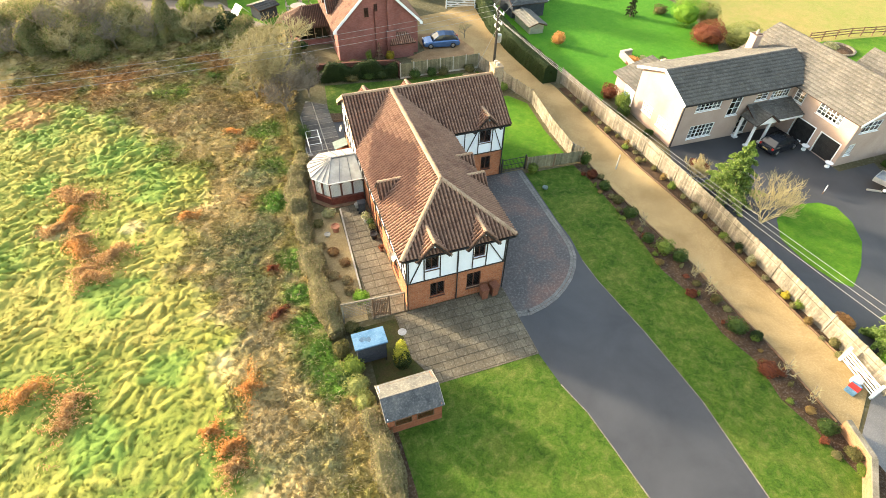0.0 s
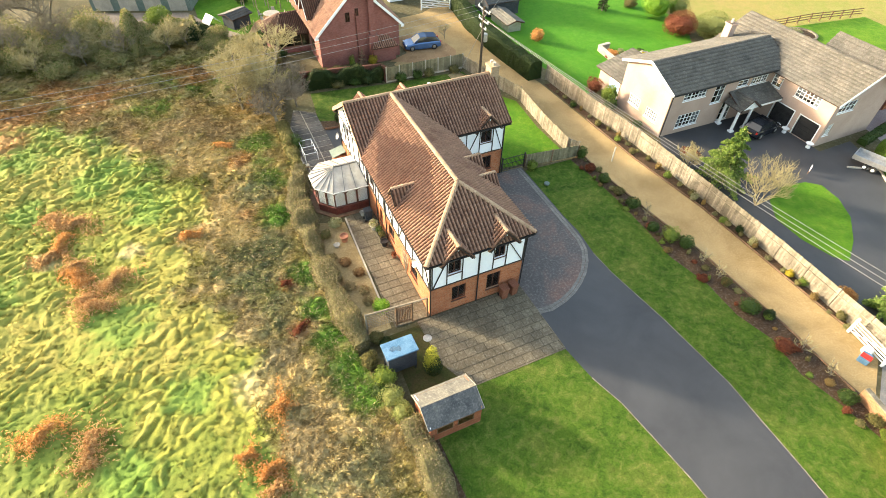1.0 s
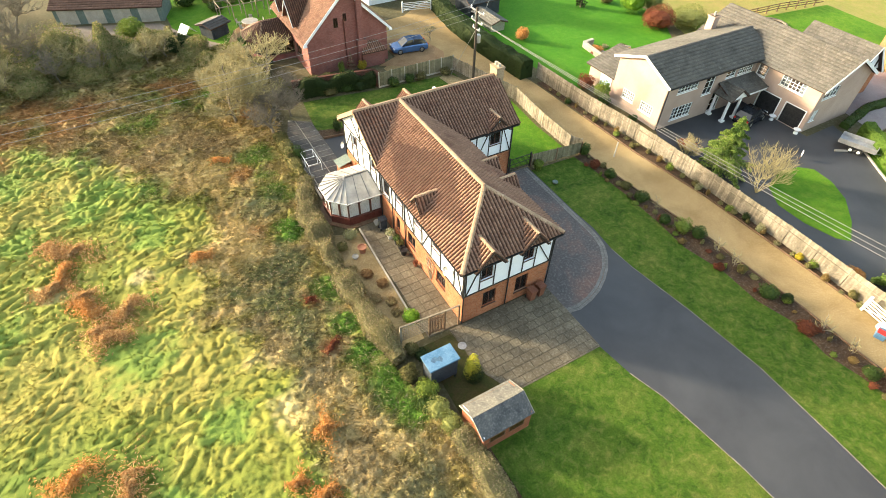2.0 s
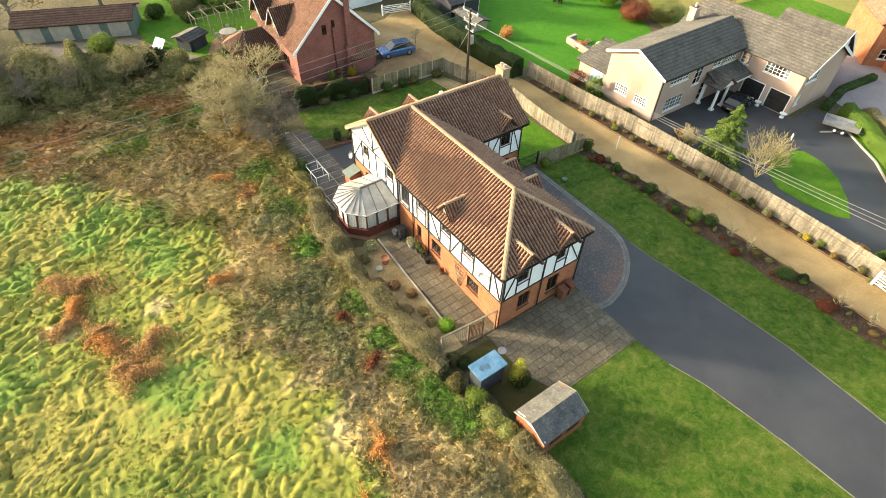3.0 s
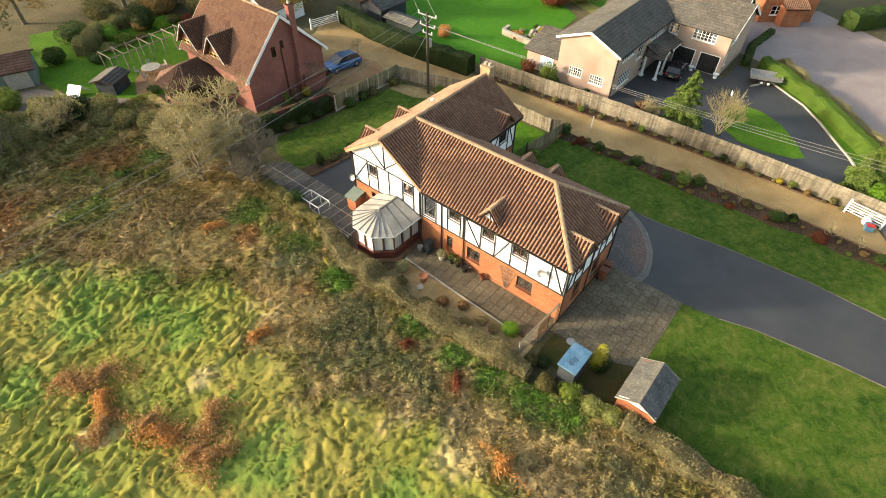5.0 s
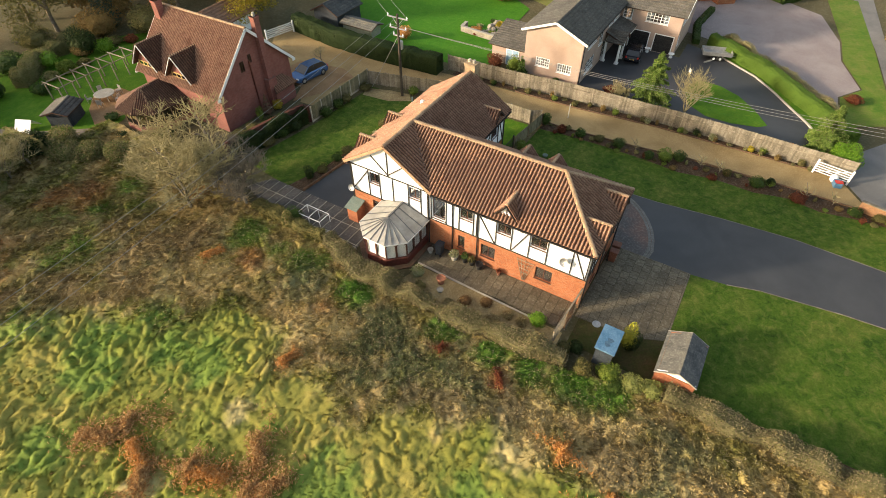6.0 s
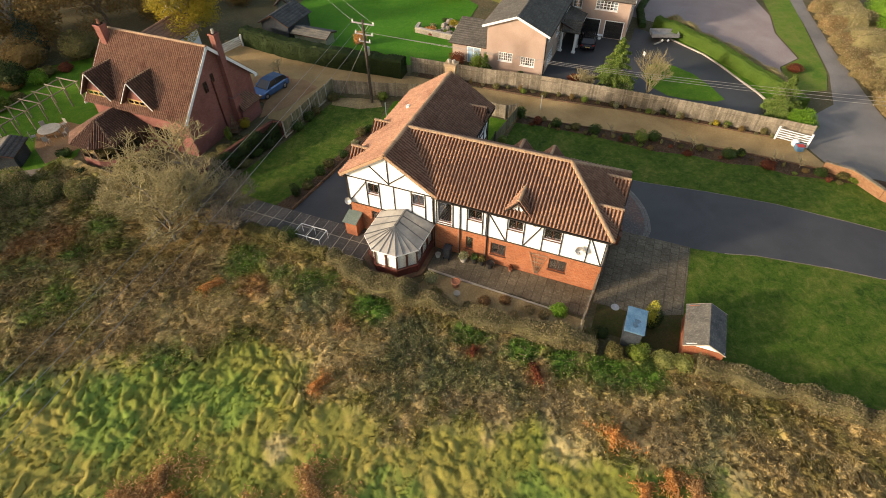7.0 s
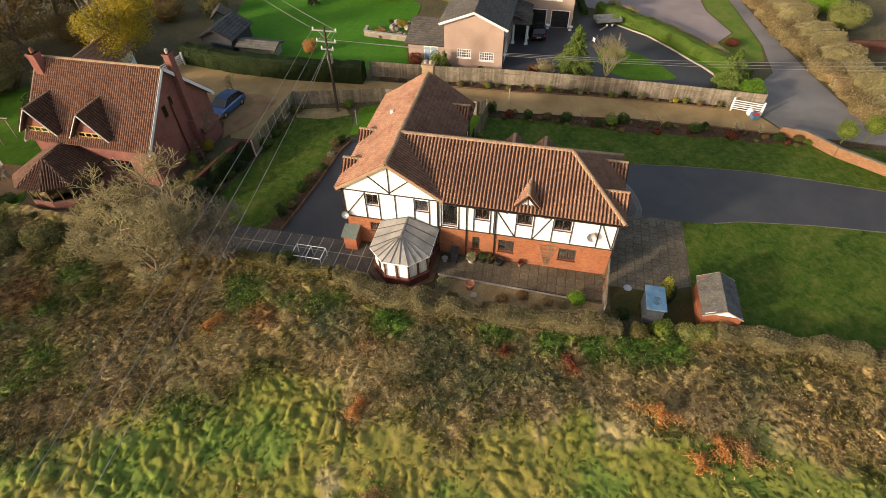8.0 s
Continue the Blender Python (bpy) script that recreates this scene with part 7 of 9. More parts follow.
def iron_gate():
    t = thing("iron_gate", (11.9, 11.95, lie(12, 12)), -1, "black iron side gate between the house and the wooden fence", "gate")
    for x in (0.0, 2.2):
        part("post", boxes((x - 0.05, x + 0.05, -0.05, 0.05, 0, 1.5)), "black", t)
    for z in (0.15, 0.75, 1.3):
        part("rail", boxes((0.05, 2.15, -0.02, 0.02, z, z + 0.04)), "black", t)
    bm = bmesh.new()
    for i in range(16):
        box(bm, 0.12 + i * 0.13, 0.14 + i * 0.13, -0.01, 0.01, 0.15, 1.4)
    part("balusters", bm, "black", t)


iron_gate()


# ---------------------------------------------------------------- pole and wires
def pole():
    t = thing("utility_pole", (17.0, 26.0, lie(17, 26)), 0, "dark timber electricity pole with crossarms and grey transformer", "utility pole")
    bm = bmesh.new()
    tube(bm, (0, 0, -0.3), (0, 0, 8.4), 0.15, 0.11, 12)
    part("shaft", bm, "pole", t)
    for z, w, dy in ((8.0, 1.15, 0), (7.0, 0.95, 0), (6.3, 0.6, 0)):
        arm = part("crossarm", boxes((-0.06, 0.06, -w, w, z, z + 0.1)), "metal", t)
        for y in (-w + 0.08, 0.0, w - 0.08):
            bm = bmesh.new()
            tube(bm, (0, y, z + 0.1), (0, y, z + 0.34), 0.05, 0.035, 8)
            tube(bm, (0, y, z + 0.18), (0, y, z + 0.22), 0.085, 0.085, 8)
            part("insulator", bm, "whiteframe", arm)
    bm = lathe([(0.2, 0), (0.26, 0.05), (0.26, 0.75), (0.2, 0.82), (0.05, 0.86)])
    bmesh.ops.translate(bm, vec=(0.32, 0.05, 4.9), verts=bm.verts)
    part("transformer", bm, "metal", t, "pale grey drum transformer")
    for y in (-0.6, 0.6):
        bm = bmesh.new()
        bar(bm, (0, 0, 7.3), (0, y, 8.0), 0.04, 0.04)
        part("brace", bm, "metal", t)
    bm = bmesh.new()
    tube(bm, (0, 0.1, 6.2), (-0.6, 3.6, 0.0), 0.02, n=6)
    part("stay", bm, "wire", t, "stay wire")


pole()


def wire(a, b, sag, label):
    t = thing("overhead_wire", a, 0, label, "wire", "overhead wires")
    a, b = Vector(a), Vector(b)
    bm = bmesh.new()
    n = 14
    p = []
    for i in range(n + 1):
        s = i / n
        q = a.lerp(b, s) - a
        q.z -= sag * 4 * s * (1 - s)
        p.append(q)
    side = (b - a).cross(Vector((0, 0, 1))).normalized() * 0.014
    up = Vector((0, 0, 0.014))
    rings = [[bm.verts.new(q + e) for e in (side, up, -side, -up)] for q in p]
    for q, r in zip(rings, rings[1:]):
        for i in range(4):
            bm.faces.new((q[i], q[(i + 1) % 4], r[(i + 1) % 4], r[i]))
    part("strand", bm, "wire", t)


for dy in (-1.07, 0.0, 1.07):
    wire((17.0, 26.0 + dy, 8.1), (-34.0, 18.8 + dy * 1.2, 10.2), 0.8, "thin overhead wire from the pole across the field")
for dy, z in ((-0.85, 7.2), (0.0, 7.2), (0.85, 7.2)):
    wire((17.0, 26.0 + dy, z), (28.4 + dy * 0.9, -27.8 + dy * 0.3, 4.0), 0.8, "thin overhead wire from the pole over the forecourt")
for dy in (-1.07, 1.07):
    wire((17.0, 26.0 + dy, 8.1), (48.0, 62.0 + dy, 8.2), 1.0, "thin overhead wire from the pole over the north lawn")


# ---------------------------------------------------------------- vehicles
def car(at, turn, paint, label, L=4.35, W=1.8, Hh=1.5, suv=False):
    t = thing("car", (*at, lie(*at) + 0.012), turn, label, "car")
    # stations along the length: x, half width low, half width high, belt height, roof height (0: none)
    prof = [(-0.5, 0.42, 0.62), (-0.485, 0.3, 0.78), (-0.44, 0.24, 0.92), (-0.3, 0.2, 0.95), (-0.1, 0.2, 0.94), (0.1, 0.2, 0.93), (0.24, 0.22, 0.9), (0.38, 0.26, 0.82), (0.47, 0.3, 0.7), (0.5, 0.4, 0.55)]
    bm = bmesh.new()
    rings = []
    for x, lo, hi in prof:
        w = W / 2 * (1.0 if abs(x) < 0.4 else 0.9 if abs(x) < 0.49 else 0.8)
        hi *= Hh / 1.5
        pts = [(-w * 0.96, lo), (-w, lo + 0.16), (-w * 0.99, hi - 0.12), (-w * 0.92, hi), (w * 0.92, hi), (w * 0.99, hi - 0.12), (w, lo + 0.16), (w * 0.96, lo)]
        rings.append([bm.verts.new((x * L, y, z)) for y, z in pts])
    for a, b in zip(rings, rings[1:]):
        for i in range(8):
            bm.faces.new((a[i], b[i], b[(i + 1) % 8], a[(i + 1) % 8]))
    bm.faces.new(rings[0]), bm.faces.new(rings[-1][::-1])
    bmesh.ops.recalc_face_normals(bm, faces=bm.faces[:])
    body = part("body", bm, paint, t)
    back = -0.47 if suv else -0.45
    cab = [(back, 0.93, 0.85), (back + 0.09, 1.38, 0.72), (-0.1, 1.5, 0.7), (0.08, 1.46, 0.7), (0.26, 0.92, 0.82)]

    def cabin(k, lift, cut):
        bm = bmesh.new()
        rr = []
        for x, z, w in cab:
            z = z * Hh / 1.5 - (0.0 if cut else 0.0)
            w = w * W / 2 / 0.82 * 0.86 * k
            rr.append([bm.verts.new((x * L, -w, z + lift)), bm.verts.new((x * L, w, z + lift))])
        base = [[bm.verts.new((x * L, -W / 2 * 0.9 * k, 0.9 * Hh / 1.5)), bm.verts.new((x * L, W / 2 * 0.9 * k, 0.9 * Hh / 1.5))] for x, z, w in cab]
        for i in range(len(cab) - 1):
            bm.faces.new((rr[i][0], rr[i + 1][0], rr[i + 1][1], rr[i][1]))
            bm.faces.new((rr[i][0], base[i][0], base[i + 1][0], rr[i + 1][0]))
            bm.faces.new((rr[i][1], rr[i + 1][1], base[i + 1][1], base[i][1]))
        bmesh.ops.recalc_face_normals(bm, faces=bm.faces[:])
        return bm
    part("glazing", cabin(0.985, 0.0, True), "carglass", t, "dark glass")
    bm = bmesh.new()
    zr = [(x * L, z * Hh / 1.5 + 0.012, w * W / 2 / 0.82 * 0.86) for x, z, w in cab[1:4]]
    vs = [[bm.verts.new((x, -w, z)), bm.verts.new((x, w, z))] for x, z, w in zr]
    for a, b in zip(vs, vs[1:]):
        bm.faces.new((a[0], b[0], b[1], a[1]))
    bmesh.ops.solidify(bm, geom=bm.faces[:], thickness=0.02)
    part("roof", bm, paint, t)
    for i in (0, 3):
        for s in (-1, 1):
            a, b = cab[i], cab[i + 1]
            bm = bmesh.new()
            bar(bm, (a[0] * L, s * a[2] * W / 2 / 0.82 * 0.86, a[1] * Hh / 1.5), (b[0] * L, s * b[2] * W / 2 / 0.82 * 0.86, b[1] * Hh / 1.5), 0.06, 0.06)
            part("pillar", bm, paint, t)
    for s in (-1, 1):
        bm = bmesh.new()
        bar(bm, (-0.06 * L, s * W / 2 * 0.82, 0.9), (-0.08 * L, s * W / 2 * 0.74, 1.46 * Hh / 1.5), 0.05, 0.05)
        part("pillar", bm, paint, t)
    for x in (-0.3, 0.31):
        for s in (-1, 1):
            bm = bmesh.new()
            y = s * (W / 2 - 0.1)
            tube(bm, (x * L, y - 0.1, 0.33), (x * L, y + 0.1, 0.33), 0.33, n=18)
            wh = part("wheel", bm, "rubber", t)
            bm = bmesh.new()
            tube(bm, (x * L, y + s * 0.09, 0.33), (x * L, y + s * 0.112, 0.33), 0.2, 0.17, 12)
            part("rim", bm, "alloy", wh)
    for s in (-1, 1):
        part("headlight", boxes((0.455 * L, 0.485 * L, s * W * 0.36 - 0.17, s * W * 0.36 + 0.17, 0.64, 0.76), bevel=0.01), "whiteframe", t)
        part("tail_light", boxes((-0.497 * L, -0.478 * L, s * W * 0.38 - 0.1, s * W * 0.38 + 0.1, 0.72, 0.92), bevel=0.01), "redlens", t)
        part("mirror", boxes((0.16 * L, 0.2 * L, s * W * 0.53 - 0.08, s * W * 0.53 + 0.08, 0.92, 1.04), bevel=0.02), paint, t)
    part("number_plate", boxes((-0.506 * L, -0.498 * L, -0.26, 0.26, 0.55, 0.66)), "yellowwood", t, "plain yellow plate")
    return t


mcar, tcar, bcar = nodes_of("car_glass", 0.08, 0.6)
bcar.inputs["Base Color"].default_value = (0.02, 0.024, 0.028, 1)
M["carglass"] = mcar
car((15.1, 37.0), 172, "carblue", "metallic blue hatchback parked on the gravel drive")
car((38.9, 8.1), 8, "cardark", "dark blue compact car parked before the garages", 3.9, 1.75, 1.6, True)


def trailer():
    t = thing("trailer", (43.9, -0.2, lie(43.9, -0.2)), -72, "galvanised flatbed trailer on the dark forecourt", "trailer")
    part("bed", boxes((-1.6, 1.6, -0.8, 0.8, 0.5, 0.58)), "metal", t)
    for a in ((-1.6, 1.6, -0.82, -0.78), (-1.6, 1.6, 0.78, 0.82), (-1.62, -1.58, -0.8, 0.8), (1.58, 1.62, -0.8, 0.8)):
        part("side_board", boxes((*a, 0.55, 0.95)), "metal", t)
    for x in (-0.35, 0.35):
        for s in (-1, 1):
            bm = bmesh.new()
            tube(bm, (x, s * 0.86, 0.28), (x, s * 1.02, 0.28), 0.28, n=14)
            w = part("wheel", bm, "rubber", t)
            bm = bmesh.new()
            tube(bm, (x, s * 1.02, 0.28), (x, s * 1.03, 0.28), 0.15, n=10)
            part("rim", bm, "whiteframe", w)
    bm = bmesh.new()
    bar(bm, (1.6, -0.5, 0.5), (2.9, 0, 0.5), 0.08, 0.08)
    bar(bm, (1.6, 0.5, 0.5), (2.9, 0, 0.5), 0.08, 0.08)
    part("drawbar", bm, "metal", t)
    part("jockey_wheel", boxes((2.6, 2.7, -0.05, 0.05, 0.0, 0.7)), "black", t)


trailer()


def bar_gate(at, turn, w, label):
    t = thing("field_gate", (*at, lie(*at)), turn, label, "gate")
    for x in (0, w):
        part("post", boxes((x - 0.08, x + 0.08, -0.08, 0.08, -0.1, 1.35)), "whiteframe", t)
    for i in range(5):
        part("rail", boxes((0.08, w - 0.08, -0.02, 0.02, 0.2 + i * 0.22, 0.28 + i * 0.22)), "whiteframe", t)
    bm = bmesh.new()
    bar(bm, (0.1, 0.02, 0.2), (w - 0.1, 0.02, 1.15), 0.03, 0.08, up=(0, 1, 0))
    part("diagonal", bm, "whiteframe", t)


bar_gate((24.8, -12.0), -100, 2.7, "white five-bar gate standing open along the lane fence")
bar_gate((19.6, 47.6), -12, 3.9, "white five-bar gate at the end of the gravel lane")
crate = thing("recycling_box", (23.6, -13.9, lie(23.6, -13.9)), 15, "blue recycling box with a red lid beside the white gate", "box")
part("tub", boxes((-0.35, 0.35, -0.3, 0.3, 0.0, 0.5), bevel=0.03), "bluebin", crate)
part("lid", boxes((-0.36, 0.1, -0.31, 0.31, 0.5, 0.56), bevel=0.02), "redlens", crate)
sack = thing("white_sack", (24.2, -13.6, lie(23.9, -13.2)), 30, "full white sack leaning by the white gate", "sack")
part("sack", lathe([(0.2, 0), (0.32, 0.15), (0.3, 0.45), (0.2, 0.62), (0.08, 0.68)]), "whiteframe", sack, smooth=True)


# ---------------------------------------------------------------- outbuildings beyond
def outbuilding(at, turn, L, W, e, r, wallmat, roofmat, label, doors=0, name="outbuilding", doormat="white"):
    t = thing(name, (*at, lie(*at)), turn, label, "outbuilding")
    part("wall_body", boxes((0, L, 0, W, -0.1, e)), wallmat, t)
    for x in (0, L):
        f = Face((x, 0, 0), (0, 1, 0), (1 if x == 0 else -1, 0, 0))
        simple_gable(f, [(0, e), (W, e), (W / 2, r - 0.04)], wallmat, t)
    for y, s in ((-0.3, 1), (W + 0.3, -1)):
        z = e - (r - e) / (W / 2) * 0.3
        slope(t, "roof", [(-0.3, y, z), (L + 0.3, y, z), (L + 0.3, W / 2, r), (-0.3, W / 2, r)], roofmat, flat=True, w=0.4, g=0.4)
    for i in range(doors):
        u = L * (i + 0.15) / doors
        part("door", boxes((u, u + L / doors * 0.7, -0.06, -0.005, 0.0, e * 0.86)), doormat, t, "pale garage door")
    return t


outbuilding((-20.0, 62.7), -21, 12.4, 4.6, 1.95, 2.75, "sage", "tiledark", "long green boarded garage block with pale doors", 4, "garage_block", "concrete")
outbuilding((-4.3, 49.9), 30, 2.5, 2.0, 1.45, 1.75, "navy", "greytile", "small dark garden shed beside the red house path", 1, "garden_shed", "navy")
outbuilding((26.9, 42.4), 0, 4.6, 3.8, 1.9, 2.9, "navy", "feltdark", "dark garden building behind the clipped hedge", 0, "garden_building")
outbuilding((33.2, 46.4), 20, 2.0, 1.6, 1.9, 2.6, "sage", "greytile", "small green garden shed on the north lawn", 1, "garden_shed")
outbuilding((28.9, 37.3), 90, 4.4, 1.9, 1.2, 1.5, "metal", "felt", "low pale greenhouse roof behind the hedge", 0, "greenhouse")
outbuilding((16.5, 51.5), 4, 5.6, 4.6, 2.1, 3.4, "white", "tile", "white garage at the end of the lane", 2, "garage", "whiteframe")


def caravan():
    t = thing("caravan", (25.6, 58.5, lie(25, 58)), 55, "white touring caravan parked under the trees", "caravan")
    bm = boxes((-2.6, 2.6, -1.1, 1.1, 0.45, 2.6), bevel=0.25)
    part("body", bm, "whiteframe", t)
    for x in (-1.5, 0.3, 1.6):
        part("window", boxes((x - 0.4, x + 0.4, -1.13, -1.1, 1.3, 1.95)), "carglass", t)
    part("window", boxes((-2.63, -2.6, -0.8, 0.8, 1.3, 2.0)), "carglass", t)
    for s in (-1, 1):
        bm = bmesh.new()
        tube(bm, (0, s * 0.95, 0.33), (0, s * 1.1, 0.33), 0.33, n=14)
        part("wheel", bm, "rubber", t)


caravan()


def pergola():
    t = thing("pergola", (-2.2, 54.0, 0), 2, "weathered timber pergola on the red house lawn", "pergola")
    for i in range(7):
        for y in (0, 2.2):
            part("post", boxes((i * 1.5 - 0.05, i * 1.5 + 0.05, y - 0.05, y + 0.05, 0, 1.9)), "fence", t)
        part("cross_beam", boxes((i * 1.5 - 0.04, i * 1.5 + 0.04, -0.3, 2.5, 1.98, 2.06)), "fence", t)
    for y in (0, 2.2):
        part("long_beam", boxes((-0.3, 9.3, y - 0.04, y + 0.04, 1.9, 1.98)), "fence", t)


pergola()


def garden_table():
    t = thing("garden_table", (0.6, 51.6, 0.03), 30, "pale oval garden table on the gravel terrace", "table")
    bm = lathe([(0.95, 0.7), (1.0, 0.72), (1.0, 0.75), (0.95, 0.77)], 20)
    part("tabletop", bm, "concrete", t)
    for a in range(4):
        x, y = 0.6 * math.cos(a * 1.57 + 0.8), 0.6 * math.sin(a * 1.57 + 0.8)
        part("leg", boxes((x - 0.04, x + 0.04, y - 0.04, y + 0.04, 0, 0.7)), "concrete", t)
    for k in range(5):
        a = k * 1.256
        c = thing("garden_chair", (0.6 + 1.5 * math.cos(a), 51.6 + 1.5 * math.sin(a), 0.03), math.degrees(a), "pale garden chair round the oval table", "chair", "garden chairs")
        part("seat", boxes((-0.22, 0.22, -0.22, 0.22, 0.42, 0.46)), "concrete", c)
        part("backrest", boxes((0.18, 0.22, -0.22, 0.22, 0.46, 0.9)), "concrete", c)
        for x in (-0.2, 0.2):
            for y in (-0.2, 0.2):
                part("leg", boxes((x - 0.02, x + 0.02, y - 0.02, y + 0.02, 0, 0.42)), "concrete", c)


garden_table()
trampoline = thing("white_cover", (-6.6, 53.4, 0.03), 25, "white folded sheet standing on the concrete yard", "sheet")
bm = bmesh.new()
bar(bm, (-0.9, 0, 0.0), (0, 0, 0.9), 1.6, 0.04)
bar(bm, (0, 0, 0.9), (0.8, 0, 0.0), 1.6, 0.04)
part("cover", bm, "whiteframe", trampoline)
obelisk = thing("garden_obelisk", (7.2, 35.4, 0.0), 20, "dark slatted garden obelisk beside the brick wall", "obelisk")
bm = bmesh.new()
for sx in (-1, 1):
    for sy in (-1, 1):
        bar(bm, (sx * 0.45, sy * 0.45, 0), (0, 0, 2.1), 0.05, 0.05)
part("frame", bm, "wood", obelisk)
for k in range(4):
    s = 0.4 - 0.09 * k
    bm = boxes((-s, s, -s, s, 0.25 + 0.4 * k, 0.29 + 0.4 * k))
    part("slat", bm, "wood", obelisk)
for x, y, s in ((41.2, 7.1, 0.3), (41.15, 4.3, 0.3)):
    b = thing("stone_planter", (x, y, lie(x, y)), 0, "white stone planter beside a garage door", "planter", "planters by the garages")
    part("bowl", lathe([(0.2, 0), (0.22, 0.1), (0.14, 0.25), (0.3, 0.45), (0.36, 0.5), (0.3, 0.52)]), "whiteframe", b)
sign = thing("sign_board", (37.6, 1.4, lie(37.6, 1.4)), 30, "small pale sign board beside the round lawn", "sign")
part("post", boxes((-0.03, 0.03, -0.03, 0.03, 0, 0.5)), "wood", sign)
part("board", boxes((-0.25, 0.25, -0.02, 0.02, 0.4, 0.85)), "whiteframe", sign)


# ---------------------------------------------------------------- meadow and scrub
EDGE_Y = np.array([-60, -6, 0, 7, 15, 19, 22, 25, 28, 31, 34, 36, 39, 60])
EDGE_X = np.array([-11.2, -11.2, -11.6, -12.0, -12.3, -12.8, -14.0, -15.6, -17.2, -19.4, -22.8, -27.0, -38.0, -60.0])
# drifts of one growth each: colour, then places (x, y, radius)
DRIFTS = [
    ((0.11, 0.25, 0.035), [(-13.0, 38.5, 1.6), (-14.3, 34.9, 1.8), (-7.2, 36.6, 1.3), (-6.5, 23.9, 1.3), (-6.6, 18.6, 1.5), (-5.9, -1.3, 1.2), (-6.1, 6.4, 0.9), (-7.2, 13.7, 1.1), (-6.3, 3.2, 0.9), (-6.2, 1.0, 0.9), (-5.7, -3.6, 1.0), (-6.9, 21.2, 1.0), (-9.5, 33.4, 1.1), (-10.5, 36.5, 0.9)]),
    ((0.15, 0.26, 0.05), [(-18.5, 7.3, 1.8), (-22.4, 33.2, 1.9), (-19.6, 30.4, 1.9), (-25.4, 29.5, 2.2), (-20.5, 23.5, 1.6), (-17.3, 11.6, 0.6), (-16.0, 18.0, 1.5), (-15.0, 0.5, 1.2), (-18.0, -3.5, 1.5), (-24.5, 21.5, 1.5), (-15.2, 24.0, 1.4), (-26.5, 12.5, 1.6), (-18.5, 25.5, 1.5), (-16.5, 21.0, 1.2)]),
    ((0.24, 0.245, 0.125), [(-9.6, 10.0, 1.2), (-10.0, 7.7, 1.4), (-10.4, 3.4, 0.9), (-8.6, 5.0, 0.9), (-8.4, -7.7, 1.9), (-10.7, 29.1, 1.6), (-8.4, 17.0, 1.5), (-7.6, 10.5, 0.9), (-8.0, 27.0, 1.5), (-12.5, 31.5, 1.2)]),
    ((0.42, 0.20, 0.085), [(-19.6, 38.6, 2.3), (-26.3, 37.5, 2.6), (-21.0, 35.2, 1.8), (-5.6, 31.3, 1.0), (-8.0, 6.2, 0.55), (-8.1, 2.2, 0.6), (-10.0, 38.6, 1.5), (-11.5, 40.5, 1.4), (-27.3, 32.6, 1.7), (-31, 38, 2.2), (-23.5, 41.5, 2.0), (-8.3, 22.0, 1.0), (-9.5, 14.6, 0.8)]),
    ((0.58, 0.46, 0.22), [(-13.2, 25.6, 1.7), (-11.0, 23.6, 1.4), (-10.8, 14.8, 1.4), (-11.0, -0.2, 1.2), (-17.4, 13.9, 0.7), (-22.9, 15.1, 0.9), (-9.0, -0.8, 0.9), (-7.6, -4.6, 1.0), (-10.0, 12.4, 1.0)]),
    ((0.15, 0.165, 0.075), [(-10.0, 10.2, 1.5), (-12.0, 9.5, 1.2), (-9.9, 6.8, 1.5), (-9.8, 4.0, 1.3), (-10.1, 1.0, 1.0), (-7.9, 11.2, 1.1), (-8.6, 8.6, 1.2)]),
    ((0.09, 0.21, 0.03), [(-6.9, 7.2, 0.8), (-6.9, 3.6, 0.8), (-6.8, 0.8, 0.8), (-6.4, -2.4, 1.0), (-6.1, -4.2, 0.9), (-6.8, 13.4, 0.9)]),
    ((0.47, 0.35, 0.16), [(-9.0, -3.8, 1.4), (-8.6, -6.2, 1.3), (-9.4, -9.5, 1.6)]),
    ((0.34, 0.235, 0.115), [(-15.0, 27.5, 1.9), (-12.0, 29.8, 1.8), (-9.0, 27.5, 1.5), (-17.5, 31.0, 2.0), (-10.5, 33.0, 1.6), (-14.5, 37.0, 1.8), (-20.5, 33.5, 1.8)]),
    ((0.42, 0.32, 0.165), [(-11.3, 3.8, 1.1), (-11.5, 6.0, 0.9), (-9.4, 1.0, 1.0), (-9.8, -4.6, 1.2), (-13.8, 29.0, 1.4)]),
]


def tussocks(x, y, cell, seed):
    """Distance-based lumps: 1 in the middle of a tussock, 0 in the cracks; and a chance value per tussock."""
    rs = np.random.RandomState(seed)
    jx, jy, jv = rs.rand(128, 128), rs.rand(128, 128), rs.rand(128, 128)
    u, v = x / cell, y / cell
    iu, iv = np.floor(u).astype(int), np.floor(v).astype(int)
    d1 = np.full(x.shape, 9.0)
    d2 = np.full(x.shape, 9.0)
    val = np.zeros(x.shape)
    for a in (-1, 0, 1):
        for b in (-1, 0, 1):
            ku, kv = (iu + a) % 128, (iv + b) % 128
            d = np.hypot(iu + a + jx[ku, kv] - u, iv + b + jy[ku, kv] - v)
            near = d < d1
            d2 = np.where(near, d1, np.minimum(d2, d))
            val = np.where(near, jv[ku, kv], val)
            d1 = np.where(near, d, d1)
    return np.sin(np.clip((d2 - d1) * 1.7, 0, 1) * 1.5708), val


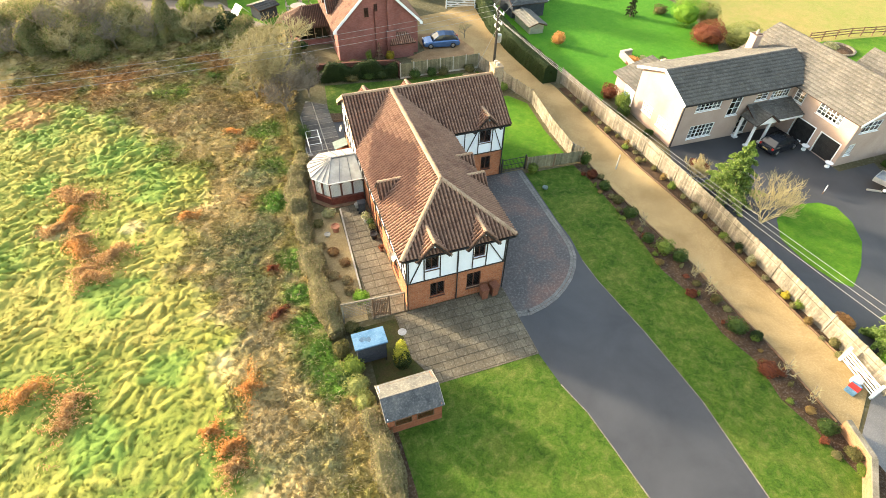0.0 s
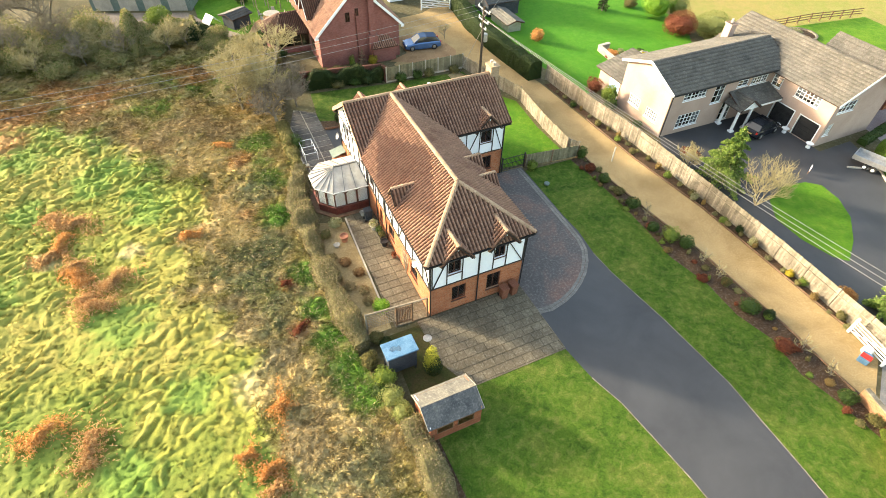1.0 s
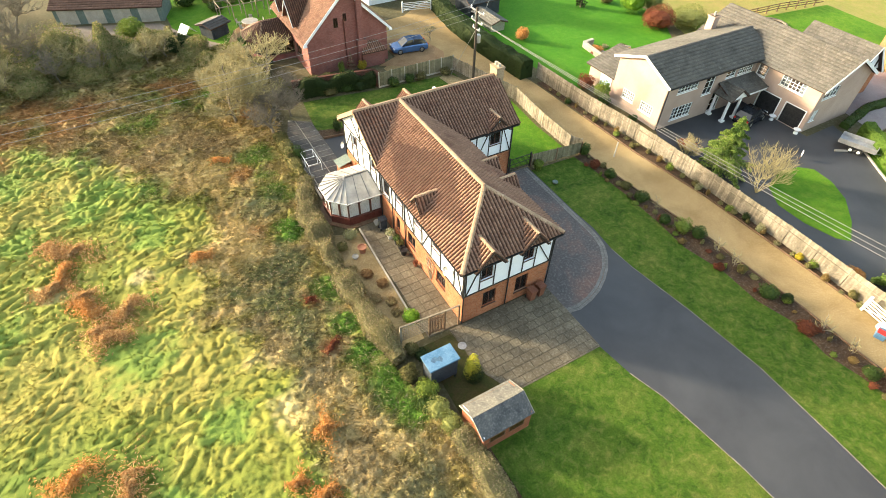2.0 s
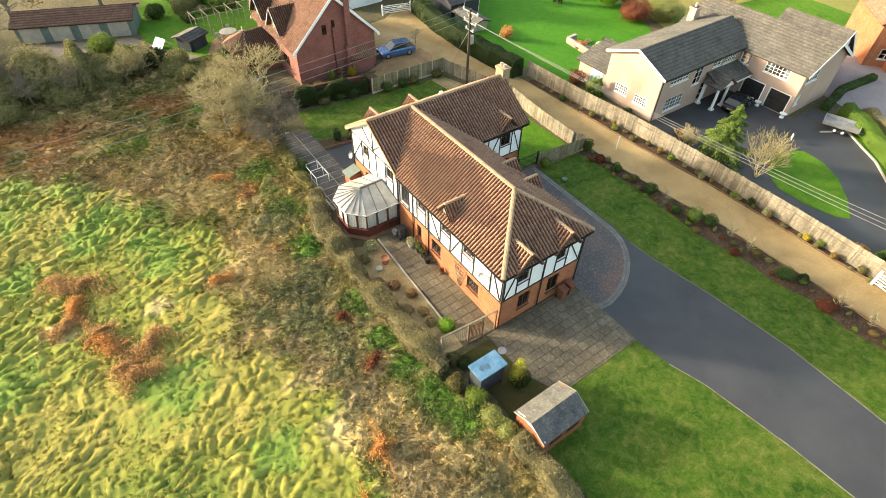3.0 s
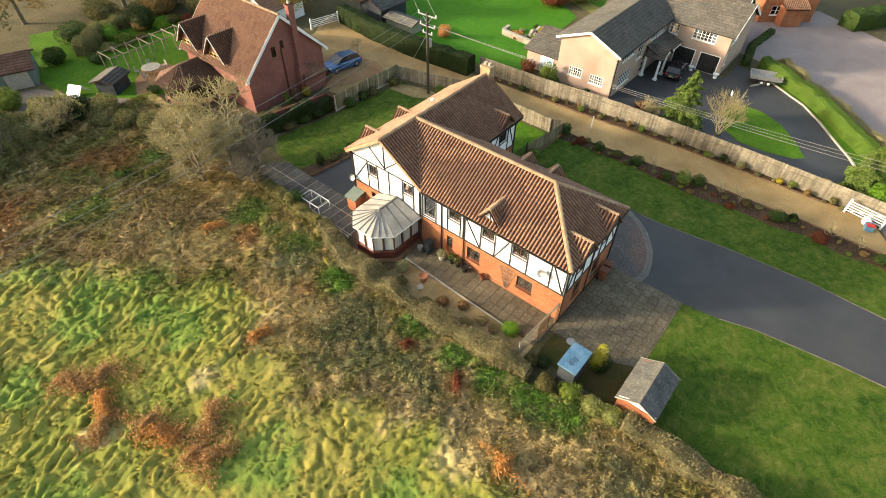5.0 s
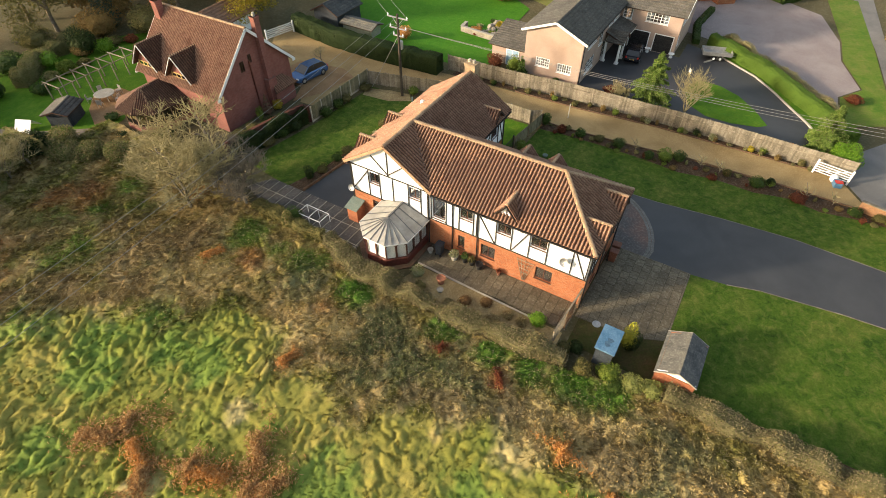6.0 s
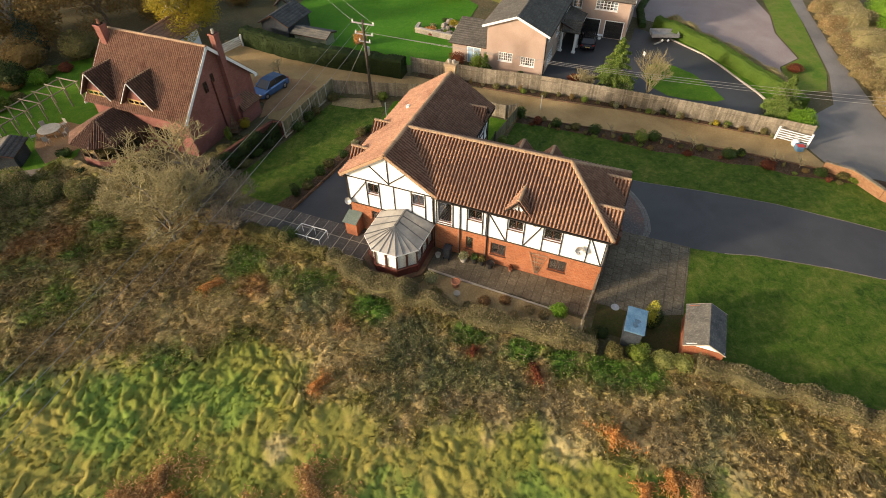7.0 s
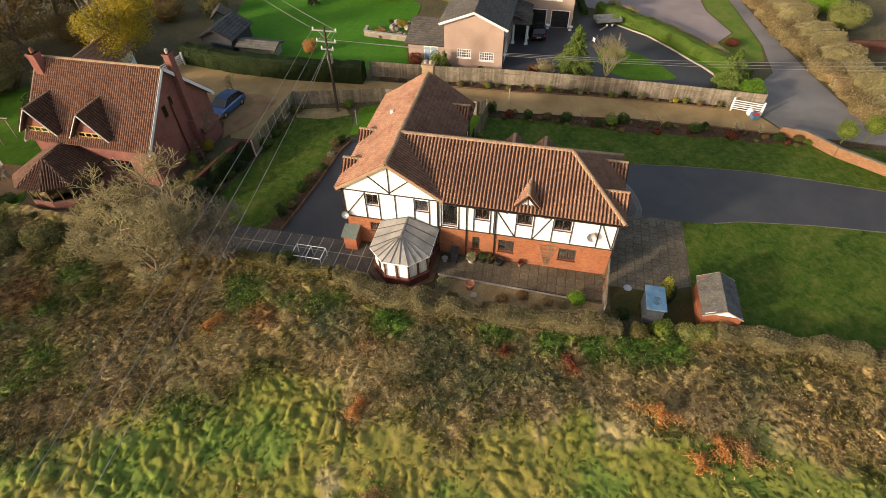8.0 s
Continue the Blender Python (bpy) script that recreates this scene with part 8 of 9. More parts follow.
def meadow_share(x, y):
    """1 in the tussock meadow, 0 in the scrub, with a loose seam between."""
    w = np.interp(y, EDGE_Y, EDGE_X) - x + 5.0 * (N1(x * 0.22, y * 0.22) - 0.5) + 2.5 * (N2(x * 0.8, y * 0.8) - 0.5) + 1.2 * (N3(x * 2.2, y * 2.2) - 0.5)
    return np.clip(w / 2.4 + 0.5, 0, 1)


def folds(x, y):
    wx = x + 0.8 * (N1(x * 0.9, y * 0.9) - 0.5) + 1.1 * (N2(x * 0.3 + 5, y * 0.3) - 0.5)
    wy = y + 0.8 * (N2(x * 0.9, y * 0.9) - 0.5) + 1.1 * (N3(x * 0.3, y * 0.3 + 5) - 0.5)
    return tussocks((wx * 0.9 + wy * 0.35) * 0.9, (wy * 0.9 - wx * 0.35) * 1.15, 0.82, 21)


def tufts(x, y):
    """Fallen grass: lumps of several sizes, some cracks open and some grown over."""
    a, v = folds(x, y)
    b, w = tussocks(x * 1.1 + 0.3 * N2(x * 2, y * 2), y * 0.8, 0.3, 22)
    shut = np.clip(1.6 * N3(x * 0.55 + 8, y * 0.55) - 0.1, 0.35, 1)
    return a * shut * (0.09 + 0.2 * v) + 0.09 * b * w + 0.13 * N2(x * 1.25, y * 1.25) + 0.08 * N1(x * 2.6, y * 2.6)


def field_height(x, y):
    m = meadow_share(x, y)
    comb = 2 * np.pi * (N1(x * 0.12 + 9, y * 0.12) * 0.7 + 0.1)
    lean = 0.9 * tufts(x, y)
    calm = np.clip((N2(x * 0.11 + 5, y * 0.11) - 0.28) * 3.2, 0.6, 1)
    low = 0.02 + 0.3 * N3(x * 0.16, y * 0.16) + calm * tufts(x + lean * np.cos(comb), y + lean * np.sin(comb)) + 0.04 * N1(x * 6, y * 6)
    c, u = tussocks(x + N1(x, y), y + N2(x, y), 0.9, 31)
    high = 0.14 + 0.3 * N2(x * 0.35, y * 0.35) + 0.2 * c * u + 0.08 * N1(x * 3, y * 3)
    return low * m + high * (1 - m)


def shades(f, cols, lo=0.28, hi=0.72):
    k = np.linspace(lo, hi, len(cols))
    return np.stack([np.interp(f, k, [c[i] for c in cols]) for i in range(3)], -1)


def growth(x, y):
    """The colour of what grows at a place: green, lime and straw tussocks, tan brambles, and the drifts."""
    m = meadow_share(x, y)[..., None]
    v = folds(x, y)[1]
    f = N2(x * 0.13 + 3, y * 0.13)
    a = 0.55 * shades(f, [(0.12, 0.215, 0.04), (0.26, 0.28, 0.055), (0.36, 0.31, 0.08)]) + 0.45 * shades(v * 0.6 + 0.4 * N1(x * 0.7, y * 0.7), [(0.13, 0.205, 0.042), (0.28, 0.285, 0.058), (0.40, 0.345, 0.10)], 0.1, 0.9)
    f = N3(x * 0.3 + 7, y * 0.3)
    s = 0.5 * shades(f, [(0.20, 0.24, 0.06), (0.44, 0.345, 0.155), (0.54, 0.41, 0.20), (0.46, 0.33, 0.16), (0.27, 0.26, 0.085)]) + 0.5 * shades(N1(x * 1.3, y * 1.3), [(0.21, 0.21, 0.065), (0.48, 0.38, 0.185), (0.60, 0.49, 0.28)])
    col = 0.9 * a * m + 0.94 * s * np.array((1.0, 0.965, 0.86)) * (1 - m)
    rough = 0.9 * (N1(x * 1.1 + 11, y * 1.1) - 0.5) + 0.7 * (N2(x * 3.1, y * 3.1) - 0.5)
    for c, spots in DRIFTS:
        w = np.full(x.shape, -9.0)
        for sx, sy, r in spots:
            w = np.maximum(w, 1.5 - np.hypot(x - sx, y - sy) / r)
        w = np.clip((w + rough * 1.1) * 0.9, 0, 0.75)[..., None]
        col = col * (1 - w) + np.array(c) * w
    return col


def tinted(me, x, y, each=1, bleached=0.0, light=1.0, tuft=1):
    """Gives each vertex the colour of the growth at (x, y); a share of the pieces is bleached straw."""
    att = me.color_attributes.new("growth", "FLOAT_COLOR", "POINT")
    c = np.ones((len(me.vertices), 4), np.float32)
    g = growth(x, y)
    if bleached:
        k = np.repeat(0.7 * (np.random.RandomState(len(x) % 9999).rand(len(x) // tuft) < bleached), tuft)[:, None]
        g = g * (1 - k) + np.array((0.55, 0.44, 0.28)) * k
    c[:, :3] = np.repeat(g * np.reshape(light, (-1, 1)), each, 0)
    att.data.foreach_set("color", c.ravel())


HEDGE_Y = [-60, -12, -7, -4, -1, 2, 7, 15, 18, 26, 30, 45, 60]
HEDGE_X = [-4.7, -4.6, -4.6, -4.7, -5.4, -5.8, -5.9, -5.8, -4.6, -4.2, -3.0, -2.0, -2]


def in_field(x, y):
    return (x < np.interp(y, HEDGE_Y, HEDGE_X)) & (y < 47.5)


def relief(name, x0, x1, y0, y1, res, keep, height):
    nx, ny = int((x1 - x0) / res) + 1, int((y1 - y0) / res) + 1
    X, Y = np.meshgrid(np.linspace(x0, x1, nx), np.linspace(y0, y1, ny))
    v = np.stack([X, Y, height(X, Y)], -1).reshape(-1, 3)
    i = np.arange(nx * ny).reshape(ny, nx)
    q = np.stack([i[:-1, :-1], i[:-1, 1:], i[1:, 1:], i[1:, :-1]], -1).reshape(-1, 4)
    c = v[q].mean(1)
    q = q[keep(c[:, 0], c[:, 1])]
    used, inv = np.unique(q, return_inverse=True)
    me = arrays(name, v[used], inv.reshape(-1, 4), 4)
    me.polygons.foreach_set("use_smooth", [True] * len(me.polygons))
    tinted(me, v[used][:, 0], v[used][:, 1])
    me.materials.append(M["fieldfloor"])
    return me


tagged(new("meadow", relief("meadow", -31, -2, -30, 48, 0.105, in_field, field_height)), "rough pale green tussock meadow running into brown scrub", "meadow", "", "stuff")
tagged(new("meadow_beyond", relief("meadow_beyond", -110, -30.9, -60, 110, 0.6, lambda x, y: x < 9e9, lambda x, y: 0.06 + 0.3 * N3(x * 0.16, y * 0.16) + 0.25 * N1(x * 1.3, y * 1.3))), "rough meadow running on to the west", "meadow", "", "stuff")


def blades(name, n, box4, seed, keep, length, width, lean, label, wild=0.12, rise=1.0, bleached=0.0, tuft=1):
    """Leaning grass: five-cornered blades, combed one way in each drift."""
    rs = np.random.RandomState(seed)
    m = n // tuft
    x, y = rs.uniform(box4[0], box4[1], m), rs.uniform(box4[2], box4[3], m)
    k = keep(x, y) & in_field(x, y)
    x, y = np.repeat(x[k], tuft), np.repeat(y[k], tuft)
    n = len(x)
    a = 2 * np.pi * (N1(x * 0.45 + 9, y * 0.45) * 1.6 + wild * rs.rand(n))
    L = length * rs.uniform(0.5, 1.3, n)
    light = np.ones(n)
    rx, ry = x, y
    if tuft > 1:
        big = np.repeat(rs.uniform(0.55, 1.45, n // tuft), tuft)
        a = 2 * np.pi * rs.rand(n)
        off = 0.16 * big * np.sqrt(rs.rand(n))
        x, y, L = x + off * np.cos(a), y + off * np.sin(a), L * big
        light = np.repeat(rs.choice((0.6, 0.8, 1.0, 1.15, 1.25), n // tuft), tuft)
    z = field_height(x, y) - 0.04
    d = np.stack([np.cos(a) * lean, np.sin(a) * lean, rise * (0.4 + 0.6 * rs.rand(n))], 1)
    d /= np.linalg.norm(d, axis=1)[:, None]
    s = np.stack([-np.sin(a + rs.normal(0, 0.5, n)), np.cos(a), np.zeros(n)], 1) * (width * rs.uniform(0.6, 1.4, n))[:, None]
    p = np.stack([x, y, z], 1)
    mid = p + d * (L * 0.55)[:, None]
    tip = p + d * L[:, None] + np.stack([np.cos(a) * L * 0.3, np.sin(a) * L * 0.3, -L * 0.25], 1)
    v = np.stack([p - s, p + s, mid + s * 0.8, tip, mid - s * 0.8], 1).reshape(-1, 3)
    me = arrays(name, v, np.arange(5 * n).reshape(n, 5), 5)
    tinted(me, rx, ry, 5, bleached, light, tuft)
    me.materials.append(M["fieldgrass"])
    return tagged(new(name, me), label, "grass", "", "stuff")


FIELD = (-30, -3, -18, 47.5)
CHANCE = np.random.RandomState(7)
blades("meadow_grass", 190000, FIELD, 41, lambda x, y: CHANCE.rand(len(x)) < 0.15 + 0.85 * meadow_share(x, y), 0.24, 0.013, 1.3, "leaning tufts of pale green and straw meadow grass", 0.16, 0.6)
blades("dead_grass", 520000, FIELD, 45, lambda x, y: (CHANCE.rand(len(x)) > meadow_share(x, y)) & ((y > 24) | (CHANCE.rand(len(x)) < 0.9)), 0.27, 0.011, 1.2, "tall dead brown grass and stems standing in the scrub in tufts", 0.6, 1.0, 0.12, 16)


def litter(name, n, seed, keep, size, label, rise=0.25):
    rs = np.random.RandomState(seed)
    x, y = rs.uniform(-32, -2, n), rs.uniform(-20, 47.5, n)
    k = keep(x, y, rs) & in_field(x, y)
    x, y = x[k], y[k]
    z = field_height(x, y) + rise * rs.rand(len(x)) ** 2 - 0.02
    me = leaves(name, np.stack([x, y, z], 1), size, rs, 0.75, out=np.tile((0.0, 0.0, 2.2), (len(x), 1)))
    tinted(me, x, y, 4, 0.15)
    me.materials.append(M["fieldleaf"])
    return tagged(new(name, me), label, "scrub", "", "stuff")


litter("bramble_thicket", 560000, 51, lambda x, y, rs: (rs.rand(len(x)) > meadow_share(x, y) * 1.15) & (N1(x * 0.9, y * 0.9) + 0.7 * rs.rand(len(x)) > 0.5) & ((y < 32) | (rs.rand(len(x)) < 0.55)), 0.068, "dense tan, brown and green brambles and dead stems", 0.16)


def bracken(x, y, r, h, seed, material="bracken", label="clump of orange-brown bracken in the rough grass", n=2200):
    """A loose ragged clump of dead fronds that thins out at its edge."""
    rs = np.random.RandomState(seed)
    t = thing("bracken", (x, y, float(field_height(np.array([x]), np.array([y]))[0]) - 0.03), 0, label, "bracken")
    rad = r * np.abs(rs.normal(0, 0.62, n))
    a = rs.rand(n) * 6.283
    rad *= 0.75 + 0.5 * np.sin(a * 2 + seed) ** 2
    px, py = rad * np.cos(a) * 1.35, rad * np.sin(a) * 0.7
    px, py = px * math.cos(seed) - py * math.sin(seed), px * math.sin(seed) + py * math.cos(seed) + 0.3 * np.sin(px * 3)
    z = 0.6 * h * np.exp(-(rad / r) ** 2) * rs.rand(n) ** 0.6 + 0.08 + 0.1 * rs.rand(n)
    pts = np.stack([px, py, z], 1)
    part("fronds", leaves("fronds", pts, 0.1, rs, 0.6), material, t)
    stems = []
    for i in range(14):
        b, q = rs.rand() * 6.283, r * rs.uniform(0.2, 0.8)
        stems.append((Vector((0.3 * q * math.cos(b), 0.3 * q * math.sin(b), 0)), Vector((q * math.cos(b), q * math.sin(b), h * rs.uniform(0.5, 1.0))), 0.012, 0.006))
    tagged(part("stems", limbs_mesh("stems", stems, 0.008), material, t), kind="stuff")


for i, (x, y, r, h) in enumerate([(-13.3, 13.8, 0.5, 0.6), (-10.35, -2.7, 0.75, 0.7), (-11.6, -5.8, 0.8, 0.6), (-22.3, 1.0, 1.15, 0.7), (-21.9, 16.6, 0.8, 0.7), (-20.8, 12.5, 0.95, 0.6), (-9.4, 24.8, 0.5, 0.4), (-12.6, -4.6, 0.5, 0.5), (-8.0, 6.2, 0.4, 0.4), (-8.1, 2.2, 0.45, 0.4)]):
    bracken(x, y, r, h, 60 + i, "redleaf" if i > 7 else "bracken", "low rust-red bramble patch in the scrub" if i > 7 else "clump of orange-brown bracken in the rough grass", 650 if i > 7 else 2000)
for i, (x, y, r) in enumerate([(-20.2, 10.2, 1.3), (-21.0, 18.6, 1.5), (-18.5, 11.2, 1.1), (-20.0, -0.9, 1.3), (-22.4, 19.4, 1.1), (-19.4, 9.2, 0.9), (-11.6, -7.0, 0.8), (-20.9, 13.6, 1.0), (-22.6, 15.4, 1.0)]):
    bracken(x, y, r, 0.5, 80 + i, "straw_brown", "clump of brown dead fern in the meadow")


# ---------------------------------------------------------------- hedges
def hedge(pts, width, height, material, label, leaf=0.06, density=260, seed=1, wild=0.12, name="hedge", two=None):
    """A hedge along pts: a dense heart and leaves all over its top and sides."""
    rs = np.random.RandomState(seed)
    o = Vector((*pts[0], lie(*pts[0])))
    t = thing(name, o, 0, label, "hedge")
    bm = bmesh.new()
    allp, alln = [], []
    rings = []
    path = []
    for a, b in zip(pts, pts[1:]):
        n = max(1, round(math.dist(a, b) / 0.4))
        path += [(a[0] + (b[0] - a[0]) * i / n, a[1] + (b[1] - a[1]) * i / n) for i in range(n)]
    path.append(pts[-1])
    for i, (x, y) in enumerate(path):
        x2, y2 = path[min(i + 1, len(path) - 1)]
        x1, y1 = path[max(i - 1, 0)]
        L = math.hypot(x2 - x1, y2 - y1)
        nx, ny = -(y2 - y1) / L, (x2 - x1) / L
        w = width / 2 * (1 + wild * 2 * (float(N1(np.array(x * 1.1 + 40), np.array(y * 1.1))) - 0.5) * 2)
        h = height * (1 + wild * 2 * (float(N2(np.array(x * 0.9 + 40), np.array(y * 0.9))) - 0.5) * 2)
        z = lie(x, y)
        prof = [(-w, 0), (-w * 1.02, h * 0.5), (-w * 0.9, h * 0.88), (-w * 0.55, h), (w * 0.55, h), (w * 0.9, h * 0.88), (w * 1.02, h * 0.5), (w, 0)]
        rings.append([(Vector((x + nx * u, y + ny * u, z + q)) - o) for u, q in prof])
    vr = [[bm.verts.new(p) for p in r] for r in rings]
    for a, b in zip(vr, vr[1:]):
        for i in range(7):
            bm.faces.new((a[i], a[i + 1], b[i + 1], b[i]))
    bm.faces.new(vr[0][::-1]), bm.faces.new(vr[-1])
    bmesh.ops.recalc_face_normals(bm, faces=bm.faces[:])
    pts3, nor = [], []
    for f in bm.faces:
        if len(f.verts) != 4:
            k = int(f.calc_area() * density)
        else:
            k = int(f.calc_area() * density + rs.rand())
        vs = [np.array(v.co) for v in f.verts]
        nn = np.array(f.normal)
        for _ in range(k):
            s, q = rs.rand(2)
            if len(vs) == 4:
                p = (vs[0] * (1 - s) + vs[1] * s) * (1 - q) + (vs[3] * (1 - s) + vs[2] * s) * q
            else:
                p = sum(vs) / len(vs) + (vs[rs.randint(len(vs))] - sum(vs) / len(vs)) * s
            pts3.append(p + nn * rs.uniform(-0.06, 0.05 + wild * 0.5))
            nor.append(nn)
    for v in bm.verts:
        v.co += Vector([float(q) for q in rs.normal(0, 0.03, 3)])
    part("heart", bm, material, t)
    part("foliage", leaves("foliage", np.array(pts3), leaf, rs, out=np.array(nor)), material, t)
    return t


hedge([(-4.0, 18.4), (-4.7, 16.4), (-5.2, 14.7), (-5.35, 11), (-5.35, 7.3), (-5.2, 2.3), (-4.9, -0.6)], 1.15, 1.05, "hedge", "dead-leaved brown hedge along the field boundary", 0.055, 520, 2, 0.3)
hedge([(-4.1, -6.4), (-4.0, -8.2), (-4.1, -10.5), (-4.1, -14), (-4.3, -20), (-4.4, -27)], 1.0, 1.15, "hedge", "dead-leaved brown hedge beside the south lawn", 0.055, 520, 4, 0.3)
hedge([(-3.9, 25.8), (-4.0, 22.6), (-4.1, 18.8)], 0.9, 1.0, "olive", "low olive hedge beside the slab terrace", 0.06, 360, 6, 0.2)
hedge([(23.6, 25.4), (23.1, 33), (23.3, 40), (24.4, 47)], 1.7, 2.0, "dark", "tall clipped dark green hedge along the lane", 0.06, 260, 7, 0.03)
hedge([(47.2, 1.0), (45.2, -1.9), (41.6, -6.2), (37.6, -9.8), (34.4, -12.6), (31.4, -14.6)], 1.3, 1.35, "hedgebright", "clipped bright green hedge above the pale kerb", 0.06, 260, 8, 0.05)
hedge([(48.8, -0.2), (46.5, -3.3), (42.9, -7.5), (38.9, -11.1), (35.7, -13.6)], 0.9, 1.0, "hedgepale", "grey-brown seedy hedge behind the clipped green one", 0.06, 240, 15, 0.2)
hedge([(46.4, 2.6), (52, 3.6), (58, 3.0)], 0.8, 0.6, "green", "low clipped hedge by the mauve drive", 0.06, 160, 9, 0.05)
hedge([(66, -4), (72, -8), (84, -9)], 2.5, 2.2, "green", "large clipped green hedge beyond the mauve drive", 0.09, 70, 10, 0.06)
shrub((-4.1, 22.3), 0.5, 1.5, "thick", 1300, 0.06, 176, "dull green upright conifer beside the slab terrace", blobs=[(0, 0, 0.6, 0.5, 0.5, 0.6), (0, 0, 1.1, 0.35, 0.35, 0.5)])
hedge([(24.4, -24.6), (27.5, -24.9), (35.0, -23.2), (48.0, -20.6), (62, -18.6)], 2.2, 0.9, "scrub", "brown scrubby roadside bank", 0.08, 240, 11, 0.3, "roadside_scrub")
hedge([(25.4, -27.4), (35.5, -25.8), (48.5, -23.0), (62, -21)], 3.2, 1.5, "hedgepale", "tangled brown roadside hedgerow", 0.09, 150, 12, 0.35, "hedgerow")
hedge([(-1.5, 40.4), (-2.4, 37.2), (-1.8, 34.4), (-0.2, 33.4)], 1.2, 1.1, "olive", "loose shrubby border of the red house", 0.07, 260, 13, 0.3)

# ---------------------------------------------------------------- shrubs round the gardens
G1 = "shrubs in the lane bed"
for i, (x, y, r, h, m, lab) in enumerate([
    (19.6, 11.0, 0.5, 1.3, "green", "upright green shrub at the end of the wooden fence"), (19.3, 9.2, 0.5, 0.7, "redleaf", "low red-brown shrub in the lane bed"),
    (19.4, 7.4, 0.55, 0.85, "green", "rounded green shrub in the lane bed"), (19.6, 5.6, 0.5, 0.6, "olive", "low grey-green shrub in the lane bed"),
    (19.6, 3.8, 0.65, 0.9, "green", "glossy rounded green shrub in the lane bed"), (19.2, 0.9, 0.5, 0.8, "green", "rounded green shrub in the lane bed"),
    (19.8, -0.4, 0.75, 1.0, "lime", "light green bushy shrub in the lane bed"), (20.3, -1.5, 0.65, 1.0, "green", "rounded green shrub in the lane bed"),
    (19.9, -8.0, 0.75, 0.95, "green", "broad green shrub in the lane bed"), (20.7, -9.0, 0.4, 0.7, "dark", "dark clipped shrub in the lane bed"),
    (19.6, -11.2, 0.7, 0.6, "redleaf", "low red-brown heather in the lane bed"), (20.0, -15.3, 0.6, 0.6, "green", "rounded green shrub in the lane bed"),
    (20.2, -17.0, 0.5, 0.6, "olive", "low olive shrub near the road wall"), (19.9, -17.9, 0.4, 0.45, "lime", "small yellow-green shrub near the road wall"),
    (19.0, -4.6, 0.4, 0.4, "redleaf", "dead brown plant in the lane bed"), (20.3, -5.6, 0.4, 0.5, "olive", "low olive plant in the lane bed"),
]):
    shrub((x, y), r, h, m, 1300, 0.05, 100 + i, lab, group=G1)
shrub((14.6, 11.3), 0.5, 0.9, "lime", 1000, 0.05, 130, "yellow-green shrub at the corner of the wooden fence")
for i, (x, y) in enumerate([(19.7, 2.2), (20.2, -5.0), (20.4, -11.8), (20.6, -13.8), (20.3, -3.4)]):
    bare_tree((x, y), 1.7, 140 + i, "small bare rose bush in the lane bed", 1.0, 3, 0.03, name="bare_shrub", group="bare shrubs", rmin=0.014)
for i, (x, y, m) in enumerate([(24.6, 12.1, "lime"), (24.5, 9.9, "olive"), (25.1, 5.8, "lime"), (25.2, -0.5, "lime"), (25.5, -1.9, "dark"), (25.3, -3.4, "flower"), (25.3, -6.8, "yellow"), (25.4, -7.8, "lime"), (24.4, 15, "olive"), (24.3, 19, "green"), (25.1, 2.6, "flower"), (25.2, -11, "olive")]):
    shrub((x, y), 0.38, 0.55 + 0.1 * (i % 3), m, 420, 0.045, 150 + i, "small climbing shrub at the foot of the tall fence", group="shrubs by the fence", lumps=3)
shrub((-2.75, 2.05), 0.62, 0.75, "limegreen", 1800, 0.045, 170, "clipped bright green round shrub by the gate")
shrub((-3.5, -0.9), 0.5, 0.7, "dark", 1100, 0.045, 171, "dark clipped shrub behind the blue shed")
shrub((-3.9, -0.2), 0.5, 0.75, "olive", 900, 0.05, 172, "olive shrub beside the gate")
# dark foliage added for the golden conifer's shaded side, not a second plant
shrub((-1.55, -3.7), 0.42, 2.2, "dark", 1500, 0.05, 173, "dark foliage added as the shaded side of the golden conifer", blobs=[(0, 0, 0.45, 0.5, 0.5, 0.5), (0.1, -0.2, 0.9, 0.38, 0.38, 0.6)])
shrub((-1.55, -3.5, 0.0), 0.4, 2.3, "goldlime", 1500, 0.045, 174, "slim golden conifer in the soil corner", blobs=[(0, 0, 0.7, 0.5, 0.5, 0.7), (0, 0, 1.3, 0.44, 0.44, 0.6), (0, 0, 1.8, 0.31, 0.31, 0.5), (0, 0, 2.15, 0.16, 0.16, 0.3)])
for i, (x, y, r, h, m) in enumerate([(-4.4, -3.2, 0.75, 1.3, "lime"), (-4.5, -4.6, 0.8, 1.35, "limeolive"), (-4.3, -5.7, 0.7, 1.35, "limeolive"), (-4.9, -1.8, 0.6, 1.2, "olive"), (-5.0, -3.9, 0.6, 0.9, "green")]):
    shrub((x, y), r, h, m, 1900, 0.05, 180 + i, "light green leafy bush in the boundary hedge behind the sheds", group="hedge bushes")
for i, (x, y, r, h, m) in enumerate([(-3.2, 11.0, 0.6, 0.7, "flower"), (-3.7, 6.9, 0.5, 0.5, "withered"), (-3.1, 5.6, 0.45, 0.5, "withered"), (-3.3, 3.9, 0.45, 0.4, "scrub"), (-4.2, 10.2, 0.5, 0.5, "olive"), (-4.4, 7.8, 0.4, 0.35, "scrub"), (-4.1, 4.6, 0.5, 0.4, "scrub"), (-3.4, 2.9, 0.4, 0.35, "scrub")]):
    shrub((x, y), r, h, m, 700, 0.05, 190 + i, "withered brown plant in the gravel border" if m != "flower" else "pale green spiky plant by the conservatory", group="border plants")
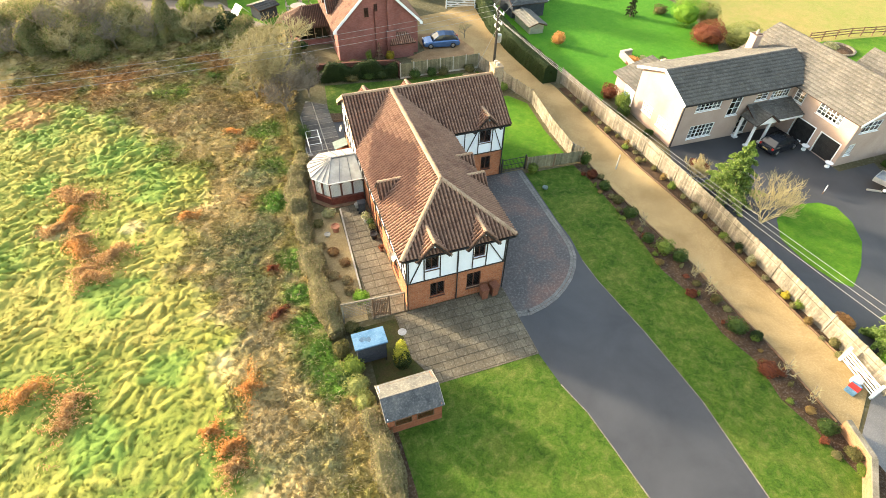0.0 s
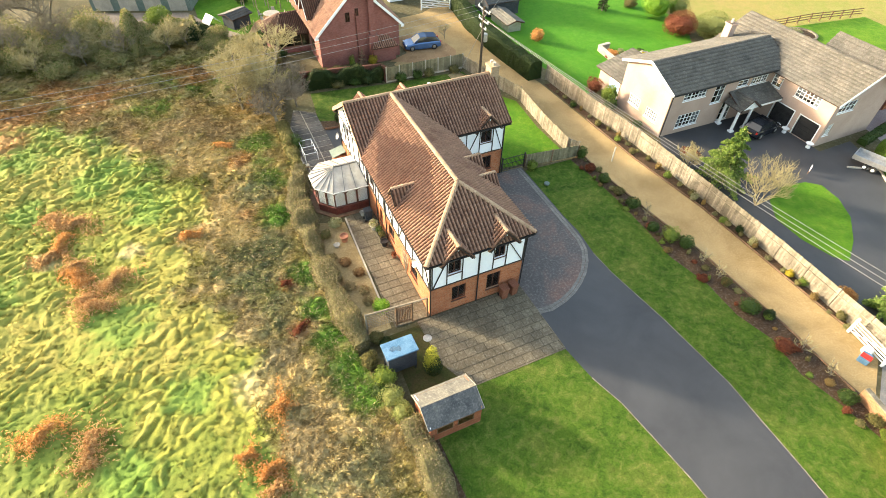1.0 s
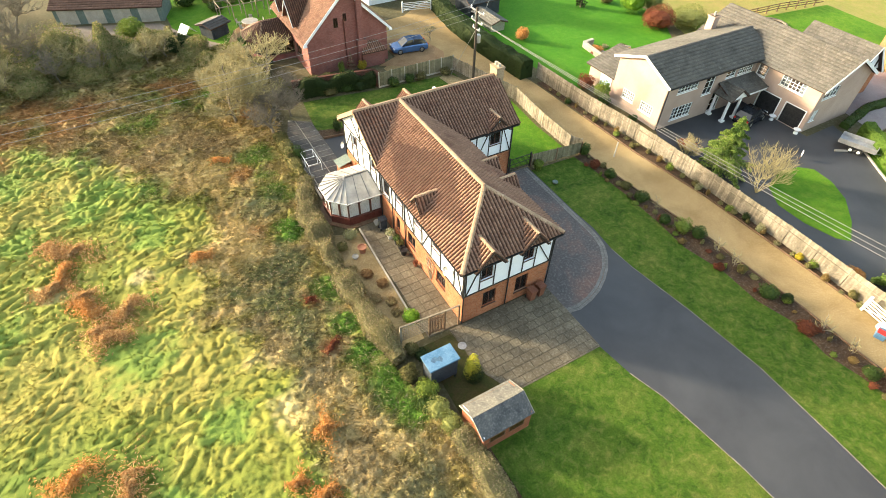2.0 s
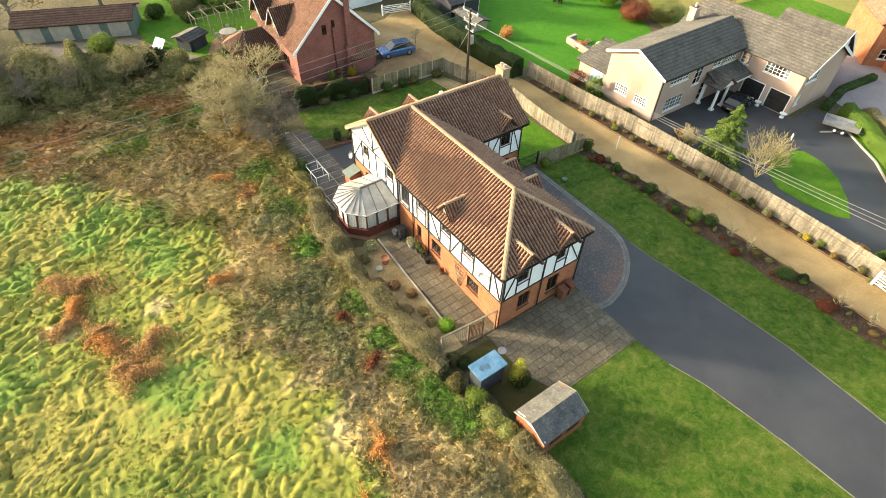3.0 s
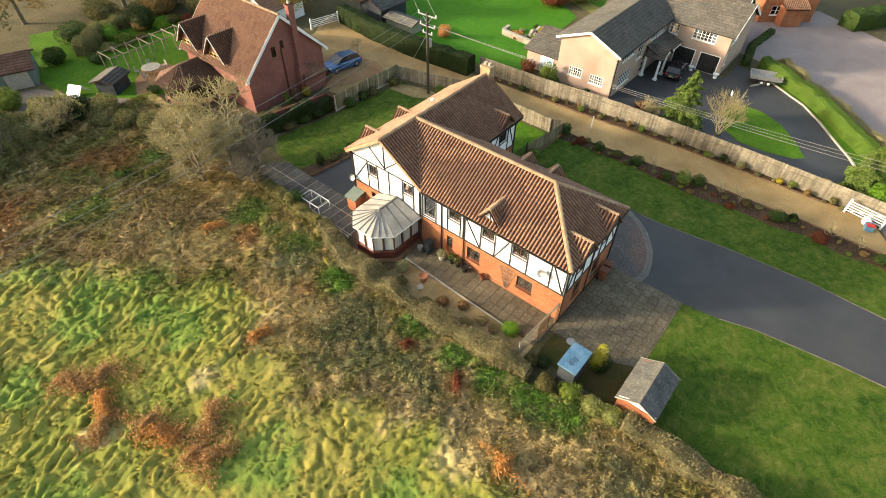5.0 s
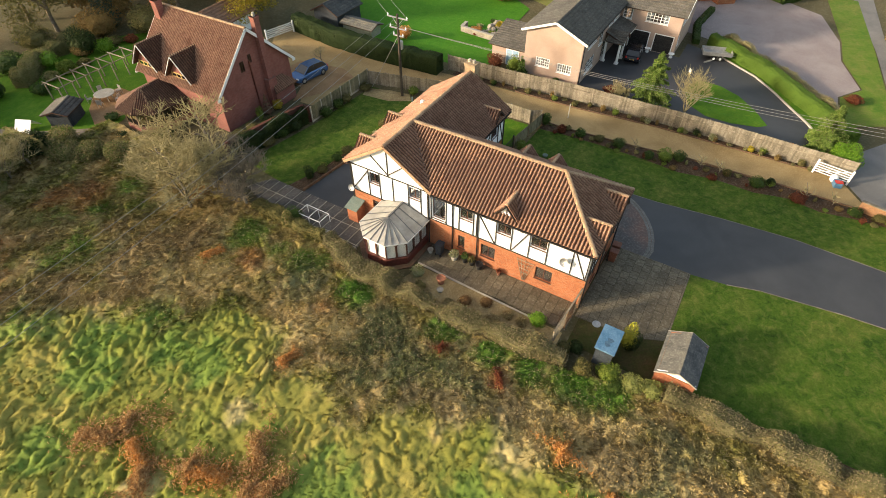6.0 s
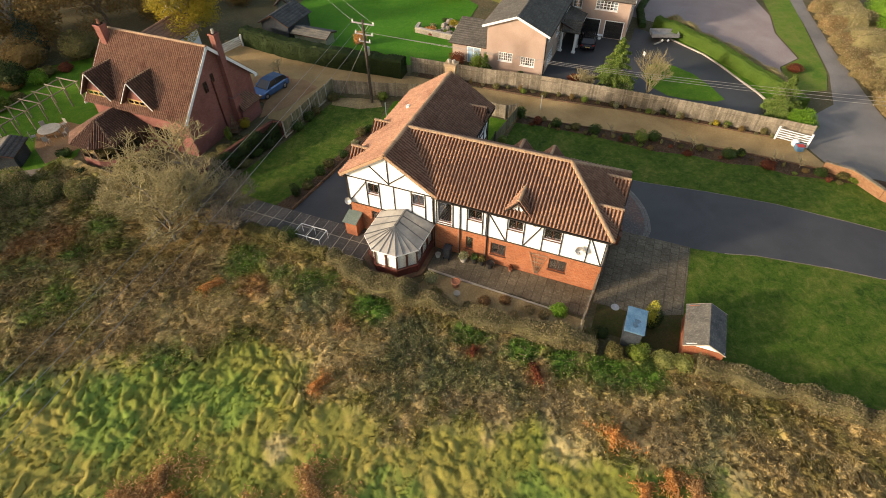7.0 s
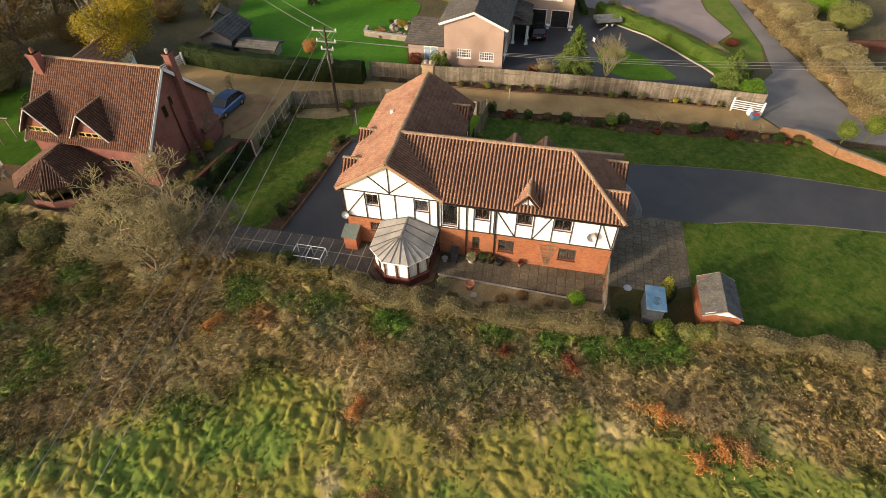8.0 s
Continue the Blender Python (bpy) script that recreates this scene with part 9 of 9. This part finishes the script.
for i, (x, y, r, h, m) in enumerate([(-3.4, 22.3, 0.7, 1.4, "green"), (1.3, 24.9, 0.45, 1.3, "dark"), (2.6, 24.6, 0.5, 0.6, "olive"), (4.6, 24.6, 0.5, 0.7, "green"), (5.9, 24.5, 0.6, 0.7, "olive"), (7.6, 24.0, 0.5, 0.6, "green"), (11.2, 24.2, 0.6, 0.8, "olive"), (12.0, 23.8, 0.45, 0.7, "green"), (3.2, 25.0, 0.35, 0.4, "lime"), (9.6, 23.9, 0.4, 0.5, "flower")]):
    shrub((x, y), r, h, m, 900, 0.05, 210 + i, "garden shrub in the back border", group="back border shrubs")
for i, (x, y, r, h, m) in enumerate([(5.4, 33.6, 0.8, 1.1, "dark"), (6.3, 31.0, 0.7, 1.2, "dark"), (4.0, 34.2, 0.8, 1.0, "olive"), (8.0, 31.3, 0.6, 1.8, "dark"), (5.0, 31.4, 0.7, 0.9, "green"), (2.4, 33.9, 0.9, 1.2, "olive"), (3.2, 31.6, 0.8, 0.8, "olive"), (9.8, 30.1, 0.7, 1.1, "green"), (11.6, 30.1, 0.6, 1.0, "green"), (13.0, 30.1, 0.6, 0.9, "olive"), (17.9, 25.2, 0.6, 0.9, "lime"), (16.0, 30.0, 0.7, 0.8, "olive")]):
    shrub((x, y), r, h, m, 1000, 0.055, 230 + i, "evergreen shrub against the garden wall", group="wall shrubs")
shrub((8.4, 35.2), 0.55, 1.0, "yellow", 1300, 0.05, 250, "round golden shrub before the red house")
shrub((6.0, 35.2), 0.4, 1.5, "lime", 900, 0.05, 251, "upright yellow-green shrub before the red house")
shrub((-0.6, 40.6), 0.7, 1.0, "dark", 1000, 0.06, 252, "dark round shrub by the garden room")
shrub((-3.0, 44.0), 0.6, 0.7, "dark", 800, 0.06, 253, "clipped round shrub by the path")
shrub((-1.4, 47.8), 0.8, 0.6, "green", 800, 0.06, 254, "low green border shrub by the terrace")
for i, (x, y, r, h, m, lab) in enumerate([
    (29.2, 33.9, 0.9, 1.6, "bracken", "round orange-leaved shrub on the north lawn"), (28.3, 20.9, 1.0, 1.5, "redleaf", "brown-leaved shrub behind the tall fence"),
    (47.3, 29.0, 2.3, 2.8, "redleaf", "large red-leaved shrub at the lawn edge"), (48.3, 34.6, 2.2, 3.6, "limegreen", "large bright green shrub at the lawn edge"),
    (51.0, 33.4, 1.6, 3.0, "limeolive", "pale grey-green shrub at the lawn edge"), (51.4, 27.4, 2.6, 2.8, "limeolive", "broad grey-green shrub beyond the lawn"),
    (47.4, 38.6, 1.0, 1.2, "olive", "low olive shrub in the lawn border"), (49.4, 31.4, 1.2, 1.6, "brownleaf", "brown-leaved shrub in the lawn border"), (28.3, 18.6, 0.8, 1.9, "lime", "leafy yellow-green shrub by the beige house"),
    (35.5, 27.2, 0.8, 0.7, "bracken", "orange shrub among the rockery stones"), (38.5, 25.2, 0.8, 0.7, "yellow", "yellow shrub among the rockery stones"),
    (27.6, 17.3, 0.7, 0.8, "green", "low shrub behind the tall fence"), (28.0, 13.5, 0.5, 0.6, "green", "low shrub by the beige wall"),
    (29.4, 7.6, 0.9, 0.7, "redleaf", "bare reddish shrub before the beige house"), (27.3, -9.9, 0.7, 0.7, "bracken", "orange-brown shrub behind the tall fence"),
    (61.9, 23.3, 1.0, 0.6, "flower", "ring of flowers in the paddock garden"), (47.6, -28.4, 2.4, 3.2, "limeolive", "large yellow-olive bush beyond the road"),
    (53.6, -27.0, 3.4, 3.4, "limegreen", "large bright green bush beyond the road"), (59.0, -26.0, 3.0, 3.2, "limegreen", "large bright green bush beside the road bank"), (29.2, -14.3, 0.7, 1.1, "hedge", "brown tangled hedge end by the road"),
    (40.5, -14.6, 0.9, 0.8, "redleaf", "low russet shrub on the road verge"),
]):
    shrub((x, y), r, h, m, 1500, 0.07, 260 + i, lab)
shrub((26.9, -14.0), 1.4, 2.1, "limegreen", 4600, 0.08, 290, "bright yellow-green laurel at the end of the tall fence")
for i, (x, y) in enumerate([(20.2, -20.0), (21.4, -22.6)]):
    shrub((x - 0.9, y, 0), 0.9, 2.6, "lime", 1400, 0.07, 292 + i, "small green tree behind the road wall", "small_tree", "tree", blobs=[(0, 0, 1.9, 0.8, 0.8, 0.7), (0.2, 0.2, 2.3, 0.5, 0.5, 0.5), (0, 0, 0.7, 0.08, 0.08, 0.8)])


def conifer(at, h, r, material, seed, label, n=17000):
    """A conifer: a straight trunk and separate boughs, each a flat drooping spray of foliage."""
    rs = np.random.RandomState(seed)
    t = thing("conifer", (*at, lie(*at)), 0, label, "tree")
    bm = bmesh.new()
    tube(bm, (0, 0, -0.1), (0, 0, h * 0.95), 0.13, 0.02, 8)
    part("trunk", bm, "bark", t)
    pts, limbs = [], []
    k = int(26 * h / 2)
    each = n // k
    for i in range(k):
        f = (i + rs.rand()) / k
        z = h * (0.06 + 0.9 * f)
        reach = r * (1 - f) ** 0.8 * rs.uniform(0.55, 1.15) + 0.12
        a = i * 2.4 + rs.normal(0, 0.4)
        rise = rs.uniform(-0.05, 0.35)
        s = rs.rand(each) ** 0.7
        side = rs.normal(0, 0.16, each) * reach * (1.15 - s)
        x, y = s * reach, side
        zz = z + rise * s * reach - 0.28 * s * s * reach + rs.normal(0, 0.05, each)
        pts.append(np.stack([x * math.cos(a) - y * math.sin(a), x * math.sin(a) + y * math.cos(a), zz], 1))
        limbs.append((Vector((0, 0, z)), Vector((0.8 * reach * math.cos(a), 0.8 * reach * math.sin(a), z + rise * 0.7 * reach)), 0.03, 0.01))
    pts.append(np.stack([rs.normal(0, 0.05, 60), rs.normal(0, 0.05, 60), h * rs.uniform(0.85, 1.0, 60)], 1))
    p = np.concatenate(pts)
    p = p[p[:, 2] > 0.08]
    part("branchwork", limbs_mesh("branchwork", limbs, 0.01), "bark", t)
    d = p.copy()
    d[:, 2] = 0.3
    part("sprays", leaves("sprays", p, 0.1, rs, 0.9, out=d * 0.4), material, t)
    return t


conifer((29.0, 3.6), 5.6, 2.7, "conifer", 301, "yellow-green conifer behind the tall fence", 30000)
conifer((28.9, -12.2), 4.6, 2.4, "conifer", 302, "bushy green conifer at the forecourt corner", 30000)
conifer((43.0, 39.0), 3.0, 1.0, "dark", 303, "dark conifer on the north lawn", 2500)
conifer((27.9, 17.5), 2.2, 0.7, "conifer", 304, "small conifer by the beige gable", 2500)

bare_tree((-3.9, 30.6), 8.4, 12, "spreading bare grey tree at the corner of the field", 1.0, 6, 0.22, (0.02, -0.1), kids=(3, 4), rmin=0.015, up=0.25)
bare_tree((-4.6, 33.2), 7.0, 15, "bare grey tree with a dense twiggy crown", 1.05, 6, 0.16, (-0.15, 0.05), kids=(3, 4), rmin=0.015, up=0.25)
bare_tree((-6.6, 30.4), 7.4, 16, "bare grey tree with a wide twiggy crown over the scrub", 1.1, 6, 0.16, (-0.1, -0.1), kids=(3, 4), rmin=0.015, up=0.2)
bare_tree((-4.1, 26.4), 5.2, 17, "leaning bare thorn tree by the slab terrace", 1.0, 6, 0.17, (-0.15, 0.3), "bark", kids=(3, 4), rmin=0.013)
bare_tree((-1.7, 29.6), 4.6, 19, "low bare thorn at the back lawn corner", 1.1, 6, 0.11, (0, 0), "bark", kids=(3, 4), rmin=0.013)


def many_stemmed(at, h, seed, label, stems=6):
    """A bare shrub tree: several stems from one foot, spreading upwards."""
    t = thing("bare_tree", (*at, lie(*at)), 0, label, "tree")
    for i in range(stems):
        a = i * 2.4
        segs = branches(h, 0.8, 4, seed + i, 0.045, (3, 4), (0.5 * math.cos(a), 0.5 * math.sin(a)), 0.6)
        part("stem", limbs_mesh("stem", segs, 0.009), "twig", t)


many_stemmed((29.5, 0.0), 4.6, 21, "pale bare many-stemmed shrub tree beside the round lawn")
many_stemmed((28.0, 6.6), 2.2, 31, "reddish bare shrub behind the tall fence", 4)

bare_tree((28.2, 6.3), 2.4, 23, "bare pale shrub behind the tall fence", 0.9, 4, 0.05, kids=(4, 5), name="bare_shrub", group="bare shrubs", rmin=0.013)
bare_tree((18.6, 38.2), 2.4, 25, "small bare tree by the gravel drive", 0.9, 4, 0.06, kids=(3, 4))


def leafy_tree(at, h, r, material, seed, label, n=5000, leaf=0.12, trunk=0.3):
    rs = np.random.RandomState(seed)
    t = thing("tree", (*at, lie(*at)), 0, label, "tree")
    segs = branches(h * 1.25, 0.8, 3, seed, 0.28, (3, 4))
    part("trunk", limbs_mesh("trunk", segs, 0.03, 6), "bark", t)
    blobs = [(0, 0, h * 0.55, r * 0.6, r * 0.6, h * 0.3)]
    for i in range(9):
        a, q = rs.rand() * 6.28, rs.uniform(0.4, 0.8)
        blobs.append((math.cos(a) * r * q, math.sin(a) * r * q, h * rs.uniform(0.22, 0.85), r * rs.uniform(0.25, 0.45), r * rs.uniform(0.25, 0.45), h * rs.uniform(0.1, 0.2)))
    p, d = clump_points(blobs, n, rs, 0.2)
    part("crown", leaves("crown", p, leaf, rs, out=d), material, t)
    return t


leafy_tree((22.8, 53.6), 8.0, 5.2, "yellow", 310, "autumn tree with thin golden leaves behind the red house", 16000)
leafy_tree((21.5, 66.0), 8, 6.0, "brownleaf", 311, "brown weeping willow behind the red house", 8000, 0.13)
leafy_tree((8, 72.0), 9, 5, "olive", 312, "dull olive tree at the end of the garden", 5000, 0.14)
leafy_tree((30, 68), 9, 5, "brownleaf", 313, "brown-leaved tree beyond the gardens", 5000, 0.14)
leafy_tree((40, 60), 9, 5, "olive", 314, "olive tree beyond the north lawn", 5000, 0.14)
for i, (x, y, h, r, m) in enumerate([(13, 70, 7, 5, "brownleaf"), (18, 74, 8, 6, "brownleaf"), (28, 73, 8, 6, "brownleaf"), (35, 70, 8, 6, "olive"), (8, 78, 8, 6, "olive"), (24, 80, 9, 6, "brownleaf")]):
    leafy_tree((x, y), h, r, m, 420 + i, "brown winter tree with low hanging twigs behind the gardens", 7000, 0.16)
for i, (x, y, h, r, m) in enumerate([(-10, 70, 8, 5, "olive"), (-20, 72, 9, 5, "brownleaf"), (-31, 70, 9, 5.5, "olive"), (-42, 66, 9, 6, "brownleaf"), (-3, 76, 8, 5, "brownleaf"), (-50, 58, 8, 5, "olive")]):
    leafy_tree((x, y), h, r, m, 320 + i, "thin-leaved winter tree behind the garages", 3500, 0.15)
# thicket along the north edge of the field
hedge([(-42, 52), (-34, 51), (-27, 49.5), (-20, 49.2), (-14, 49), (-8.5, 49.5)], 5.0, 2.3, "thick", "tangled evergreen thicket at the north edge of the field", 0.1, 110, 16, 0.35, "thicket")
for i, (x, y, r, h, m) in enumerate([(-33, 51, 2.6, 2.8, "thick"), (-29.5, 49, 2.3, 2.4, "thick"), (-26, 47.8, 2.2, 2.6, "thick"), (-22.8, 47.4, 2.2, 2.8, "thick"), (-19.5, 48.2, 2.2, 2.4, "thick"), (-16.4, 47.4, 2.0, 2.6, "thick"), (-13.6, 47.6, 2.0, 2.2, "thick"), (-11.0, 48.6, 1.8, 2.0, "thick"), (-8.6, 48.6, 1.6, 1.7, "dark"), (-6.8, 47.4, 1.4, 1.5, "thick"), (-37, 52.5, 2.6, 3.6, "thick"), (-24, 50.5, 2.4, 3.4, "thick"), (-28, 52, 2.6, 4.0, "thick"), (-20, 51.5, 2.4, 3.8, "thick"), (-33, 48, 2.2, 2.4, "thick"), (-38, 47, 2.4, 2.6, "thick"), (-45, 48, 2.6, 3.4, "thick"), (-17.5, 45.2, 1.8, 1.8, "thick"), (-23, 44.8, 1.8, 1.8, "thick"), (-15, 50, 1.8, 2.2, "thick"), (-31, 53.5, 2.5, 3.4, "thick"), (-41, 50, 2.8, 3, "thick"), (-12.5, 55.6, 1.4, 1.6, "lime"), (-6.4, 43.6, 1.2, 1.3, "thick"), (-5.0, 41.0, 1.3, 1.4, "thick"), (-7.5, 45.5, 1.3, 1.3, "thick"), (-5.6, 37.5, 1.2, 1.2, "thick")]):
    shrub((x, y), r * 1.15, h * 1.15, m, 5200, 0.085, 340 + i, "wild evergreen thicket at the north edge of the field", "thicket", "thicket", "thickets", lumps=9)
for i, (x, y, h) in enumerate([(-30, 46.5, 5), (-25, 45.5, 4.6), (-20.5, 45.8, 4.2), (-35, 48, 5.5), (-16.5, 45.5, 4), (-12, 46.2, 4), (-27.5, 48, 6), (-33, 45.5, 5), (-38.5, 47.5, 6), (-18.5, 47.6, 5), (-23, 48.6, 6), (-10, 46.8, 3.6), (-42, 48, 6)]):
    bare_tree((x, y), h, 370 + i, "bare twiggy thorn in the thicket", 1.0, 5, 0.08, material="twig" if i % 2 else "bark", kids=(3, 4), group="thicket thorns", rmin=0.014)
bare_tree((-22.8, 51.8), 9.5, 385, "tall bare tree standing behind the thicket", 0.9, 6, 0.2, material="bark", kids=(3, 4), rmin=0.016)
for i, (x, y, r, h, m) in enumerate([(14, 62, 2.5, 3.0, "olive"), (10, 66, 2.5, 3.2, "brownleaf"), (6, 63, 1.6, 3.0, "dark"), (16, 58, 1.8, 2.2, "olive"), (27, 63, 2.8, 3.4, "brownleaf"), (31, 60, 2.5, 3.0, "olive"), (4, 69, 2.2, 2.8, "olive"), (-1, 66, 2.0, 2.2, "green"), (35, 56, 2.4, 3.0, "brownleaf"), (12, 56.5, 1.2, 1.5, "green"), (2.2, 60.5, 1.0, 1.3, "lime"), (-5, 62, 1.4, 1.6, "green"), (38, 51, 2.0, 2.4, "olive"), (46, 50, 2.4, 2.8, "olive")]):
    shrub((x, y), r, h, m, 3000, 0.095, 400 + i, "wild winter shrub at the end of the gardens", "thicket", "thicket", "garden end thickets")
hedge([(-2.5, 61.5), (1.5, 64.8), (5.0, 66.2), (9.0, 68.6)], 1.6, 1.4, "thick", "loose green hedge at the end of the red house garden", 0.07, 240, 17, 0.3)
for i, (x, y, r, h, m) in enumerate([(7.6, 61.4, 0.9, 1.5, "limegreen"), (2.0, 63.4, 1.1, 1.8, "limegreen"), (5.6, 63.0, 1.3, 1.4, "brownleaf"), (9.4, 62.4, 1.0, 0.9, "olive"), (10.8, 61.4, 0.9, 0.8, "redleaf"), (4.2, 60.6, 0.8, 0.8, "olive"), (-2.0, 58.6, 1.0, 1.2, "green"), (0.2, 60.4, 0.9, 1.0, "thick")]):
    shrub((x, y), r, h, m, 1500, 0.07, 440 + i, "garden shrub on the lawn beyond the pergola", group="pergola garden shrubs")
shrub((12.4, 67.6), 1.7, 5.0, "bluegreen", 4000, 0.09, 450, "blue-green cypress at the end of the garden", "cypress", "tree", blobs=[(0, 0, 1.3, 1.6, 1.6, 1.4), (0, 0, 2.8, 1.2, 1.2, 1.3), (0, 0, 4.2, 0.7, 0.7, 1.1)])
hedge([(0.0, 32.5), (4.0, 31.9), (7.9, 31.1)], 0.7, 1.5, "dark", "ivy-covered dark growth along the brick wall", 0.06, 300, 14, 0.25)


def rail_fence(pts, label):
    """A post-and-rail fence."""
    t = thing("rail_fence", (*pts[0], lie(*pts[0])), 0, label, "fence")
    o = Vector((*pts[0], lie(*pts[0])))
    for a, b in zip(pts, pts[1:]):
        a, b = Vector((*a, lie(*a))) - o, Vector((*b, lie(*b))) - o
        n = max(1, round((b - a).length / 1.9))
        for i in range(n):
            p, q = a.lerp(b, i / n), a.lerp(b, (i + 1) / n)
            part("post", boxes((p.x - 0.06, p.x + 0.06, p.y - 0.06, p.y + 0.06, p.z - 0.2, p.z + 1.2)), "wood", t)
            for z in (0.45, 0.78, 1.1):
                bm = bmesh.new()
                bar(bm, p + Vector((0, 0, z)), q + Vector((0, 0, z)), 0.05, 0.1)
                part("rail", bm, "wood", t)


rail_fence([(60.5, 25.6), (67, 25.2), (75.5, 23.8)], "brown post-and-rail fence along the paddock")
round_bed = thing("raised_bed", (62.4, 22.6, lie(62.4, 22.6)), 0, "round brick-edged flower bed on the garden lawn", "flower bed")
part("edging", lathe([(1.9, 0.0), (1.95, 0.25), (1.7, 0.27), (1.65, 0.05)], 28), "edge", round_bed)
part("soil", lathe([(1.68, 0.1), (1.2, 0.2), (0.05, 0.25)], 24), "soil", round_bed)
masonry_wall([(34.4, 23.4), (34.7, 26.4), (35.0, 29.0), (36.6, 29.2)], 0.6, 0.35, "rock", "pale stone retaining wall round the raised terrace")


def rockery():
    t = thing("rockery", (35.6, 26.2, lie(35.6, 26.2)), 0, "rockery of pale stones and low plants beside the lawn", "rockery")
    rnd = random.Random(5)
    for i in range(26):
        bm = bmesh.new()
        r = rnd.uniform(0.25, 0.55)
        q = bmesh.ops.create_icosphere(bm, subdivisions=1, radius=r)
        for v in q["verts"]:
            v.co = Vector((v.co.x * rnd.uniform(0.8, 1.2), v.co.y * rnd.uniform(0.7, 1.1), v.co.z * rnd.uniform(0.5, 0.8)))
        bmesh.ops.translate(bm, vec=(rnd.uniform(0, 4.2), rnd.uniform(-2.2, 0.8), 0.15), verts=bm.verts)
        part("stone", bm, "rock", t)


rockery()
for i, (x, y, m) in enumerate([(36.2, 25.4, "lime"), (38.0, 24.6, "thick"), (39.4, 26.8, "green"), (34.8, 26.9, "redleaf"), (37.2, 27.6, "flower")]):
    shrub((x, y), 0.45, 0.5, m, 500, 0.05, 500 + i, "low plant growing among the rockery stones")
for i in range(34):
    x, y = random.Random(i).uniform(18.9, 20.4), 10.5 - i * 0.85
    shrub((x + (0.7 if y < -3 else 0) - 0.4, y), 0.16 + 0.1 * (i % 3), 0.22 + 0.1 * (i % 4), ("thick", "redleaf", "olive", "lime", "brownleaf")[i % 5], 140, 0.045, 520 + i, "small winter plant in the lane bed", group="small plants in the lane bed", lumps=3)
for i in range(26):
    y = 22 - i * 1.35
    shrub((float(np.interp(y, [-14, -5, 2, 11, 17, 25], [25.0, 25.5, 25.55, 25.4, 24.8, 24.5])) - 0.25, y), 0.2 + 0.07 * (i % 3), 0.3 + 0.12 * (i % 4), ("hedge", "thick", "olive", "brownleaf")[i % 4], 160, 0.045, 560 + i, "small plant at the foot of the tall fence", group="plants under the tall fence", lumps=3)
